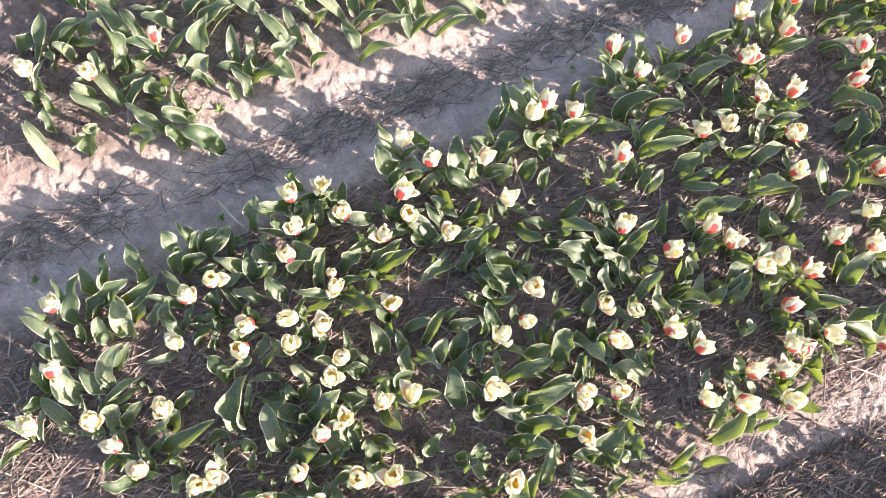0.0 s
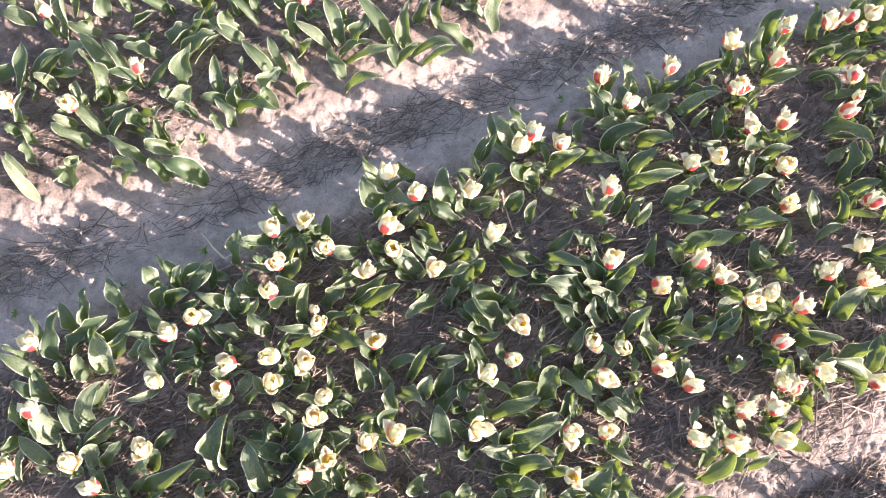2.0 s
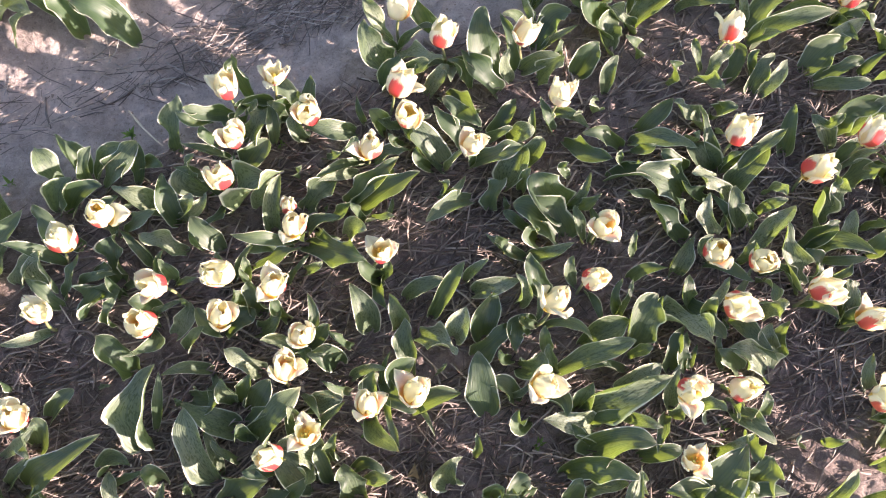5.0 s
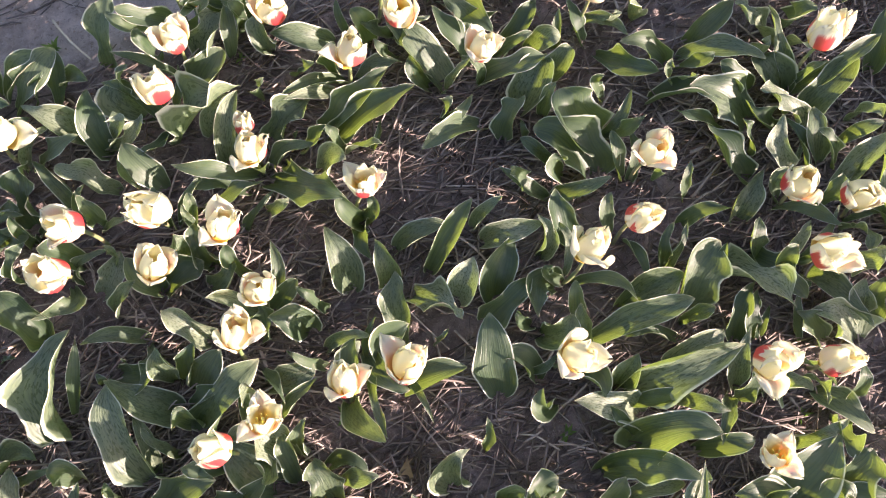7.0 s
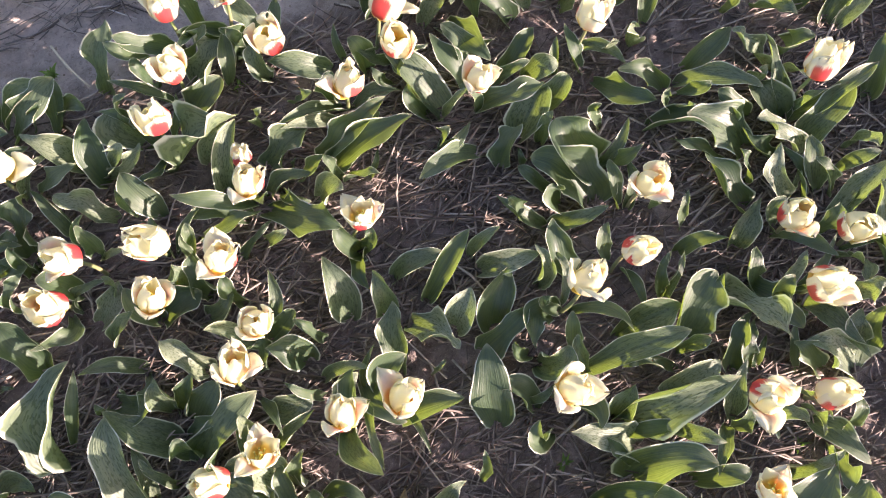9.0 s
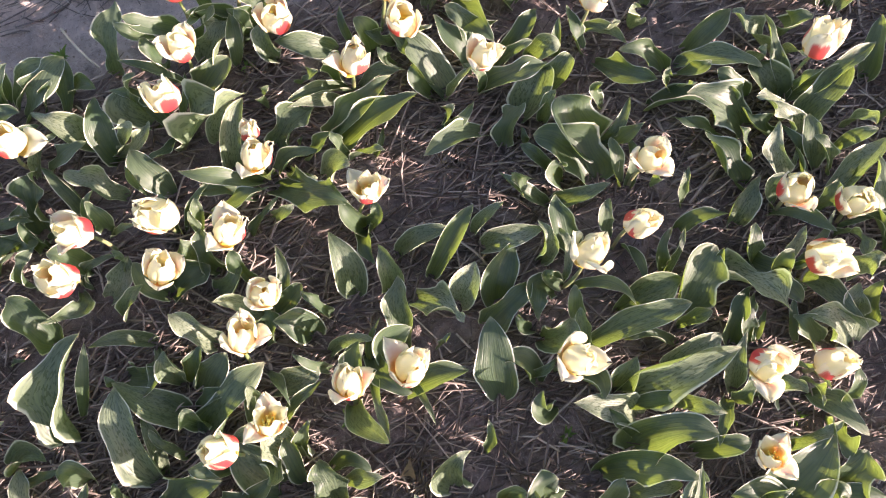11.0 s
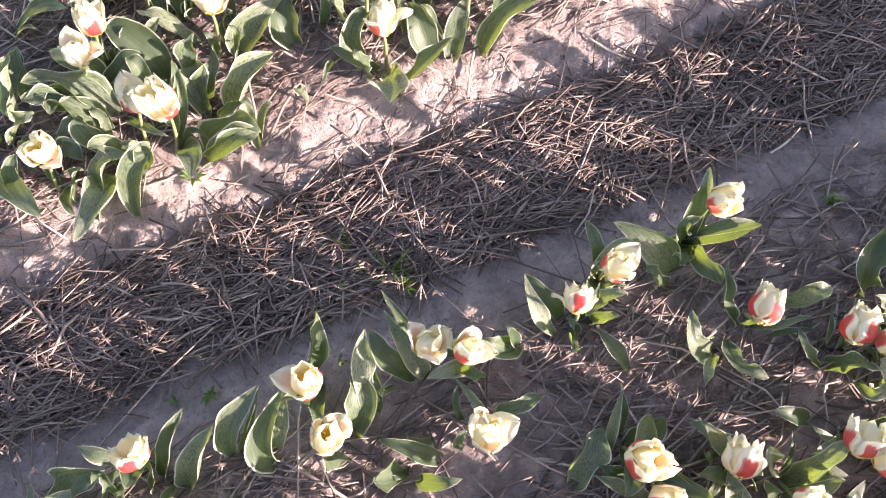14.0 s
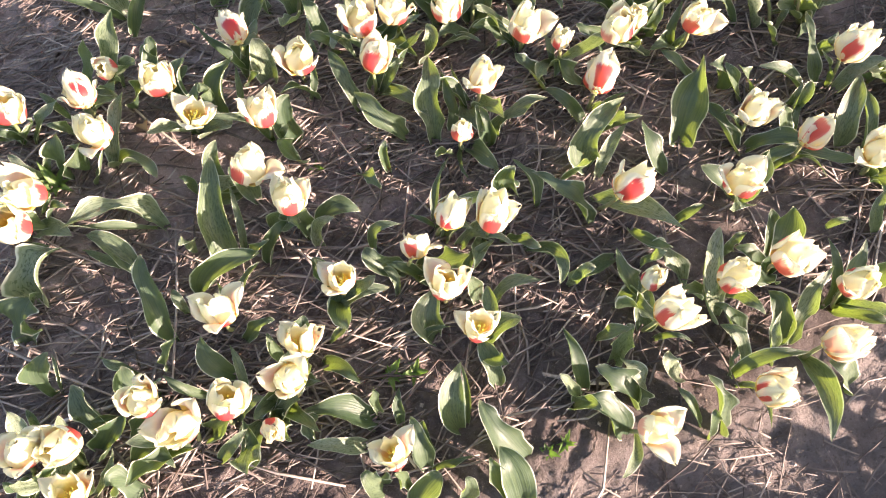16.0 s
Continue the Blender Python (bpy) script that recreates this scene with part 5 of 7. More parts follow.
tulip(134, 24, ("flared", 137, 30, 101, 158, 37, 152), (103, 85, 81, 81, 64, 75, 96, 80, 21), (116, 70, 137, 68, 60, 150, 92, 73, 43), (185, 59, 170, 76, 60, 163, 105, 73, 23), (56, -19, 43, 28, 56, 37, 90, 67, 55), (180, 59, 243, 89, 70, 310, 109, 89, 39), (112, 5, 84, 33, 48, 56, 30, 54, 38), (97, 17, 115, 22, 36, 134, 41, 33, 12), (135, -27, 104, -35, 57, 108, -9, 69, 28), (163, 25, 180, 6, 56, 191, -20, 67, 36))
tulip(510, 22, ("cup", 476, 23, 101, 494, 29, 153), (500, 59, 479, 92, 40, 488, 129, 40, 16), (535, 59, 497, 81, 47, 479, 98, 51, 36), (586, 59, 540, 87, 52, 499, 100, 60, 56), (511, -10, 526, -27, 40, 568, -67, 40, 39), (532, -49, 519, -73, 55, 527, -97, 64, 32), (552, -21, 545, -5, 60, 549, 22, 74, 28), (493, 32, 492, 17, 62, 502, -7, 76, 14), (499, 8, 494, -3, 60, 489, -29, 74, 14))
tulip(-505, 5, None, (-503, 15, -458, 5, 42, -436, 28, 44, 47), (-507, -5, -499, 1, 44, -509, 12, 47, 13))
tulip(980, -7, ("cup", 941, 0, 112, 946, 6, 167), (948, 6, 964, 41, 38, 960, 77, 37, 16))
tulip(-101, -9, ("flared", -84, 10, 109, -66, 33, 155), (-88, 57, -93, 99, 47, -97, 152, 52, 45), (-112, 30, -107, 60, 47, -78, 79, 51, 45), (-138, 30, -125, -19, 57, -104, -70, 68, 17), (-138, 31, -138, 61, 37, -123, 96, 35, 10), (-85, 12, -60, -16, 35, -43, -53, 32, 11), (-140, 51, -112, 10, 47, -77, -8, 52, 32), (-82, -4, -40, 13, 43, 1, 20, 45, 39), (-41, 54, -32, 61, 44, -21, 74, 46, 8))
tulip(308, -20, None, (308, -20, 325, -27, 56, 357, -38, 67, 24))
tulip(776, -23, ("cup", 715, 12, 107, 730, 2, 160), (771, 24, 748, 51, 46, 762, 89, 50, 23), (774, -77, 780, -24, 52, 807, 24, 59, 35), (764, -107, 800, -73, 57, 841, -30, 68, 49))
tulip(-402, -26, None, (-407, -46, -442, -23, 53, -491, 1, 62, 49), (-411, 4, -413, 22, 57, -422, 44, 69, 38), (-387, -35, -362, -17, 47, -324, -7, 52, 23))
tulip(-162, -26, ("flared", -155, -13, 108, -152, 22, 151), (-198, 26, -214, 28, 61, -240, 41, 75, 17), (-202, 46, -166, 62, 47, -133, 63, 51, 24))
tulip(237, -30, None, (222, -4, 223, 11, 54, 240, 37, 64, 39), (227, -11, 284, 18, 73, 368, 46, 95, 68), (229, -24, 265, -23, 50, 311, -10, 56, 23), (257, -47, 210, -32, 56, 154, -26, 66, 45), (248, -66, 221, -54, 50, 200, -33, 57, 19))
tulip(844, -38, ("cup", 810, -2, 103, 837, -7, 151), (851, -90, 851, -59, 45, 871, -18, 48, 49), (898, -78, 926, -59, 39, 969, -38, 39, 23), (862, -2, 813, 38, 53, 802, 82, 62, 28), (853, -7, 828, 20, 54, 815, 44, 63, 25))
tulip(-785, -48, ("flared", -744, -29, 116, -734, -3, 164), (-826, 29, -819, 42, 62, -834, 49, 77, 19), (-837, -94, -775, -68, 53, -751, -40, 61, 19), (-766, -75, -740, -46, 53, -751, -28, 62, 49), (-754, -30, -717, 3, 43, -694, 26, 45, 35))
tulip(652, -65, None, (632, -65, 599, -68, 60, 598, -52, 74, 19), (671, -65, 656, -65, 58, 689, -60, 70, 17))
tulip(-972, -67, ("cup", -931, -64, 108, -929, -42, 159), (-956, -17, -892, 27, 64, -822, 69, 79, 32), (-962, -24, -876, 10, 66, -824, 44, 83, 21), (-907, -75, -910, -39, 47, -897, -16, 52, 56), (-923, -22, -880, -17, 40, -853, -6, 40, 16), (-953, -67, -942, -27, 47, -954, 12, 52, 16), (-951, -99, -957, -78, 56, -978, -94, 67, 39), (-1044, -64, -1073, -28, 47, -1112, 7, 51, 39), (-1001, -34, -990, -12, 56, -994, 17, 66, 17), (-1026, -93, -1026, -77, 64, -1041, -70, 80, 20))
tulip(-286, -80, ("open", -260, -55, 112, -252, -40, 144), (-266, -51, -233, -22, 48, -205, 4, 53, 21), (-243, -101, -260, -77, 53, -274, -56, 62, 51), (-217, -98, -223, -74, 56, -213, -49, 66, 23))
tulip(-551, -84, None, (-565, -69, -570, -11, 62, -541, 64, 77, 70), (-557, -49, -535, 1, 54, -537, 54, 63, 19), (-531, -133, -530, -118, 64, -543, -112, 81, 38))
tulip(-313, -95, ("cup", -307, -89, 107, -327, -82, 158), (-362, -71, -336, -31, 59, -283, 26, 71, 62), (-379, -54, -378, -46, 61, -385, -34, 74, 32), (-330, -90, -308, -73, 52, -285, -49, 60, 26), (-309, -168, -286, -151, 48, -262, -121, 53, 33))
tulip(254, -101, None, (245, -91, 279, -66, 58, 340, -67, 70, 60), (329, -91, 362, -81, 49, 393, -78, 55, 32), (189, -121, 236, -104, 66, 306, -125, 84, 49))
tulip(-1144, -102, ("flared", -1087, -76, 120, -1092, -53, 169), (-1121, -118, -1108, -67, 47, -1100, -21, 52, 28), (-1158, -58, -1143, -27, 55, -1142, 2, 64, 20))
tulip(448, -119, ("open", 393, -98, 115, 381, -85, 146), (447, -162, 464, -124, 53, 506, -74, 62, 79), (472, -76, 487, -70, 53, 520, -50, 61, 26), (525, -146, 532, -118, 54, 547, -91, 64, 55), (493, -168, 501, -139, 52, 520, -153, 60, 39), (406, -159, 413, -147, 57, 441, -138, 68, 23), (468, -172, 411, -149, 51, 366, -150, 59, 44), (502, -152, 530, -145, 40, 578, -153, 40, 29), (487, -168, 481, -175, 62, 465, -163, 76, 27))
tulip(31, -142, None, (-14, -143, -21, -113, 51, 6, -91, 58, 45), (30, -95, 35, -72, 59, 30, -49, 72, 17), (61, -163, 66, -146, 67, 77, -141, 84, 38), (46, -166, 70, -167, 56, 100, -151, 67, 33))
tulip(-894, -147, ("flared", -859, -122, 100, -884, -108, 147), (-903, -79, -858, -39, 57, -827, -2, 68, 35), (-893, -116, -898, -88, 48, -925, -66, 54, 23), (-878, -136, -877, -95, 49, -885, -77, 55, 35), (-908, -184, -869, -160, 42, -839, -150, 44, 42))
tulip(-404, -157, ("cup", -379, -190, 109, -367, -177, 161), (-434, -135, -461, -74, 65, -480, -9, 81, 56), (-428, -129, -434, -77, 43, -453, -47, 46, 21), (-395, -96, -411, -83, 52, -433, -61, 60, 19), (-417, -168, -378, -137, 50, -334, -129, 57, 49), (-477, -157, -466, -141, 64, -468, -129, 80, 17), (-390, -162, -373, -133, 42, -361, -95, 43, 14), (-392, -162, -404, -189, 51, -417, -217, 58, 19), (-363, -182, -329, -162, 41, -295, -143, 42, 29))
tulip(-233, -171, ("cup", -216, -201, 114, -214, -190, 168), (-256, -144, -291, -111, 47, -318, -83, 51, 55), (-228, -137, -236, -97, 46, -250, -70, 50, 32), (-194, -119, -161, -102, 40, -133, -119, 41, 26), (-233, -198, -264, -204, 45, -298, -226, 49, 29), (-241, -221, -240, -218, 64, -256, -213, 80, 39), (-230, -176, -250, -178, 34, -282, -169, 30, 13))
tulip(-653, -171, ("flared", -602, -195, 107, -585, -192, 159), (-650, -118, -609, -95, 42, -581, -104, 43, 34), (-636, -143, -581, -125, 47, -553, -112, 52, 17), (-610, -202, -608, -160, 40, -616, -117, 40, 27), (-634, -186, -630, -193, 64, -644, -190, 80, 19), (-643, -235, -610, -267, 40, -590, -284, 40, 10), (-612, -238, -594, -228, 34, -586, -223, 30, 13), (-655, -244, -625, -231, 56, -607, -210, 67, 39))
tulip(744, -173, None, (744, -173, 766, -160, 53, 798, -160, 62, 25))
tulip(-146, -181, ("flared", -130, -208, 104, -124, -183, 152), (-169, -134, -141, -124, 56, -114, -123, 67, 24), (-176, -165, -189, -131, 43, -204, -104, 44, 55), (-142, -211, -175, -199, 37, -216, -194, 36, 35), (-161, -172, -182, -181, 58, -199, -165, 69, 27), (-135, -201, -92, -201, 48, -41, -200, 53, 39), (-60, -172, -60, -164, 59, -69, -144, 72, 25))
tulip(-711, -193, ("cup", -650, -222, 108, -628, -213, 158), (-682, -206, -667, -225, 69, -678, -230, 88, 19), (-679, -246, -669, -243, 62, -684, -242, 77, 42), (-773, -148, -707, -113, 76, -619, -53, 100, 56))
tulip(631, -195, None, (654, -179, 666, -151, 46, 702, -114, 49, 33), (653, -187, 662, -178, 56, 686, -164, 67, 33), (613, -191, 646, -213, 41, 694, -191, 42, 21), (602, -221, 622, -217, 45, 668, -203, 49, 17))
tulip(291, -206, None, (315, -168, 311, -138, 52, 322, -116, 60, 32), (285, -227, 299, -181, 70, 309, -107, 90, 25), (273, -225, 280, -178, 65, 308, -117, 81, 23))
tulip(-836, -207, ("flared", -793, -187, 101, -797, -168, 151), (-810, -173, -818, -131, 48, -839, -95, 54, 23), (-812, -141, -777, -119, 44, -757, -89, 47, 25), (-806, -199, -784, -171, 50, -802, -142, 57, 28))
tulip(199, -220, ("flared", 194, -221, 115, 196, -205, 167), (128, -170, 105, -142, 48, 126, -128, 54, 56), (200, -170, 202, -144, 59, 211, -125, 71, 36), (226, -157, 258, -139, 44, 296, -136, 47, 24), (132, -195, 106, -180, 47, 95, -143, 51, 35), (131, -172, 127, -174, 65, 114, -161, 81, 21), (120, -234, 138, -241, 58, 163, -224, 70, 19), (198, -227, 174, -215, 58, 178, -189, 71, 29), (207, -301, 209, -267, 53, 230, -205, 61, 46), (195, -215, 213, -214, 48, 236, -248, 53, 17))
tulip(-506, -236, ("flared", -463, -266, 110, -465, -248, 163), (-521, -186, -513, -166, 53, -510, -131, 62, 23), (-497, -188, -486, -202, 66, -458, -200, 83, 15), (-487, -254, -520, -246, 43, -558, -268, 45, 21), (-463, -278, -438, -251, 46, -396, -260, 51, 21), (-479, -278, -514, -277, 57, -567, -302, 68, 35), (-486, -295, -503, -301, 56, -519, -310, 67, 25), (-472, -274, -460, -260, 55, -442, -242, 65, 39), (-459, -225, -455, -222, 46, -459, -207, 51, 14), (-446, -269, -382, -265, 57, -338, -274, 68, 27))
tulip(-426, -236, None, (-426, -236, -382, -241, 44, -350, -250, 47, 21))
tulip(502, -241, ("cup", 489, -261, 108, 505, -270, 161), (413, -225, 379, -210, 46, 360, -174, 50, 35), (439, -236, 407, -232, 59, 384, -217, 72, 15), (478, -265, 472, -229, 46, 509, -204, 50, 27), (526, -211, 518, -205, 58, 509, -183, 69, 19), (477, -275, 490, -258, 50, 522, -249, 56, 17), (474, -282, 477, -281, 46, 478, -262, 49, 14), (543, -254, 512, -258, 34, 484, -264, 30, 14), (554, -197, 555, -197, 43, 566, -180, 45, 9))
tulip(-337, -261, ("flared", -309, -274, 106, -305, -256, 159), (-291, -286, -305, -251, 44, -310, -220, 47, 37), (-272, -303, -274, -265, 44, -293, -233, 47, 39), (-316, -316, -342, -330, 46, -383, -310, 51, 33), (-303, -321, -288, -317, 62, -292, -304, 76, 23))
tulip(29, -274, ("flared", 19, -284, 109, 29, -261, 159), (0, -227, -9, -209, 34, -10, -172, 30, 14), (34, -292, 13, -285, 64, 22, -275, 79, 33), (48, -301, 100, -290, 62, 160, -260, 76, 50), (28, -280, 60, -256, 54, 125, -258, 64, 23), (18, -293, -8, -292, 58, -27, -271, 70, 15), (80, -234, 95, -240, 59, 119, -243, 72, 17))
tulip(248, -275, None, (248, -275, 246, -233, 51, 275, -179, 58, 37))
tulip(610, -275, None, (610, -275, 578, -272, 53, 551, -270, 61, 15))
tulip(355, -281, None, (333, -269, 369, -249, 59, 439, -275, 71, 33), (344, -303, 345, -290, 56, 370, -261, 67, 39), (387, -273, 391, -274, 58, 421, -273, 70, 17))
tulip(-239, -325, None, (-239, -325, -237, -322, 66, -247, -308, 83, 15))
tulip(-63, -346, ("cup", -49, -355, 113, -31, -347, 164), (-4, -367, 33, -333, 52, 86, -350, 59, 44), (-20, -358, -20, -352, 61, -30, -345, 74, 15), (-94, -349, -96, -321, 34, -104, -285, 30, 11), (-68, -325, -71, -317, 61, -77, -300, 75, 23))
tulip(-140, -371, ("open", -134, -382, 104, -132, -374, 139), (-173, -407, -161, -394, 56, -185, -376, 66, 19), (-173, -340, -179, -320, 50, -215, -303, 57, 39), (-226, -349, -227, -341, 61, -235, -330, 75, 33), (-123, -321, -128, -306, 34, -115, -280, 30, 14))
tulip(-472, -376, ("flared", -433, -394, 111, -456, -385, 160), (-461, -378, -460, -351, 34, -444, -296, 31, 13), (-444, -396, -437, -354, 44, -436, -309, 47, 42), (-534, -356, -557, -365, 34, -589, -365, 30, 12), (-548, -339, -556, -337, 60, -581, -322, 73, 35), (-496, -332, -482, -327, 65, -495, -311, 82, 39))
tulip(-405, -389, ("flared", -365, -393, 102, -351, -377, 153), (-414, -329, -407, -319, 57, -432, -298, 68, 23), (-389, -329, -363, -328, 34, -348, -330, 30, 11), (-346, -369, -315, -364, 56, -292, -384, 66, 29))
tulip(75, -399, ("flared", 74, -409, 119, 81, -399, 172), (32, -433, 10, -418, 53, -8, -399, 62, 19), (45, -458, 57, -419, 46, 75, -384, 50, 31), (99, -439, 142, -410, 56, 196, -395, 67, 42), (127, -394, 138, -357, 55, 155, -301, 64, 42), (116, -360, 145, -364, 34, 181, -368, 30, 9))
tulip(-681, -402, None, (-647, -367, -661, -342, 45, -690, -309, 48, 44), (-699, -413, -623, -408, 61, -571, -420, 75, 29), (-697, -427, -658, -427, 35, -638, -429, 31, 13))
tulip(-96, -408, ("open", -86, -419, 118, -84, -403, 150), (-122, -419, -137, -413, 64, -144, -400, 79, 19), (-55, -412, -52, -392, 54, -69, -362, 63, 27), (-32, -416, -37, -398, 59, -35, -373, 72, 14), (-152, -463, -154, -499, 39, -163, -530, 38, 9))
tulip(-350, -443, ("flared", -322, -452, 119, -313, -430, 168), (-326, -394, -325, -369, 34, -340, -338, 30, 13), (-333, -442, -329, -411, 34, -314, -398, 30, 13), (-310, -459, -278, -431, 53, -236, -392, 61, 50), (-320, -476, -296, -463, 63, -309, -452, 78, 15), (-381, -438, -418, -426, 46, -466, -406, 49, 27), (-346, -455, -346, -453, 46, -359, -442, 50, 13), (-419, -507, -453, -475, 57, -513, -435, 69, 54), (-371, -505, -377, -489, 56, -365, -460, 66, 33))
tulip(-218, -443, None, (-218, -443, -229, -407, 45, -212, -357, 48, 48))
tulip(-65, -478, ("flared", -61, -479, 102, -57, -454, 151), (-113, -459, -111, -429, 43, -79, -397, 46, 39), (11, -456, -7, -424, 43, -23, -384, 46, 42), (-39, -507, 4, -496, 54, 44, -460, 63, 23), (-59, -482, -51, -524, 43, -54, -565, 46, 52), (-71, -480, -113, -488, 44, -149, -466, 47, 19), (-92, -496, -95, -507, 67, -107, -504, 85, 21))
tulip(-530, -479, ("flared", -494, -485, 113, -495, -473, 167), (-555, -404, -554, -381, 39, -525, -336, 39, 46), (-473, -467, -440, -453, 58, -423, -432, 70, 19), (-511, -484, -501, -475, 41, -488, -467, 42, 14))
tulip(-552, -519, ("flared", -512, -535, 111, -502, -521, 163), (-528, -515, -481, -501, 45, -450, -488, 49, 33), (-541, -556, -581, -559, 43, -625, -552, 45, 32), (-529, -508, -552, -497, 44, -599, -480, 47, 38))
tulip(-195, -539, None, (-195, -539, -190, -558, 67, -184, -559, 85, 15))
tulip(-663, -584, None, (-649, -545, -650, -507, 44, -660, -471, 46, 29), (-655, -624, -602, -631, 48, -564, -660, 53, 21), (-666, -616, -628, -605, 52, -604, -594, 60, 27), (-682, -551, -657, -528, 43, -657, -476, 44, 29))
tulip(-285, -593, None, (-315, -557, -281, -525, 52, -243, -487, 61, 44), (-272, -617, -270, -592, 55, -277, -572, 64, 23), (-268, -606, -246, -594, 64, -230, -588, 81, 15))
tulip(-400, -603, None, (-400, -603, -388, -597, 55, -383, -552, 66, 23))
tulip(-448, -620, ("flared", -418, -608, 107, -411, -596, 161), (-447, -535, -449, -517, 57, -466, -501, 68, 31), (-496, -575, -542, -545, 65, -609, -555, 81, 42), (-505, -605, -548, -579, 61, -610, -581, 75, 37), (-505, -607, -509, -589, 39, -529, -578, 39, 14), (-433, -586, -417, -558, 46, -399, -532, 49, 14), (-489, -637, -516, -622, 50, -533, -600, 57, 37), (-461, -661, -478, -648, 57, -502, -658, 69, 33), (-441, -639, -447, -641, 44, -469, -641, 47, 13), (-488, -572, -432, -612, 56, -391, -633, 67, 15))
tulip(-406, -623, ("cup", -370, -619, 117, -380, -618, 171), (-357, -565, -364, -529, 42, -371, -496, 44, 48), (-401, -560, -386, -541, 55, -396, -508, 65, 19), (-401, -614, -381, -566, 52, -393, -511, 59, 21), (-340, -572, -306, -580, 48, -283, -568, 54, 19), (-356, -625, -294, -616, 54, -253, -626, 63, 46), (-397, -617, -366, -610, 34, -342, -622, 30, 11), (-397, -619, -360, -651, 46, -355, -696, 50, 37), (-369, -540, -343, -521, 41, -344, -474, 42, 34), (-355, -644, -298, -639, 52, -257, -624, 60, 46))
tulip(-470, -687, None, (-461, -733, -442, -693, 52, -419, -647, 60, 41), (-454, -664, -422, -670, 54, -438, -651, 63, 34), (-495, -664, -479, -725, 59, -505, -797, 72, 51))
tulip(-586, -696, ("flared", -544, -680, 103, -536, -692, 157), (-522, -735, -494, -688, 52, -457, -661, 59, 54), (-577, -695, -578, -675, 52, -608, -651, 60, 14), (-587, -645, -558, -620, 49, -539, -598, 54, 21), (-557, -710, -527, -694, 56, -508, -693, 67, 17), (-602, -665, -555, -649, 43, -529, -665, 44, 39), (-635, -731, -625, -694, 49, -621, -664, 56, 29), (-560, -684, -538, -728, 43, -525, -752, 45, 21), (-672, -659, -610, -716, 58, -564, -760, 70, 42))
tulip(420, -742, None, (420, -742, 423, -732, 46, 439, -681, 50, 21))
tulip(398, -809, None, (378, -854, 345, -855, 56, 329, -837, 67, 28), (407, -785, 387, -780, 59, 410, -767, 72, 19), (389, -832, 347, -806, 57, 287, -776, 68, 48), (407, -790, 420, -827, 39, 443, -854, 39, 34), (412, -785, 439, -775, 48, 495, -766, 53, 17))
tulip(272, -844, ("flared", 264, -858, 110, 275, -845, 162), (259, -865, 280, -858, 34, 305, -861, 30, 12), (270, -841, 259, -837, 40, 273, -823, 40, 13))
tulip(495, -894, ("cup", 459, -928, 115, 488, -881, 116), (443, -950, 393, -950, 53, 390, -903, 61, 34), (473, -914, 444, -885, 51, 450, -834, 59, 23), (490, -914, 515, -920, 41, 566, -906, 41, 16), (475, -908, 471, -917, 47, 486, -916, 52, 10), (458, -929, 453, -976, 49, 490, -994, 55, 32), (439, -956, 407, -983, 57, 394, -1007, 69, 15), (546, -882, 565, -881, 52, 594, -865, 60, 36), (514, -932, 547, -928, 34, 583, -927, 30, 13))
tulip(228, -910, ("open", 212, -916, 114, 216, -880, 116), (203, -929, 169, -908, 57, 151, -855, 68, 23), (227, -902, 241, -896, 53, 256, -864, 61, 17), (255, -912, 256, -915, 65, 276, -914, 82, 19), (231, -929, 224, -923, 39, 212, -910, 38, 12), (209, -905, 184, -882, 42, 153, -847, 44, 29), (240, -892, 263, -881, 52, 295, -878, 60, 21), (226, -918, 216, -947, 59, 217, -962, 72, 19))
tulip(685, -926, ("flared", 629, -961, 102, 634, -950, 156), (670, -954, 685, -986, 46, 703, -1016, 51, 19), (672, -864, 660, -833, 56, 698, -773, 66, 34))
tulip(634, -932, ("cup", 583, -956, 110, 602, -906, 123), (596, -981, 555, -964, 47, 545, -926, 51, 19), (606, -946, 595, -926, 34, 609, -892, 30, 12), (626, -950, 622, -930, 34, 636, -900, 30, 12), (662, -956, 653, -958, 60, 654, -940, 73, 21), (602, -977, 611, -977, 57, 635, -987, 69, 26), (643, -988, 636, -1019, 46, 670, -995, 50, 23))
tulip(57, -933, ("flared", 55, -971, 111, 80, -958, 157), (68, -978, 48, -984, 52, 11, -997, 60, 24), (46, -971, 66, -989, 61, 88, -997, 75, 23), (54, -940, 43, -952, 65, 38, -946, 81, 15), (145, -944, 112, -956, 55, 91, -943, 64, 36), (143, -945, 130, -940, 68, 120, -928, 86, 17))
tulip(706, -947, ("cup", 664, -979, 101, 710, -948, 105), (704, -975, 730, -979, 34, 770, -981, 30, 12), (728, -997, 721, -1017, 62, 741, -1019, 76, 36), (675, -1005, 657, -988, 60, 639, -975, 73, 29))
tulip(-10, -956, ("flared", 5, -966, 104, 22, -946, 152), (-13, -988, -44, -972, 45, -72, -931, 48, 34), (-6, -967, -17, -940, 56, -55, -879, 67, 21), (-42, -1002, -50, -1019, 65, -52, -1011, 81, 15), (-7, -971, 23, -962, 39, 62, -966, 38, 19), (7, -988, -17, -962, 52, -51, -905, 60, 25))
tulip(-164, -982, ("flared", -146, -1012, 106, -150, -1002, 160), (-155, -1017, -172, -1021, 57, -198, -1033, 68, 17), (-111, -965, -115, -973, 46, -111, -955, 49, 8))
tulip(308, -986, None, (308, -986, 279, -959, 47, 254, -928, 52, 23))
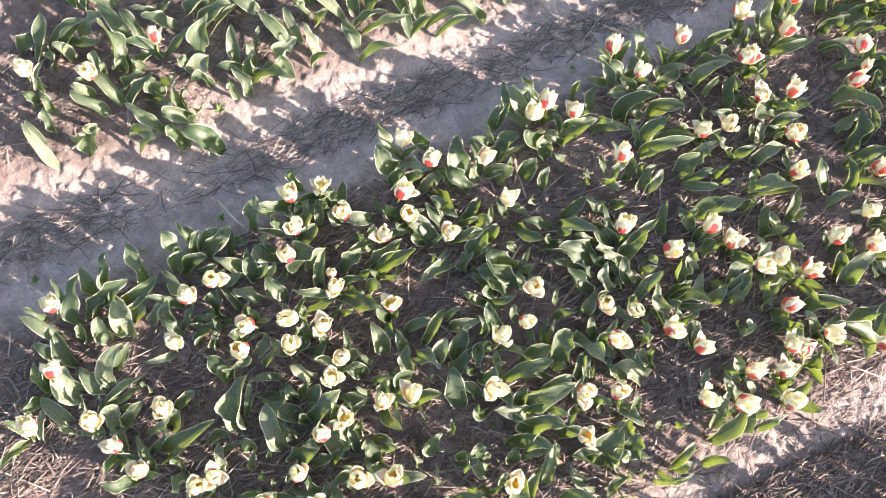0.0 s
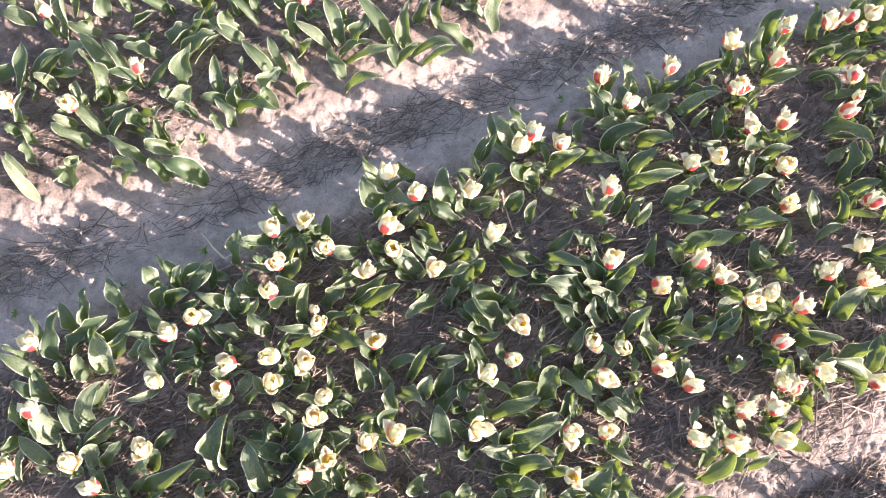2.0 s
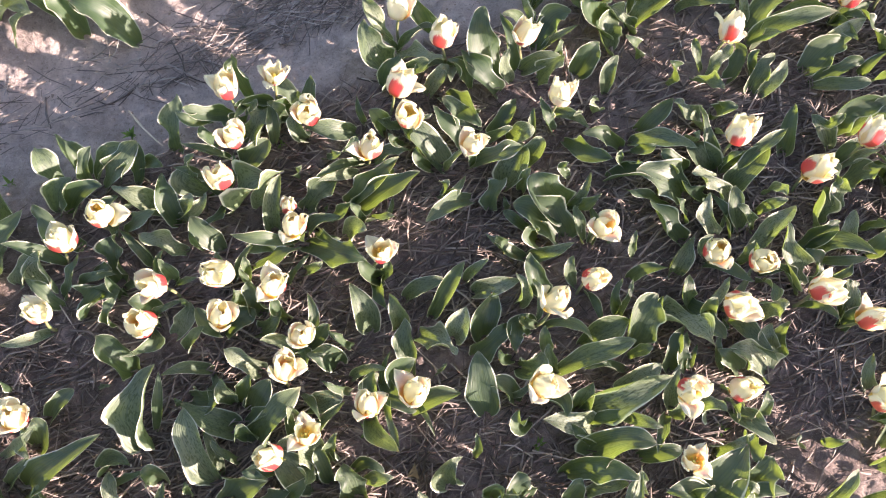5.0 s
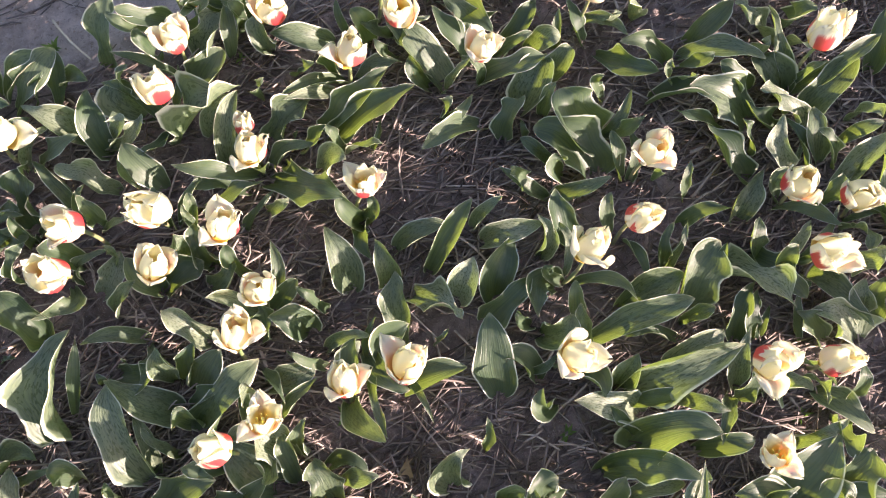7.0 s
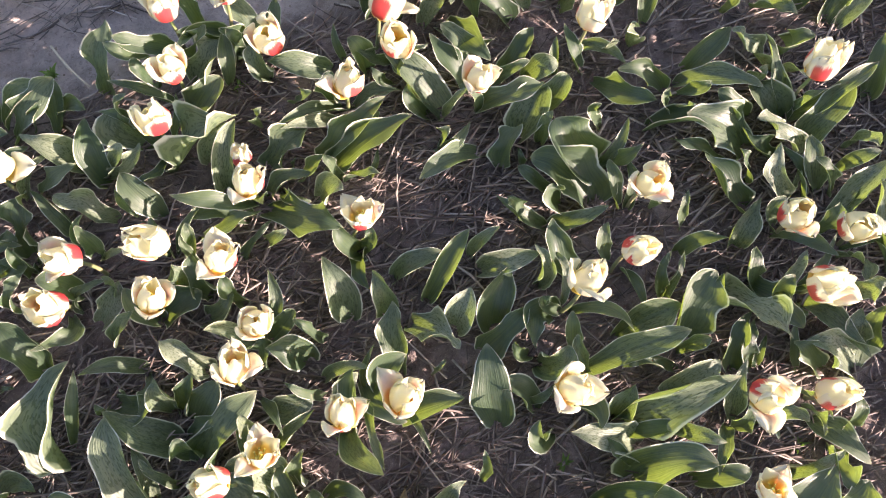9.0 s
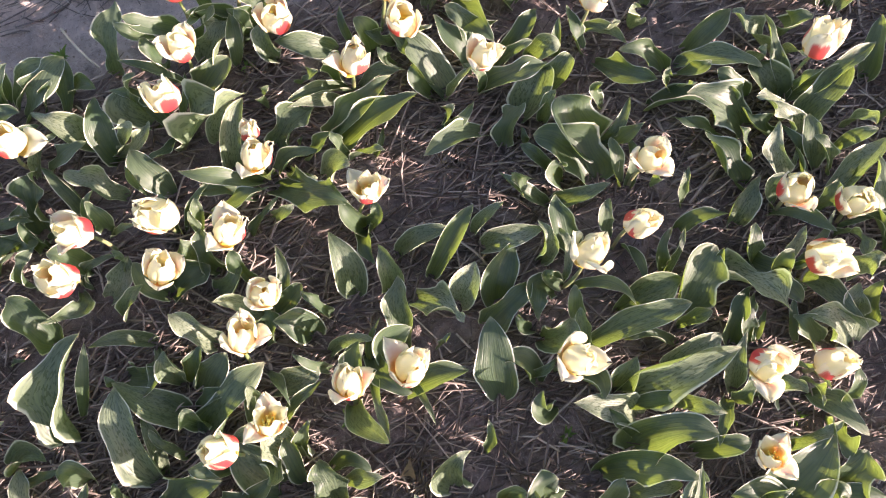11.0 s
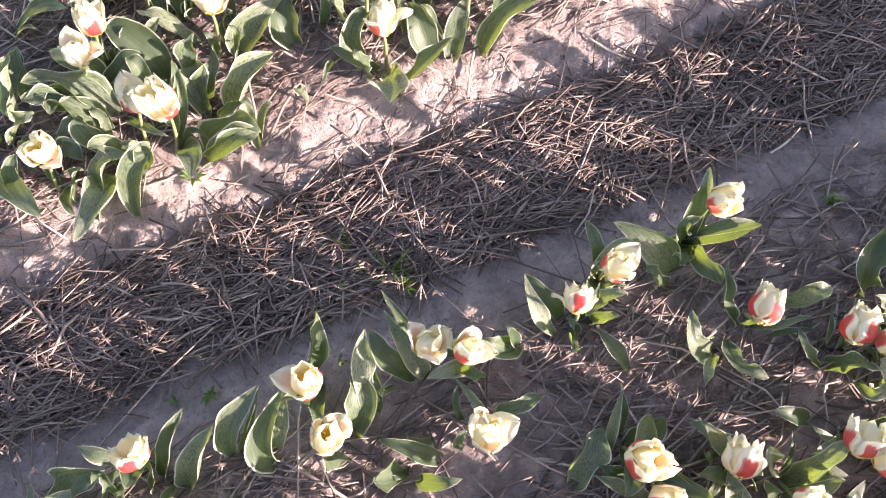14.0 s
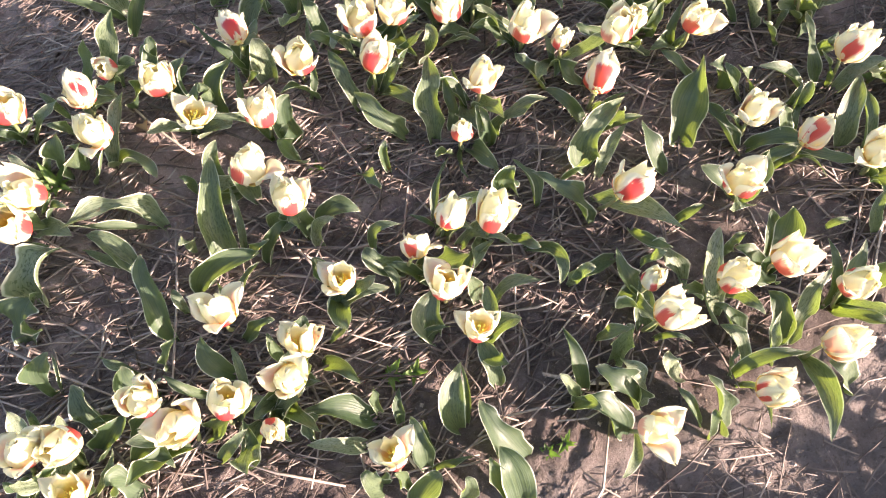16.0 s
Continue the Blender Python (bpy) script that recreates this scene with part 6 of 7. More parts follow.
tulip(-139, -1051, ("flared", -120, -1085, 117, -108, -1067, 168), (-205, -1112, -215, -1086, 56, -189, -1017, 67, 39), (-98, -1071, -86, -1035, 47, -98, -989, 52, 41), (-77, -1043, -80, -1002, 62, -78, -937, 76, 30), (-65, -1043, -64, -1016, 49, -66, -988, 55, 19), (-109, -1115, -121, -1097, 56, -129, -1074, 67, 34), (-215, -1096, -204, -1059, 49, -190, -1008, 55, 38))
tulip(85, -1061, ("flared", 84, -1080, 119, 87, -1060, 170), (84, -1072, 85, -1046, 54, 45, -998, 63, 15), (93, -1068, 126, -1038, 45, 170, -1024, 48, 23), (84, -1066, 110, -1061, 37, 149, -1068, 35, 12), (62, -1086, 51, -1084, 61, 65, -1065, 76, 15), (28, -1108, -13, -1094, 42, -55, -1082, 43, 24), (16, -1078, -3, -1082, 36, -19, -1073, 34, 13), (61, -1055, 48, -1033, 34, 53, -1008, 30, 13), (73, -1064, 87, -1077, 65, 109, -1086, 81, 15))
tulip(608, -1076, ("flared", 562, -1100, 113, 582, -1057, 140), (608, -1092, 567, -1081, 43, 548, -1063, 46, 17), (567, -1058, 525, -1048, 46, 495, -1044, 50, 24))
tulip(639, -1080, ("cup", 590, -1113, 106, 621, -1096, 149), (687, -1082, 678, -1088, 63, 694, -1075, 78, 19), (644, -1117, 676, -1108, 57, 712, -1159, 69, 24), (633, -1128, 666, -1113, 44, 702, -1139, 46, 23))
tulip(291, -1092, ("cup", 277, -1110, 114, 290, -1107, 168), (261, -1107, 262, -1067, 54, 281, -1014, 63, 17), (286, -1078, 287, -1040, 34, 285, -1002, 30, 10), (214, -1146, 230, -1106, 39, 253, -1070, 39, 45))
tulip(-394, -1093, ("open", -364, -1114, 101, -377, -1080, 125), (-386, -1117, -418, -1106, 50, -466, -1090, 57, 21), (-365, -1131, -347, -1095, 56, -327, -1043, 66, 28), (-347, -1140, -344, -1170, 65, -351, -1189, 81, 19), (-381, -1152, -362, -1122, 58, -366, -1108, 70, 23))
tulip(-263, -1100, None, (-267, -1102, -265, -1068, 54, -227, -1011, 63, 36), (-260, -1098, -238, -1066, 50, -228, -1013, 56, 14))
tulip(434, -1116, ("flared", 407, -1126, 107, 429, -1076, 112), (427, -1098, 394, -1103, 58, 384, -1095, 70, 17))
tulip(321, -1129, ("cup", 298, -1159, 107, 317, -1153, 158), (307, -1136, 272, -1128, 46, 246, -1114, 50, 23), (323, -1168, 281, -1147, 48, 240, -1129, 53, 24))
tulip(513, -1139, ("cup", 479, -1164, 111, 495, -1158, 163), (512, -1127, 516, -1097, 36, 524, -1056, 33, 10), (475, -1136, 456, -1124, 55, 448, -1101, 65, 26), (504, -1117, 480, -1108, 60, 472, -1091, 73, 32))
tulip(-450, -1145, ("flared", -409, -1176, 113, -393, -1174, 165), (-433, -1127, -421, -1131, 69, -428, -1121, 88, 19), (-419, -1146, -408, -1145, 63, -417, -1122, 78, 23), (-516, -1202, -517, -1180, 47, -524, -1138, 52, 23), (-487, -1198, -484, -1177, 49, -469, -1147, 55, 51), (-387, -1174, -387, -1183, 65, -375, -1163, 81, 23), (-411, -1167, -432, -1171, 38, -449, -1208, 36, 13), (-499, -1167, -478, -1145, 44, -433, -1122, 47, 57))
tulip(-26, -1147, None, (-21, -1127, -46, -1131, 58, -58, -1128, 71, 34), (-59, -1134, -43, -1132, 34, -26, -1132, 30, 12), (-4, -1134, 22, -1138, 53, 55, -1131, 62, 21), (-20, -1193, -11, -1186, 60, -14, -1172, 73, 15))
tulip(491, -1177, ("cup", 452, -1203, 108, 464, -1203, 162), (447, -1213, 433, -1175, 43, 422, -1126, 45, 49), (521, -1181, 544, -1181, 50, 576, -1176, 56, 15))
tulip(583, -1183, ("flared", 542, -1201, 104, 549, -1183, 155), (545, -1181, 544, -1232, 49, 581, -1260, 55, 21), (546, -1205, 552, -1203, 63, 562, -1197, 79, 26), (595, -1137, 559, -1123, 53, 544, -1112, 62, 19))
tulip(712, -1186, ("cup", 670, -1208, 103, 660, -1215, 157), (659, -1220, 635, -1194, 47, 629, -1163, 52, 38), (664, -1220, 670, -1214, 53, 700, -1196, 61, 17), (673, -1220, 697, -1217, 34, 728, -1222, 30, 12))
tulip(361, -1192, ("flared", 335, -1213, 103, 324, -1194, 154), (413, -1183, 394, -1159, 51, 403, -1131, 58, 17))
tulip(-201, -1203, None, (-236, -1185, -236, -1186, 45, -245, -1180, 49, 7), (-167, -1220, -128, -1202, 44, -95, -1176, 47, 41))
tulip(-133, -1215, None, (-133, -1215, -103, -1202, 44, -64, -1197, 47, 23))
tulip(-329, -1216, ("open", -293, -1229, 101, -288, -1220, 135), (-330, -1146, -307, -1114, 55, -283, -1064, 66, 41), (-377, -1297, -377, -1260, 38, -397, -1223, 37, 14), (-371, -1256, -363, -1252, 61, -367, -1236, 75, 16), (-322, -1229, -333, -1228, 37, -356, -1223, 35, 12), (-283, -1229, -258, -1224, 34, -240, -1208, 30, 13), (-310, -1300, -281, -1256, 48, -274, -1211, 53, 15), (-260, -1207, -256, -1185, 52, -255, -1145, 60, 19), (-368, -1193, -362, -1190, 61, -369, -1183, 74, 45))
tulip(371, -1226, ("cup", 349, -1245, 103, 358, -1247, 157), (347, -1247, 336, -1215, 35, 330, -1170, 32, 13), (336, -1229, 303, -1194, 46, 314, -1164, 49, 36), (415, -1196, 420, -1198, 39, 440, -1190, 38, 11), (329, -1224, 273, -1245, 51, 236, -1278, 59, 32), (336, -1267, 300, -1266, 34, 274, -1269, 30, 10))
tulip(245, -1238, None, (245, -1238, 241, -1240, 62, 257, -1252, 77, 17))
tulip(-562, -1242, None, (-562, -1242, -506, -1247, 52, -468, -1255, 60, 15))
tulip(567, -1271, ("cup", 541, -1285, 101, 563, -1284, 151), (529, -1283, 535, -1268, 58, 549, -1246, 70, 32), (527, -1267, 494, -1271, 58, 476, -1268, 70, 21), (592, -1283, 606, -1293, 55, 639, -1277, 65, 32))
tulip(466, -1274, None, (466, -1274, 452, -1256, 53, 441, -1226, 62, 26))
tulip(44, -1278, ("flared", 46, -1294, 115, 39, -1265, 162), (-31, -1256, -49, -1231, 50, -46, -1196, 57, 41), (20, -1283, 0, -1272, 56, -10, -1241, 66, 23), (65, -1292, 93, -1272, 47, 125, -1271, 51, 34), (77, -1295, 89, -1280, 40, 108, -1275, 39, 13), (123, -1260, 142, -1235, 46, 191, -1208, 49, 28))
tulip(-475, -1296, None, (-473, -1265, -486, -1250, 51, -494, -1212, 58, 21), (-474, -1256, -440, -1251, 54, -412, -1256, 64, 32), (-467, -1267, -472, -1275, 35, -493, -1257, 32, 13), (-482, -1345, -516, -1317, 61, -572, -1334, 76, 36), (-481, -1349, -517, -1353, 50, -582, -1341, 56, 15))
tulip(36, -1306, ("bud", 31, -1326, 115, 36, -1320, 159))
tulip(-351, -1312, None, (-375, -1300, -402, -1257, 51, -395, -1202, 59, 43), (-328, -1323, -307, -1275, 64, -264, -1223, 80, 49))
tulip(185, -1319, ("flared", 184, -1321, 116, 202, -1296, 161), (177, -1315, 156, -1291, 49, 128, -1277, 55, 26), (194, -1309, 172, -1303, 57, 179, -1284, 69, 23), (188, -1316, 220, -1317, 44, 244, -1356, 46, 26), (270, -1283, 240, -1262, 44, 282, -1246, 47, 23))
tulip(654, -1323, ("flared", 613, -1324, 102, 619, -1301, 152))
tulip(379, -1331, ("bud", 343, -1338, 100, 346, -1327, 144), (358, -1295, 372, -1255, 50, 346, -1229, 57, 30), (409, -1329, 441, -1310, 49, 495, -1298, 55, 41), (349, -1347, 310, -1336, 41, 275, -1338, 42, 26))
tulip(-197, -1338, ("open", -169, -1335, 106, -180, -1338, 140), (-243, -1335, -270, -1322, 50, -287, -1351, 57, 34), (-182, -1327, -152, -1298, 43, -137, -1252, 45, 23), (-113, -1307, -121, -1282, 54, -126, -1259, 63, 34))
tulip(660, -1349, ("flared", 611, -1365, 101, 598, -1361, 155))
tulip(100, -1355, ("flared", 94, -1356, 103, 81, -1340, 154), (97, -1381, 69, -1400, 55, 46, -1419, 65, 26), (93, -1385, 119, -1386, 45, 154, -1404, 49, 19))
tulip(608, -1357, ("flared", 548, -1358, 110, 526, -1339, 157), (548, -1356, 514, -1343, 49, 490, -1351, 55, 15), (578, -1359, 548, -1352, 58, 532, -1343, 71, 26), (600, -1309, 580, -1307, 43, 589, -1295, 45, 9), (604, -1334, 624, -1352, 34, 641, -1381, 30, 13), (610, -1394, 571, -1406, 64, 555, -1396, 80, 15), (611, -1372, 609, -1361, 40, 632, -1332, 39, 11))
tulip(52, -1372, ("cup", 55, -1407, 104, 61, -1413, 157), (8, -1351, -2, -1344, 63, 5, -1323, 79, 15), (49, -1359, 23, -1341, 49, 33, -1310, 56, 36), (20, -1426, 33, -1424, 60, 24, -1402, 73, 26), (46, -1398, 82, -1413, 50, 109, -1426, 57, 19), (57, -1365, 79, -1368, 58, 100, -1358, 71, 17))
tulip(-38, -1372, ("flared", -32, -1415, 104, -12, -1411, 155), (-18, -1357, -39, -1355, 60, -58, -1343, 74, 23), (-37, -1398, -12, -1399, 55, 13, -1381, 65, 15))
tulip(371, -1374, ("bud", 339, -1435, 120, 332, -1439, 164), (348, -1359, 383, -1341, 56, 436, -1326, 67, 49), (386, -1383, 388, -1390, 60, 401, -1364, 73, 19))
tulip(445, -1396, ("flared", 424, -1433, 107, 435, -1433, 160), (403, -1409, 355, -1430, 51, 316, -1419, 59, 19), (427, -1404, 424, -1391, 46, 444, -1340, 50, 17), (433, -1409, 437, -1412, 43, 459, -1388, 45, 13), (466, -1468, 426, -1458, 46, 402, -1434, 50, 20))
tulip(337, -1396, ("cup", 313, -1449, 107, 309, -1449, 162), (327, -1409, 291, -1408, 52, 267, -1395, 60, 26))
tulip(179, -1401, ("cup", 170, -1440, 102, 180, -1439, 156), (172, -1404, 164, -1397, 55, 154, -1359, 65, 16), (130, -1413, 141, -1419, 41, 156, -1413, 42, 8))
tulip(-76, -1405, ("flared", -70, -1446, 111, -73, -1432, 164), (-91, -1424, -108, -1428, 60, -136, -1422, 73, 15), (-128, -1415, -135, -1425, 59, -158, -1425, 71, 26))
tulip(240, -1427, ("bud", 226, -1461, 100, 234, -1456, 144), (224, -1483, 189, -1468, 46, 168, -1444, 50, 33), (240, -1437, 224, -1425, 34, 219, -1389, 30, 14))
tulip(-285, -1435, ("flared", -258, -1455, 103, -282, -1406, 107), (-268, -1396, -252, -1358, 49, -225, -1318, 55, 43), (-267, -1458, -257, -1427, 47, -248, -1380, 51, 30), (-266, -1451, -290, -1450, 56, -348, -1395, 67, 19), (-271, -1472, -246, -1489, 60, -231, -1490, 73, 15))
tulip(-177, -1459, ("flared", -160, -1503, 109, -159, -1501, 164), (-149, -1394, -158, -1375, 55, -173, -1354, 65, 26), (-233, -1462, -237, -1448, 53, -249, -1425, 62, 35), (-152, -1493, -172, -1508, 59, -195, -1525, 71, 22), (-167, -1497, -155, -1477, 34, -169, -1429, 30, 10), (-156, -1415, -166, -1405, 35, -172, -1368, 32, 10))
tulip(-488, -1460, ("bud", -439, -1510, 114, -438, -1529, 154), (-469, -1377, -446, -1341, 47, -429, -1296, 51, 23), (-471, -1477, -468, -1457, 34, -481, -1421, 30, 8))
tulip(691, -1470, ("cup", 647, -1485, 104, 679, -1459, 144), (666, -1479, 638, -1441, 56, 635, -1376, 66, 21), (682, -1472, 655, -1477, 64, 637, -1457, 80, 17), (676, -1415, 662, -1435, 61, 671, -1420, 75, 22), (691, -1483, 717, -1462, 40, 762, -1448, 40, 22), (730, -1475, 726, -1486, 63, 741, -1470, 78, 19), (645, -1483, 593, -1475, 50, 551, -1471, 57, 26))
tulip(-60, -1480, ("cup", -57, -1503, 102, -39, -1482, 150), (-80, -1520, -102, -1487, 47, -130, -1439, 52, 26), (-53, -1489, -30, -1480, 55, -19, -1464, 66, 17), (-19, -1437, -4, -1434, 60, 19, -1418, 73, 22), (-59, -1485, -18, -1514, 49, 25, -1549, 55, 28))
tulip(-395, -1490, ("cup", -357, -1544, 117, -353, -1542, 172), (-446, -1514, -422, -1516, 56, -402, -1505, 67, 32), (-364, -1499, -365, -1485, 54, -354, -1460, 63, 33))
tulip(97, -1511, ("flared", 104, -1545, 117, 115, -1527, 167), (89, -1520, 76, -1498, 35, 65, -1458, 31, 11))
tulip(286, -1513, ("cup", 275, -1543, 109, 291, -1490, 113), (286, -1468, 252, -1477, 44, 235, -1446, 47, 32), (281, -1544, 244, -1524, 45, 214, -1504, 48, 22), (298, -1560, 318, -1562, 49, 355, -1556, 56, 17), (292, -1524, 311, -1520, 34, 349, -1499, 30, 10))
tulip(-514, -1523, ("flared", -462, -1570, 115, -491, -1524, 125), (-549, -1530, -558, -1526, 41, -582, -1509, 42, 12), (-535, -1562, -536, -1568, 47, -555, -1570, 52, 14), (-523, -1487, -478, -1508, 45, -457, -1521, 48, 22))
tulip(-344, -1552, ("open", -306, -1595, 113, -296, -1587, 146), (-321, -1509, -311, -1526, 67, -316, -1516, 85, 19), (-301, -1534, -304, -1510, 49, -283, -1452, 54, 39))
tulip(-623, -1562, ("cup", -580, -1585, 105, -561, -1575, 156), (-599, -1580, -571, -1558, 46, -548, -1525, 50, 22), (-613, -1578, -618, -1582, 44, -637, -1577, 46, 14))
tulip(-227, -1562, ("flared", -206, -1601, 118, -203, -1581, 168), (-277, -1534, -269, -1510, 34, -285, -1452, 30, 12), (-220, -1570, -255, -1562, 58, -315, -1573, 71, 19), (-215, -1574, -198, -1575, 38, -193, -1559, 36, 11), (-186, -1574, -199, -1549, 51, -186, -1524, 59, 39), (-173, -1609, -183, -1615, 62, -192, -1606, 77, 35))
tulip(532, -1564, ("flared", 497, -1587, 102, 509, -1576, 154), (502, -1474, 492, -1475, 61, 463, -1478, 75, 30), (536, -1499, 504, -1493, 57, 495, -1468, 68, 22), (555, -1489, 529, -1492, 59, 510, -1478, 72, 22), (523, -1594, 482, -1568, 50, 453, -1528, 56, 28), (529, -1554, 497, -1560, 58, 475, -1557, 69, 17), (530, -1588, 561, -1585, 46, 604, -1596, 50, 24), (544, -1613, 568, -1608, 42, 626, -1590, 44, 20))
tulip(84, -1582, ("bud", 78, -1623, 119, 77, -1618, 164), (-5, -1564, -41, -1558, 51, -84, -1514, 58, 37), (40, -1574, 32, -1536, 64, 28, -1468, 79, 39), (67, -1560, 65, -1528, 48, 46, -1477, 54, 19), (121, -1580, 115, -1570, 55, 101, -1543, 65, 26), (127, -1570, 151, -1551, 51, 208, -1528, 58, 28), (91, -1580, 110, -1615, 42, 133, -1638, 43, 28), (67, -1594, 51, -1620, 64, 42, -1635, 80, 17), (41, -1636, 51, -1633, 39, 58, -1618, 38, 8), (83, -1576, 77, -1622, 37, 90, -1648, 35, 9))
tulip(-488, -1592, ("flared", -442, -1621, 102, -442, -1614, 157), (-466, -1619, -451, -1568, 51, -445, -1521, 58, 28), (-469, -1613, -416, -1624, 50, -378, -1657, 57, 33), (-509, -1619, -496, -1624, 61, -487, -1612, 76, 32), (-495, -1643, -462, -1637, 57, -457, -1618, 69, 20), (-534, -1628, -529, -1617, 55, -533, -1590, 65, 37))
tulip(417, -1601, None, (431, -1574, 432, -1538, 67, 452, -1470, 84, 48), (404, -1629, 374, -1606, 47, 359, -1564, 52, 32))
tulip(605, -1604, ("cup", 570, -1624, 103, 611, -1589, 113), (610, -1530, 609, -1523, 57, 618, -1505, 68, 22), (609, -1514, 604, -1514, 44, 621, -1491, 47, 11), (614, -1564, 606, -1544, 34, 622, -1514, 30, 12), (602, -1574, 575, -1564, 60, 560, -1548, 74, 26), (601, -1588, 619, -1614, 44, 679, -1625, 46, 26), (569, -1623, 602, -1616, 42, 628, -1652, 44, 19))
tulip(718, -1624, ("cup", 655, -1655, 119, 650, -1657, 174), (683, -1586, 676, -1551, 54, 705, -1487, 63, 35), (723, -1582, 709, -1557, 51, 705, -1488, 59, 26))
tulip(-56, -1625, None, (-32, -1625, -37, -1625, 64, -34, -1609, 80, 16), (-80, -1625, -61, -1652, 49, -42, -1674, 54, 20))
tulip(-253, -1652, ("flared", -219, -1688, 117, -208, -1664, 166), (-290, -1647, -294, -1635, 58, -288, -1606, 70, 26), (-237, -1674, -248, -1663, 54, -265, -1645, 63, 26), (-331, -1664, -332, -1657, 40, -348, -1652, 40, 14))
tulip(506, -1671, ("flared", 458, -1700, 117, 456, -1692, 172))
tulip(292, -1684, ("cup", 293, -1711, 115, 333, -1676, 128), (277, -1619, 271, -1589, 58, 327, -1532, 71, 41), (293, -1638, 305, -1602, 41, 336, -1563, 42, 20), (279, -1713, 246, -1690, 58, 187, -1657, 70, 35), (240, -1638, 257, -1644, 60, 268, -1639, 73, 26), (282, -1670, 328, -1706, 66, 390, -1747, 84, 33), (340, -1717, 347, -1752, 49, 382, -1765, 55, 19))
tulip(197, -1685, None, (197, -1685, 185, -1659, 47, 157, -1629, 52, 26))
tulip(-574, -1688, ("flared", -512, -1711, 120, -513, -1721, 173), (-571, -1628, -557, -1621, 34, -554, -1601, 30, 14), (-576, -1641, -588, -1632, 34, -619, -1610, 30, 14), (-585, -1660, -542, -1685, 41, -548, -1714, 42, 24), (-553, -1716, -524, -1708, 55, -497, -1709, 65, 19), (-541, -1716, -544, -1729, 61, -563, -1731, 75, 26), (-527, -1716, -485, -1717, 55, -464, -1713, 65, 16))
tulip(-179, -1703, ("flared", -158, -1732, 118, -158, -1709, 167), (-212, -1776, -196, -1752, 54, -177, -1729, 64, 24), (-213, -1722, -184, -1726, 56, -157, -1732, 66, 32), (-149, -1729, -155, -1728, 67, -171, -1725, 85, 33), (-144, -1722, -113, -1701, 41, -76, -1705, 42, 32), (-149, -1729, -167, -1723, 57, -184, -1729, 69, 24), (-134, -1749, -128, -1737, 62, -103, -1730, 77, 22))
tulip(410, -1708, None, (410, -1708, 421, -1706, 41, 440, -1696, 42, 14))
tulip(677, -1726, None, (639, -1721, 637, -1722, 40, 658, -1719, 40, 10), (715, -1732, 695, -1707, 49, 716, -1677, 55, 17))
tulip(42, -1727, ("cup", 54, -1752, 109, 68, -1725, 154), (37, -1716, 41, -1667, 40, 58, -1624, 41, 11), (39, -1716, 22, -1717, 34, -1, -1707, 30, 8), (54, -1738, 70, -1735, 56, 91, -1743, 67, 20), (71, -1753, 106, -1738, 47, 149, -1764, 52, 22))
tulip(-587, -1734, ("cup", -525, -1762, 120, -516, -1761, 173), (-581, -1729, -527, -1734, 48, -492, -1748, 53, 32), (-587, -1791, -550, -1773, 45, -521, -1764, 49, 19))
tulip(115, -1736, ("cup", 115, -1751, 107, 122, -1729, 156), (144, -1731, 139, -1686, 43, 128, -1637, 45, 11), (154, -1663, 144, -1664, 65, 156, -1652, 81, 35), (140, -1740, 163, -1754, 51, 189, -1767, 58, 22), (174, -1751, 215, -1775, 51, 215, -1818, 58, 24))
tulip(-377, -1754, None, (-371, -1720, -412, -1706, 69, -484, -1747, 88, 33), (-375, -1718, -433, -1733, 50, -498, -1734, 56, 13), (-406, -1788, -431, -1760, 47, -469, -1747, 52, 30), (-411, -1788, -443, -1776, 34, -482, -1763, 30, 13), (-323, -1756, -313, -1760, 68, -318, -1774, 87, 20))
tulip(-256, -1768, None, (-269, -1768, -281, -1721, 64, -288, -1642, 81, 50), (-248, -1770, -249, -1724, 48, -269, -1668, 54, 11), (-251, -1765, -222, -1771, 54, -201, -1757, 64, 19))
tulip(1, -1790, ("open", 10, -1796, 100, 13, -1761, 107), (-2, -1785, -43, -1786, 47, -61, -1765, 51, 30), (-52, -1758, -48, -1740, 55, -12, -1736, 65, 17), (-15, -1828, -19, -1806, 34, -37, -1793, 30, 13))
tulip(541, -1791, ("cup", 504, -1805, 110, 528, -1805, 160), (523, -1794, 502, -1777, 51, 474, -1767, 58, 26), (527, -1803, 517, -1795, 61, 527, -1781, 75, 26))
tulip(239, -1809, None, (239, -1809, 248, -1805, 65, 263, -1804, 82, 19))
tulip(-100, -1825, ("open", -85, -1835, 104, -86, -1826, 139), (-104, -1848, -84, -1832, 44, -30, -1825, 47, 30), (-123, -1802, -121, -1801, 67, -128, -1794, 85, 17))
tulip(342, -1826, ("bud", 323, -1841, 116, 330, -1824, 158), (359, -1828, 317, -1819, 49, 304, -1770, 55, 41), (308, -1840, 327, -1853, 53, 341, -1880, 62, 35), (315, -1762, 270, -1796, 47, 236, -1811, 52, 24), (351, -1780, 348, -1784, 67, 364, -1781, 85, 19), (388, -1837, 400, -1824, 34, 434, -1819, 31, 12))
tulip(456, -1826, ("cup", 428, -1831, 108, 446, -1828, 161), (413, -1811, 379, -1775, 44, 351, -1764, 47, 26), (454, -1864, 427, -1822, 62, 447, -1748, 77, 37), (480, -1767, 476, -1755, 41, 500, -1741, 41, 14), (465, -1823, 475, -1837, 54, 500, -1865, 63, 19))
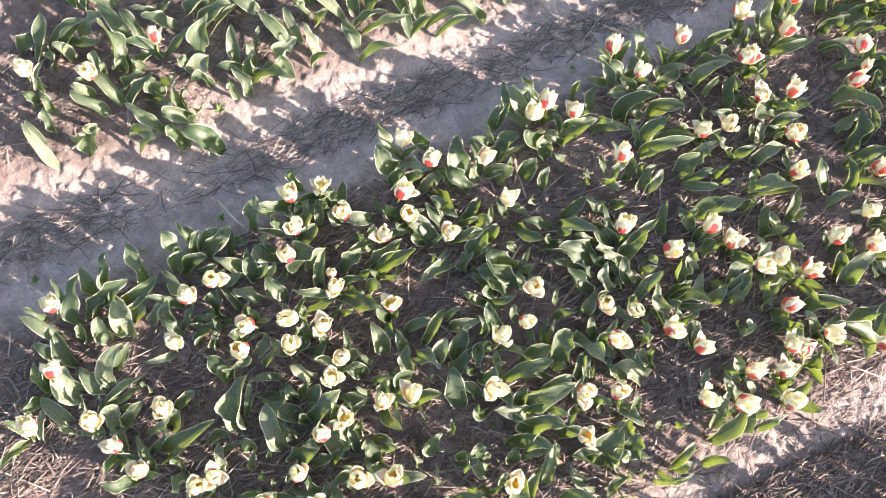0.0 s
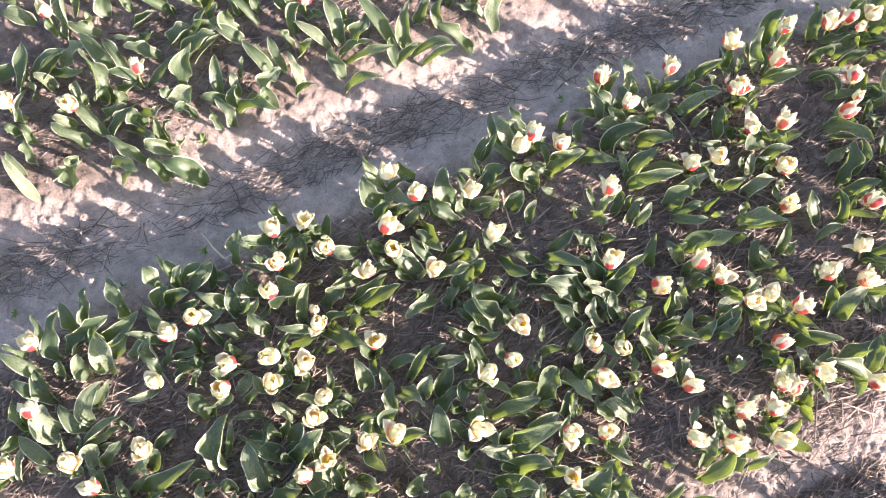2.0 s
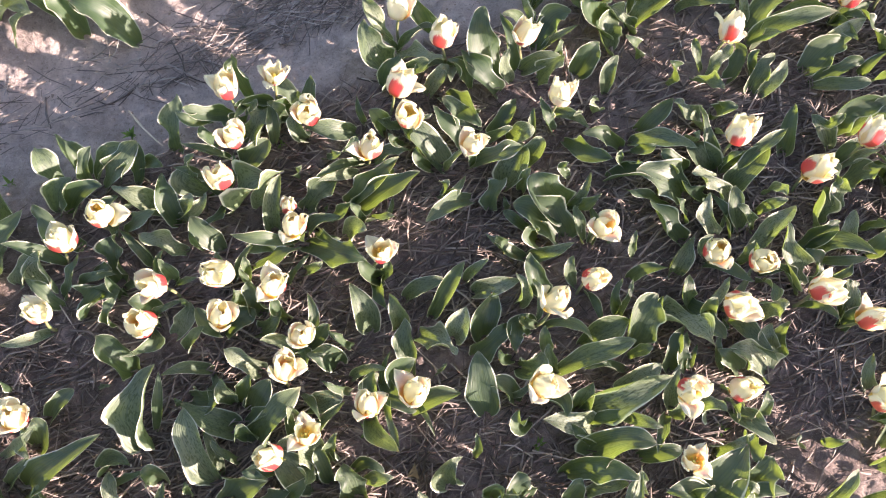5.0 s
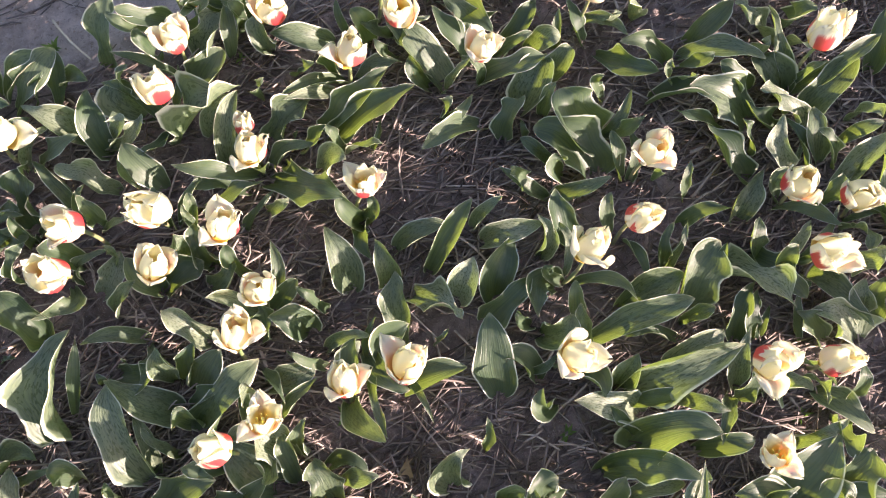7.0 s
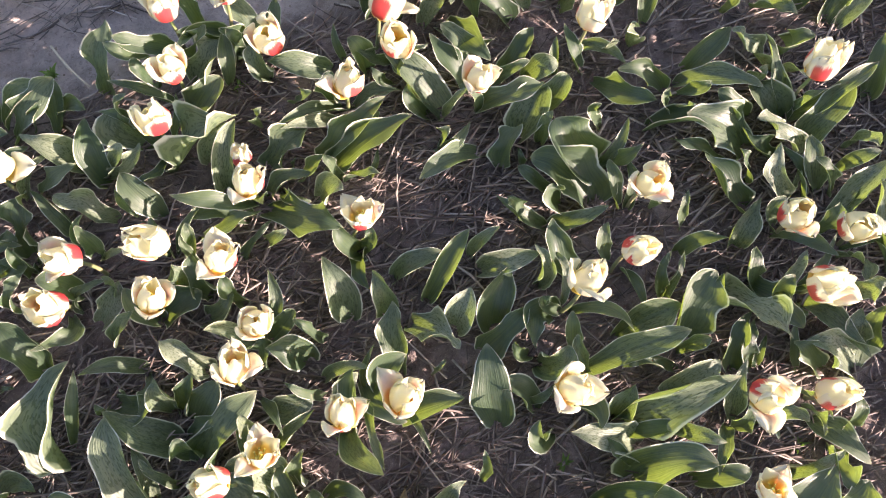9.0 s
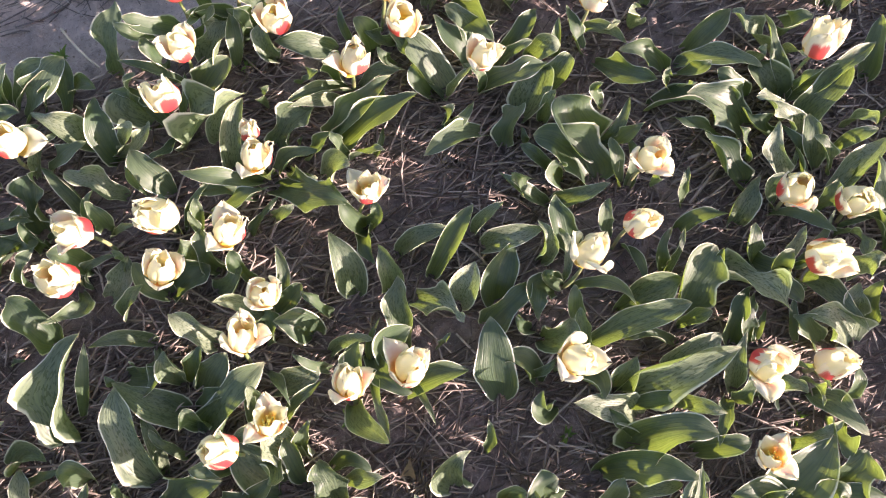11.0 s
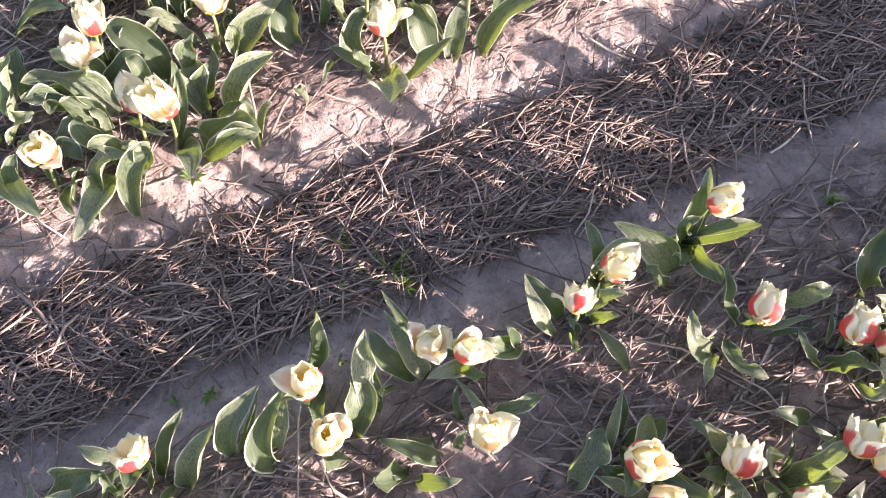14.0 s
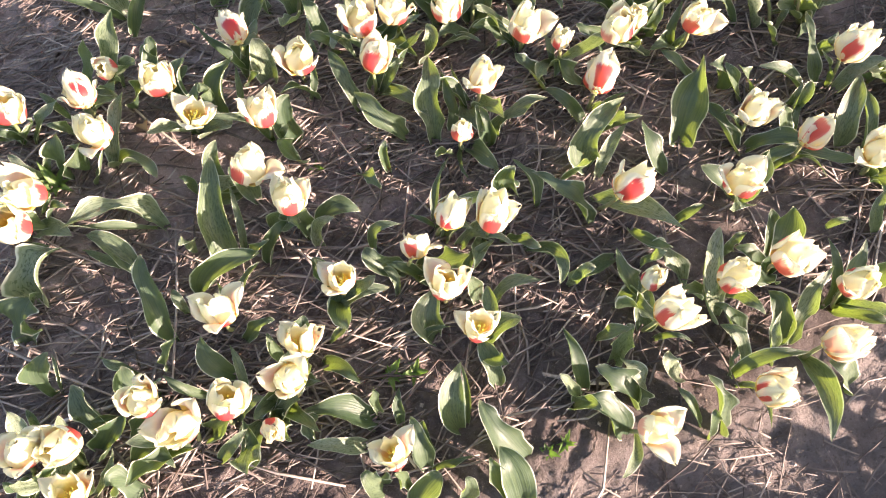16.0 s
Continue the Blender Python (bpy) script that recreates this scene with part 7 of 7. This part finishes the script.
tulip(56, -1834, ("flared", 55, -1841, 101, 59, -1829, 155), (34, -1811, -2, -1799, 47, -28, -1790, 51, 19), (41, -1895, 28, -1866, 42, 41, -1829, 43, 44), (18, -1895, 33, -1883, 34, 59, -1879, 30, 10), (89, -1811, 90, -1783, 44, 125, -1755, 47, 15), (99, -1837, 96, -1831, 67, 85, -1820, 86, 22))
tulip(636, -1843, ("cup", 594, -1839, 103, 606, -1835, 157), (614, -1846, 617, -1811, 50, 609, -1757, 56, 19), (629, -1849, 637, -1865, 53, 672, -1881, 62, 22))
tulip(-545, -1865, None, (-538, -1836, -536, -1801, 50, -504, -1766, 57, 61), (-552, -1894, -549, -1866, 44, -533, -1831, 46, 50))
tulip(-260, -1874, ("flared", -236, -1882, 107, -250, -1868, 158), (-336, -1896, -356, -1846, 61, -375, -1788, 75, 35), (-324, -1856, -326, -1844, 39, -341, -1825, 39, 14), (-314, -1822, -272, -1795, 51, -218, -1777, 58, 39), (-254, -1845, -238, -1817, 43, -217, -1788, 45, 15), (-258, -1870, -261, -1840, 36, -279, -1814, 33, 13), (-241, -1895, -210, -1880, 49, -187, -1874, 55, 19))
tulip(346, -1877, ("flared", 335, -1884, 112, 366, -1871, 156), (397, -1945, 364, -1940, 55, 363, -1919, 65, 32), (298, -1923, 304, -1901, 55, 312, -1883, 65, 28), (276, -1891, 283, -1891, 58, 307, -1889, 71, 20), (358, -1892, 378, -1890, 34, 405, -1901, 30, 10))
tulip(105, -1902, ("open", 96, -1903, 111, 98, -1886, 142), (121, -1845, 143, -1820, 49, 190, -1817, 55, 19), (129, -1960, 118, -1931, 43, 101, -1896, 44, 26))
tulip(582, -1919, ("cup", 551, -1917, 104, 597, -1911, 134), (537, -1898, 530, -1860, 48, 517, -1833, 53, 33), (561, -1898, 560, -1855, 61, 598, -1805, 74, 24), (572, -1914, 568, -1972, 63, 554, -2033, 78, 30), (645, -1961, 612, -1948, 47, 589, -1930, 52, 35), (531, -1929, 512, -1901, 49, 526, -1865, 56, 15))
tulip(-158, -1926, ("open", -137, -1922, 102, -133, -1904, 132), (-118, -1895, -98, -1888, 34, -80, -1865, 30, 11), (-170, -1936, -180, -1916, 60, -189, -1896, 74, 15), (-125, -1926, -93, -1935, 43, -66, -1958, 45, 22))
tulip(486, -1958, ("cup", 457, -1977, 111, 479, -1979, 162), (484, -1896, 457, -1868, 48, 438, -1850, 53, 26), (421, -2015, 393, -1993, 44, 376, -1967, 46, 20), (432, -2031, 413, -2012, 60, 412, -1998, 74, 17), (452, -2023, 430, -1986, 48, 418, -1951, 53, 35), (467, -1945, 457, -1928, 34, 473, -1905, 30, 11), (488, -1932, 470, -1899, 42, 446, -1880, 44, 22), (466, -1946, 491, -1928, 56, 553, -1921, 67, 22), (473, -1959, 491, -1970, 40, 496, -2017, 39, 11))
tulip(-162, -1966, ("flared", -144, -1955, 107, -146, -1974, 160), (-143, -1952, -153, -1941, 63, -152, -1923, 78, 35), (-171, -1966, -142, -1959, 34, -121, -1955, 30, 10))
tulip(-498, -1970, None, (-501, -1970, -503, -1949, 57, -486, -1922, 69, 33), (-496, -1970, -487, -1944, 34, -503, -1918, 30, 8))
tulip(-365, -1998, ("flared", -325, -1992, 118, -322, -1989, 173), (-399, -2003, -405, -2007, 46, -424, -2010, 49, 10), (-350, -1975, -370, -1971, 49, -388, -1939, 55, 41), (-386, -1942, -403, -1932, 34, -435, -1921, 30, 14), (-385, -2044, -353, -2014, 43, -332, -2004, 45, 30), (-345, -1935, -333, -1923, 56, -316, -1899, 66, 16))
tulip(-196, -2001, ("bud", -167, -2014, 110, -153, -2039, 144), (-194, -2030, -168, -1992, 47, -143, -1965, 52, 20), (-177, -2007, -158, -1992, 65, -139, -1985, 82, 26), (-126, -2037, -125, -2017, 60, -114, -2006, 73, 26))
tulip(-248, -2009, ("flared", -225, -2000, 113, -213, -1977, 161), (-242, -1944, -271, -1930, 43, -287, -1896, 46, 30), (-231, -1975, -230, -1944, 40, -249, -1908, 39, 13), (-283, -1972, -300, -1968, 50, -330, -1950, 57, 15), (-240, -2010, -215, -1990, 53, -193, -1980, 61, 19), (-226, -2074, -208, -2044, 39, -225, -2010, 38, 19))
tulip(80, -2019, None, (76, -2022, 59, -1985, 50, 75, -1936, 57, 35), (85, -2015, 85, -1976, 35, 75, -1933, 31, 9))
tulip(318, -2021, ("flared", 306, -2023, 119, 324, -2031, 170), (253, -1968, 236, -1932, 51, 218, -1886, 58, 22), (249, -1976, 222, -1964, 62, 208, -1951, 77, 17), (237, -1990, 245, -1989, 59, 260, -1998, 72, 22), (336, -1987, 303, -1962, 45, 264, -1940, 49, 43), (332, -1987, 325, -1954, 39, 299, -1927, 39, 24), (309, -2030, 277, -1993, 47, 238, -1983, 51, 39), (325, -2021, 305, -2059, 49, 287, -2081, 55, 17))
tulip(-296, -2037, ("flared", -275, -2010, 102, -279, -2033, 152), (-358, -2104, -373, -2084, 57, -385, -2093, 68, 35), (-278, -2022, -247, -2015, 57, -236, -2004, 69, 32), (-262, -2063, -232, -2042, 52, -213, -2022, 59, 19))
tulip(-447, -2067, ("flared", -420, -2038, 106, -421, -2051, 159), (-423, -2029, -432, -2000, 39, -463, -1964, 38, 39), (-431, -2052, -394, -2028, 50, -382, -2004, 57, 35), (-382, -2070, -341, -2048, 44, -310, -2070, 47, 30))
tulip(-517, -2074, ("flared", -462, -2053, 114, -454, -2043, 168), (-505, -2029, -504, -2009, 42, -517, -1996, 43, 14), (-507, -2110, -478, -2086, 50, -459, -2069, 57, 17), (-504, -2110, -502, -2096, 62, -513, -2088, 76, 15))
tulip(-13, -2081, ("open", -7, -2059, 100, -17, -2043, 131), (-37, -2005, -84, -1995, 47, -134, -1997, 51, 32), (-46, -2022, -77, -2005, 34, -99, -2005, 30, 12), (-53, -2042, -90, -2041, 42, -129, -2041, 44, 20), (-39, -1999, -41, -1985, 63, -42, -1970, 79, 15), (-7, -2015, -12, -1991, 34, -11, -1966, 30, 14), (28, -2075, 21, -2043, 42, 7, -2007, 43, 26), (41, -2053, 25, -2029, 34, 24, -2010, 30, 13), (-29, -2097, -43, -2087, 59, -49, -2074, 72, 35), (10, -2104, -1, -2085, 66, -12, -2080, 84, 19))
tulip(158, -2098, None, (170, -2060, 128, -2030, 48, 103, -1986, 53, 41), (163, -2122, 147, -2080, 48, 127, -2047, 53, 41), (141, -2112, 120, -2080, 49, 114, -2059, 56, 20))
tulip(41, -2103, None, (13, -2120, 32, -2093, 53, 46, -2080, 62, 35), (30, -2075, 62, -2063, 37, 87, -2057, 35, 11), (79, -2113, 85, -2095, 65, 79, -2083, 81, 22))
tulip(-448, -2123, ("open", -397, -2106, 118, -393, -2090, 150), (-433, -2111, -396, -2080, 42, -395, -2048, 44, 13))


# ---- weeds, grass, loose stalks, withered leaves and crumbs of soil ----
def small_blade(name, material, fat, seed):
    r = random.Random(seed)
    rows, verts, uvs, faces = 6, [], [], []
    bow = r.uniform(0.1, 0.35)
    for i in range(rows + 1):
        s = i / rows
        w = 0.5 * max(0.03, math.sin(math.pi * (0.08 + 0.92 * s) ** fat))
        for u in (-1, 0, 1):
            verts.append((u * w, s, bow * 4 * s * (1 - s) * 0.5 + 0.10 * abs(u)))
            uvs.append((u / 2 + 0.5, s))
    for i in range(rows):
        for j in range(2):
            faces.append((i * 3 + j, i * 3 + j + 1, i * 3 + j + 4, i * 3 + j + 3))
    return mesh_of(name, verts, faces, material, True, uvs)


WEED_LEAVES = [small_blade("leaf", WEED, 0.9, k) for k in range(4)]
GRASS_BLADES = [small_blade("blade", WEED, 0.6, 20 + k) for k in range(3)]
DRY_LEAVES = [small_blade("dry_leaf", DRY, 0.5, 40 + k) for k in range(3)]


def laid(base, tip, width):
    way = tip - base
    d = way.normalized()
    side = d.cross(Vector((0, 0, 1))).normalized()
    up = side.cross(d)
    m = Matrix.Identity(4)
    for k in range(3):
        m[k][0], m[k][1], m[k][2], m[k][3] = side[k] * width, d[k] * way.length, up[k] * way.length, base[k]
    return m


def weed(x, y, size):
    """A small rosette of fresh green leaves; size: its radius in millimetres."""
    root = on_ground(x / 1000, y / 1000) - Vector((0, 0, 0.002))
    ob = new("weed")
    ob.matrix_basis = Matrix.Translation(root)
    for k in range(8):
        a, reach = k * 2.4 + dice.uniform(-0.4, 0.4), size / 1000 * dice.uniform(0.7, 1.4)
        tip = root + Vector((math.cos(a) * reach, math.sin(a) * reach, reach * dice.uniform(0.4, 1.1)))
        part("leaf", dice.choice(WEED_LEAVES), ob, laid(root, tip, reach * dice.uniform(0.3, 0.45)))
    tagged(ob, "small fresh green weed on sandy soil", "weed", "weeds in the field")


def grass_tuft(x, y, size):
    root = on_ground(x / 1000, y / 1000) - Vector((0, 0, 0.002))
    ob = new("grass_tuft")
    ob.matrix_basis = Matrix.Translation(root)
    for k in range(7):
        a, reach = dice.uniform(0, 6.28), size / 1000 * dice.uniform(0.5, 1.1)
        tip = root + Vector((math.cos(a) * reach, math.sin(a) * reach, reach * dice.uniform(0.4, 0.9)))
        part("blade", dice.choice(GRASS_BLADES), ob, laid(root, tip, 0.005))
    tagged(ob, "tuft of thin green grass growing through straw", "grass tuft", "grass tufts")


def stalk(x0, y0, x1, y1):
    """One long pale straw lying on the ground."""
    a, b = on_ground(x0 / 1000, y0 / 1000), on_ground(x1 / 1000, y1 / 1000)
    a.z += 0.006
    b.z += 0.014
    ring, verts, faces = 6, [], []
    d = (b - a).normalized()
    side = d.cross(Vector((0, 0, 1))).normalized()
    up = side.cross(d)
    for i in range(5):
        s = i / 4
        c = a.lerp(b, s) - Vector((a.x, a.y, a.z)) + side * 0.004 * math.sin(3 * s)
        rad = 0.0021 - 0.0006 * s + (0.0005 if i == 2 else 0)
        for k in range(ring):
            q = c + (side * math.cos(k * math.tau / ring) + up * math.sin(k * math.tau / ring)) * rad
            verts.append(tuple(q))
    for i in range(4):
        for k in range(ring):
            j = (k + 1) % ring
            faces.append((i * ring + k, i * ring + j, i * ring + ring + j, i * ring + ring + k))
    faces += [tuple(range(ring - 1, -1, -1)), tuple(range(4 * ring, 5 * ring))]
    ob = new("straw_stalk", mesh_of("straw_stalk", verts, faces, PALE))
    ob.matrix_basis = Matrix.Translation(a)
    tagged(ob, "long pale dry straw stalk lying on the soil", "straw stalk", "long straw stalks")


def dry_leaf(x0, y0, x1, y1):
    a, b = on_ground(x0 / 1000, y0 / 1000), on_ground(x1 / 1000, y1 / 1000)
    b.z += 0.03
    ob = new("dry_leaf", dice.choice(DRY_LEAVES))
    ob.matrix_basis = laid(a, b, 0.022)
    tagged(ob, "withered brown leaf curled on the soil", "dry leaf", "withered leaves")


def crumbs():
    """Loose crumbs of soil, each a dented little octahedron."""
    r = np.random.RandomState(9)
    n = 9000
    x, y = r.uniform(-1.5, 1.5, n), r.uniform(-2.4, 1.6, n)
    rad = np.clip(r.lognormal(math.log(0.0021), 0.4, n), 0.0010, 0.0042)
    z = ground_height(x, y) + rad * 0.3
    unit = np.array([(1, 0, 0), (0, 1, 0), (-1, 0, 0), (0, -1, 0), (0, 0, 0.8), (0, 0, -0.7)], float)
    V = unit[None] * rad[:, None, None] * r.uniform(0.6, 1.3, (n, 6, 1))
    a = r.uniform(0, 6.28, n)
    c, s = np.cos(a)[:, None], np.sin(a)[:, None]
    V = np.stack([V[..., 0] * c - V[..., 1] * s + x[:, None], V[..., 0] * s + V[..., 1] * c + y[:, None], V[..., 2] + z[:, None]], -1).reshape(-1, 3)
    f = np.array([(0, 1, 4), (1, 2, 4), (2, 3, 4), (3, 0, 4), (1, 0, 5), (2, 1, 5), (3, 2, 5), (0, 3, 5)])
    F = (f[None] + (np.arange(n) * 6)[:, None, None]).reshape(-1, 3).tolist()
    tagged(new("soil_crumbs", mesh_of("soil_crumbs", V.tolist(), F, CLOD, False)), "loose crumbs of dry sandy soil", "soil", kind="stuff")


# ---- the beds run on past the strip that is flown over ----
def bed_on(x0, x1, y_low, y_high, gap, blooms):
    """More plants of the same beds, between two distances along y from the row line."""
    for i in range(int((x1 - x0) / gap)):
        for j in range(int((y_high - y_low) / gap)):
            x = x0 + (i + dice.uniform(0.1, 0.9)) * gap
            y = y_low + (j + dice.uniform(0.1, 0.9)) * gap + ROW_SLOPE * x
            leaves = []
            for k in range(dice.randint(2, 4)):
                a, reach = dice.uniform(0, 6.28), dice.uniform(0.05, 0.11)
                leaves.append((x * 1000, y * 1000, (x + reach * math.cos(a)) * 1000, (y + reach * math.sin(a)) * 1000, dice.uniform(60, 125), dice.uniform(28, 45)))
            bloom = ("cup", x * 1000 + dice.uniform(-15, 15), y * 1000 + dice.uniform(-15, 15), dice.uniform(105, 145)) if dice.random() < blooms else None
            tulip(x * 1000, y * 1000, bloom, *leaves)


# unseen plants, added densely so that their shadows fall into the strip
bed_on(0.78, 1.55, -2.15, -0.95, 0.09, 0.6)
bed_on(-0.70, 1.70, -3.00, -2.62, 0.09, 0.5)
bed_on(1.36, 1.85, -0.45, 0.80, 0.15, 0.5)
bed_on(0.50, 1.10, 1.28, 1.60, 0.14, 0.2)

weed(-318, -1015, 15)
weed(-374, -1024, 12)
weed(-110, -839, 21)
weed(648, -720, 12)
weed(137, -1223, 15)
weed(173, -1198, 12)
weed(-241, -1279, 15)
weed(-26, -1943, 21)
weed(10, -1939, 18)
weed(222, -2038, 18)
weed(198, -2050, 15)
weed(-552, -1648, 30)
weed(-166, -45, 15)
weed(149, -70, 12)
weed(428, 1049, 15)
weed(-901, 437, 15)
weed(-700, 902, 18)
weed(-373, -669, 18)
weed(-670, 546, 15)
weed(484, -45, 12)
weed(-150, -1619, 15)
weed(647, -709, 18)
weed(-1223, 359, 15)
weed(-352, 515, 12)
grass_tuft(-52, -827, 54)
grass_tuft(-110, -789, 45)
grass_tuft(-30, -847, 45)
stalk(-689, 607, -593, 513)
stalk(-663, 491, -606, 432)
stalk(-594, -104, -532, -163)
stalk(-659, -153, -680, -189)
stalk(-612, -1206, -540, -1189)
stalk(577, -621, 632, -575)
stalk(-450, -1514, -340, -1600)
stalk(95, -399, 75, -514)
stalk(247, -309, 319, -350)
stalk(274, -403, 354, -444)
stalk(337, -1219, 272, -1185)
stalk(266, -1856, 252, -1865)
stalk(159, 32, 219, 57)
dry_leaf(-81, -129, -77, -97)
dry_leaf(-371, -1399, -381, -1408)
dry_leaf(-433, -1540, -406, -1575)
dry_leaf(337, -178, 320, -147)
dry_leaf(400, -1291, 397, -1307)
crumbs()


# ---- the same beds round about, in simple form ----
def beds_around():
    r = random.Random(77)
    verts, faces, slots = [], [], []

    def blade(root, tip, wide):
        n = len(verts)
        way = tip - root
        side = way.cross(Vector((0, 0, 1))).normalized() * wide
        for s, w in ((0, 0.35), (0.35, 0.9), (0.7, 0.85), (1, 0.08)):
            c = root + way * s + Vector((0, 0, 0.05 * s * (1 - s)))
            verts.extend((tuple(c - side * w + Vector((0, 0, 0.008))), tuple(c), tuple(c + side * w + Vector((0, 0, 0.008)))))
        for i in range(3):
            for j in range(2):
                faces.append((n + 3 * i + j, n + 3 * i + j + 1, n + 3 * i + j + 4, n + 3 * i + j + 3))
                slots.append(0)

    def bloom(top):
        n = len(verts)
        for z, rad in ((-0.030, 0.006), (-0.012, 0.019), (0.008, 0.020), (0.024, 0.012)):
            for k in range(6):
                q = rad * r.uniform(0.85, 1.15)
                verts.append((top.x + q * math.cos(k * 1.0472), top.y + q * math.sin(k * 1.0472), top.z + z * r.uniform(0.9, 1.1)))
        for i in range(3):
            for k in range(6):
                j = (k + 1) % 6
                faces.append((n + 6 * i + k, n + 6 * i + j, n + 6 * i + 6 + j, n + 6 * i + 6 + k))
                slots.append(1)
        faces.append(tuple(n + 18 + k for k in range(6)))
        slots.append(1)

    for i in range(-32, 33):
        for j in range(-36, 31):
            x, y = 0.13 * (i + r.uniform(-0.4, 0.4)), 0.13 * (j + r.uniform(-0.4, 0.4))
            run = y - ROW_SLOPE * x
            built = float(np.interp(y, (-2.3, -0.75, -0.45, -0.25, 1.5), (-0.70, -0.82, -1.16, -1.36, -1.52))) < x < (1.40 if run < -0.8 else 1.90 if run < 0.85 else 1.65)
            if abs(across_rows(x, y)) < 0.27 or (built and -2.35 < y < 1.5):
                continue
            root = on_ground(x, y)
            for k in range(4):
                a, reach = r.uniform(0, 6.28), r.uniform(0.05, 0.10)
                blade(root, root + Vector((reach * math.cos(a), reach * math.sin(a), r.uniform(0.06, 0.12))), r.uniform(0.014, 0.022))
            if r.random() < 0.5:
                head = root + Vector((r.uniform(-0.02, 0.02), r.uniform(-0.02, 0.02), r.uniform(0.12, 0.16)))
                blade(root, head - Vector((0, 0, 0.028)), 0.003)
                bloom(head)
    me = mesh_of("tulip_beds", verts, faces, [LEAF, PETAL_PLAIN], True, [(0.5, 0.5)] * len(verts))
    me.polygons.foreach_set("material_index", slots)
    tagged(new("tulip_beds", me), "more beds of cream tulips running on round about", "tulips", kind="stuff")


beds_around()
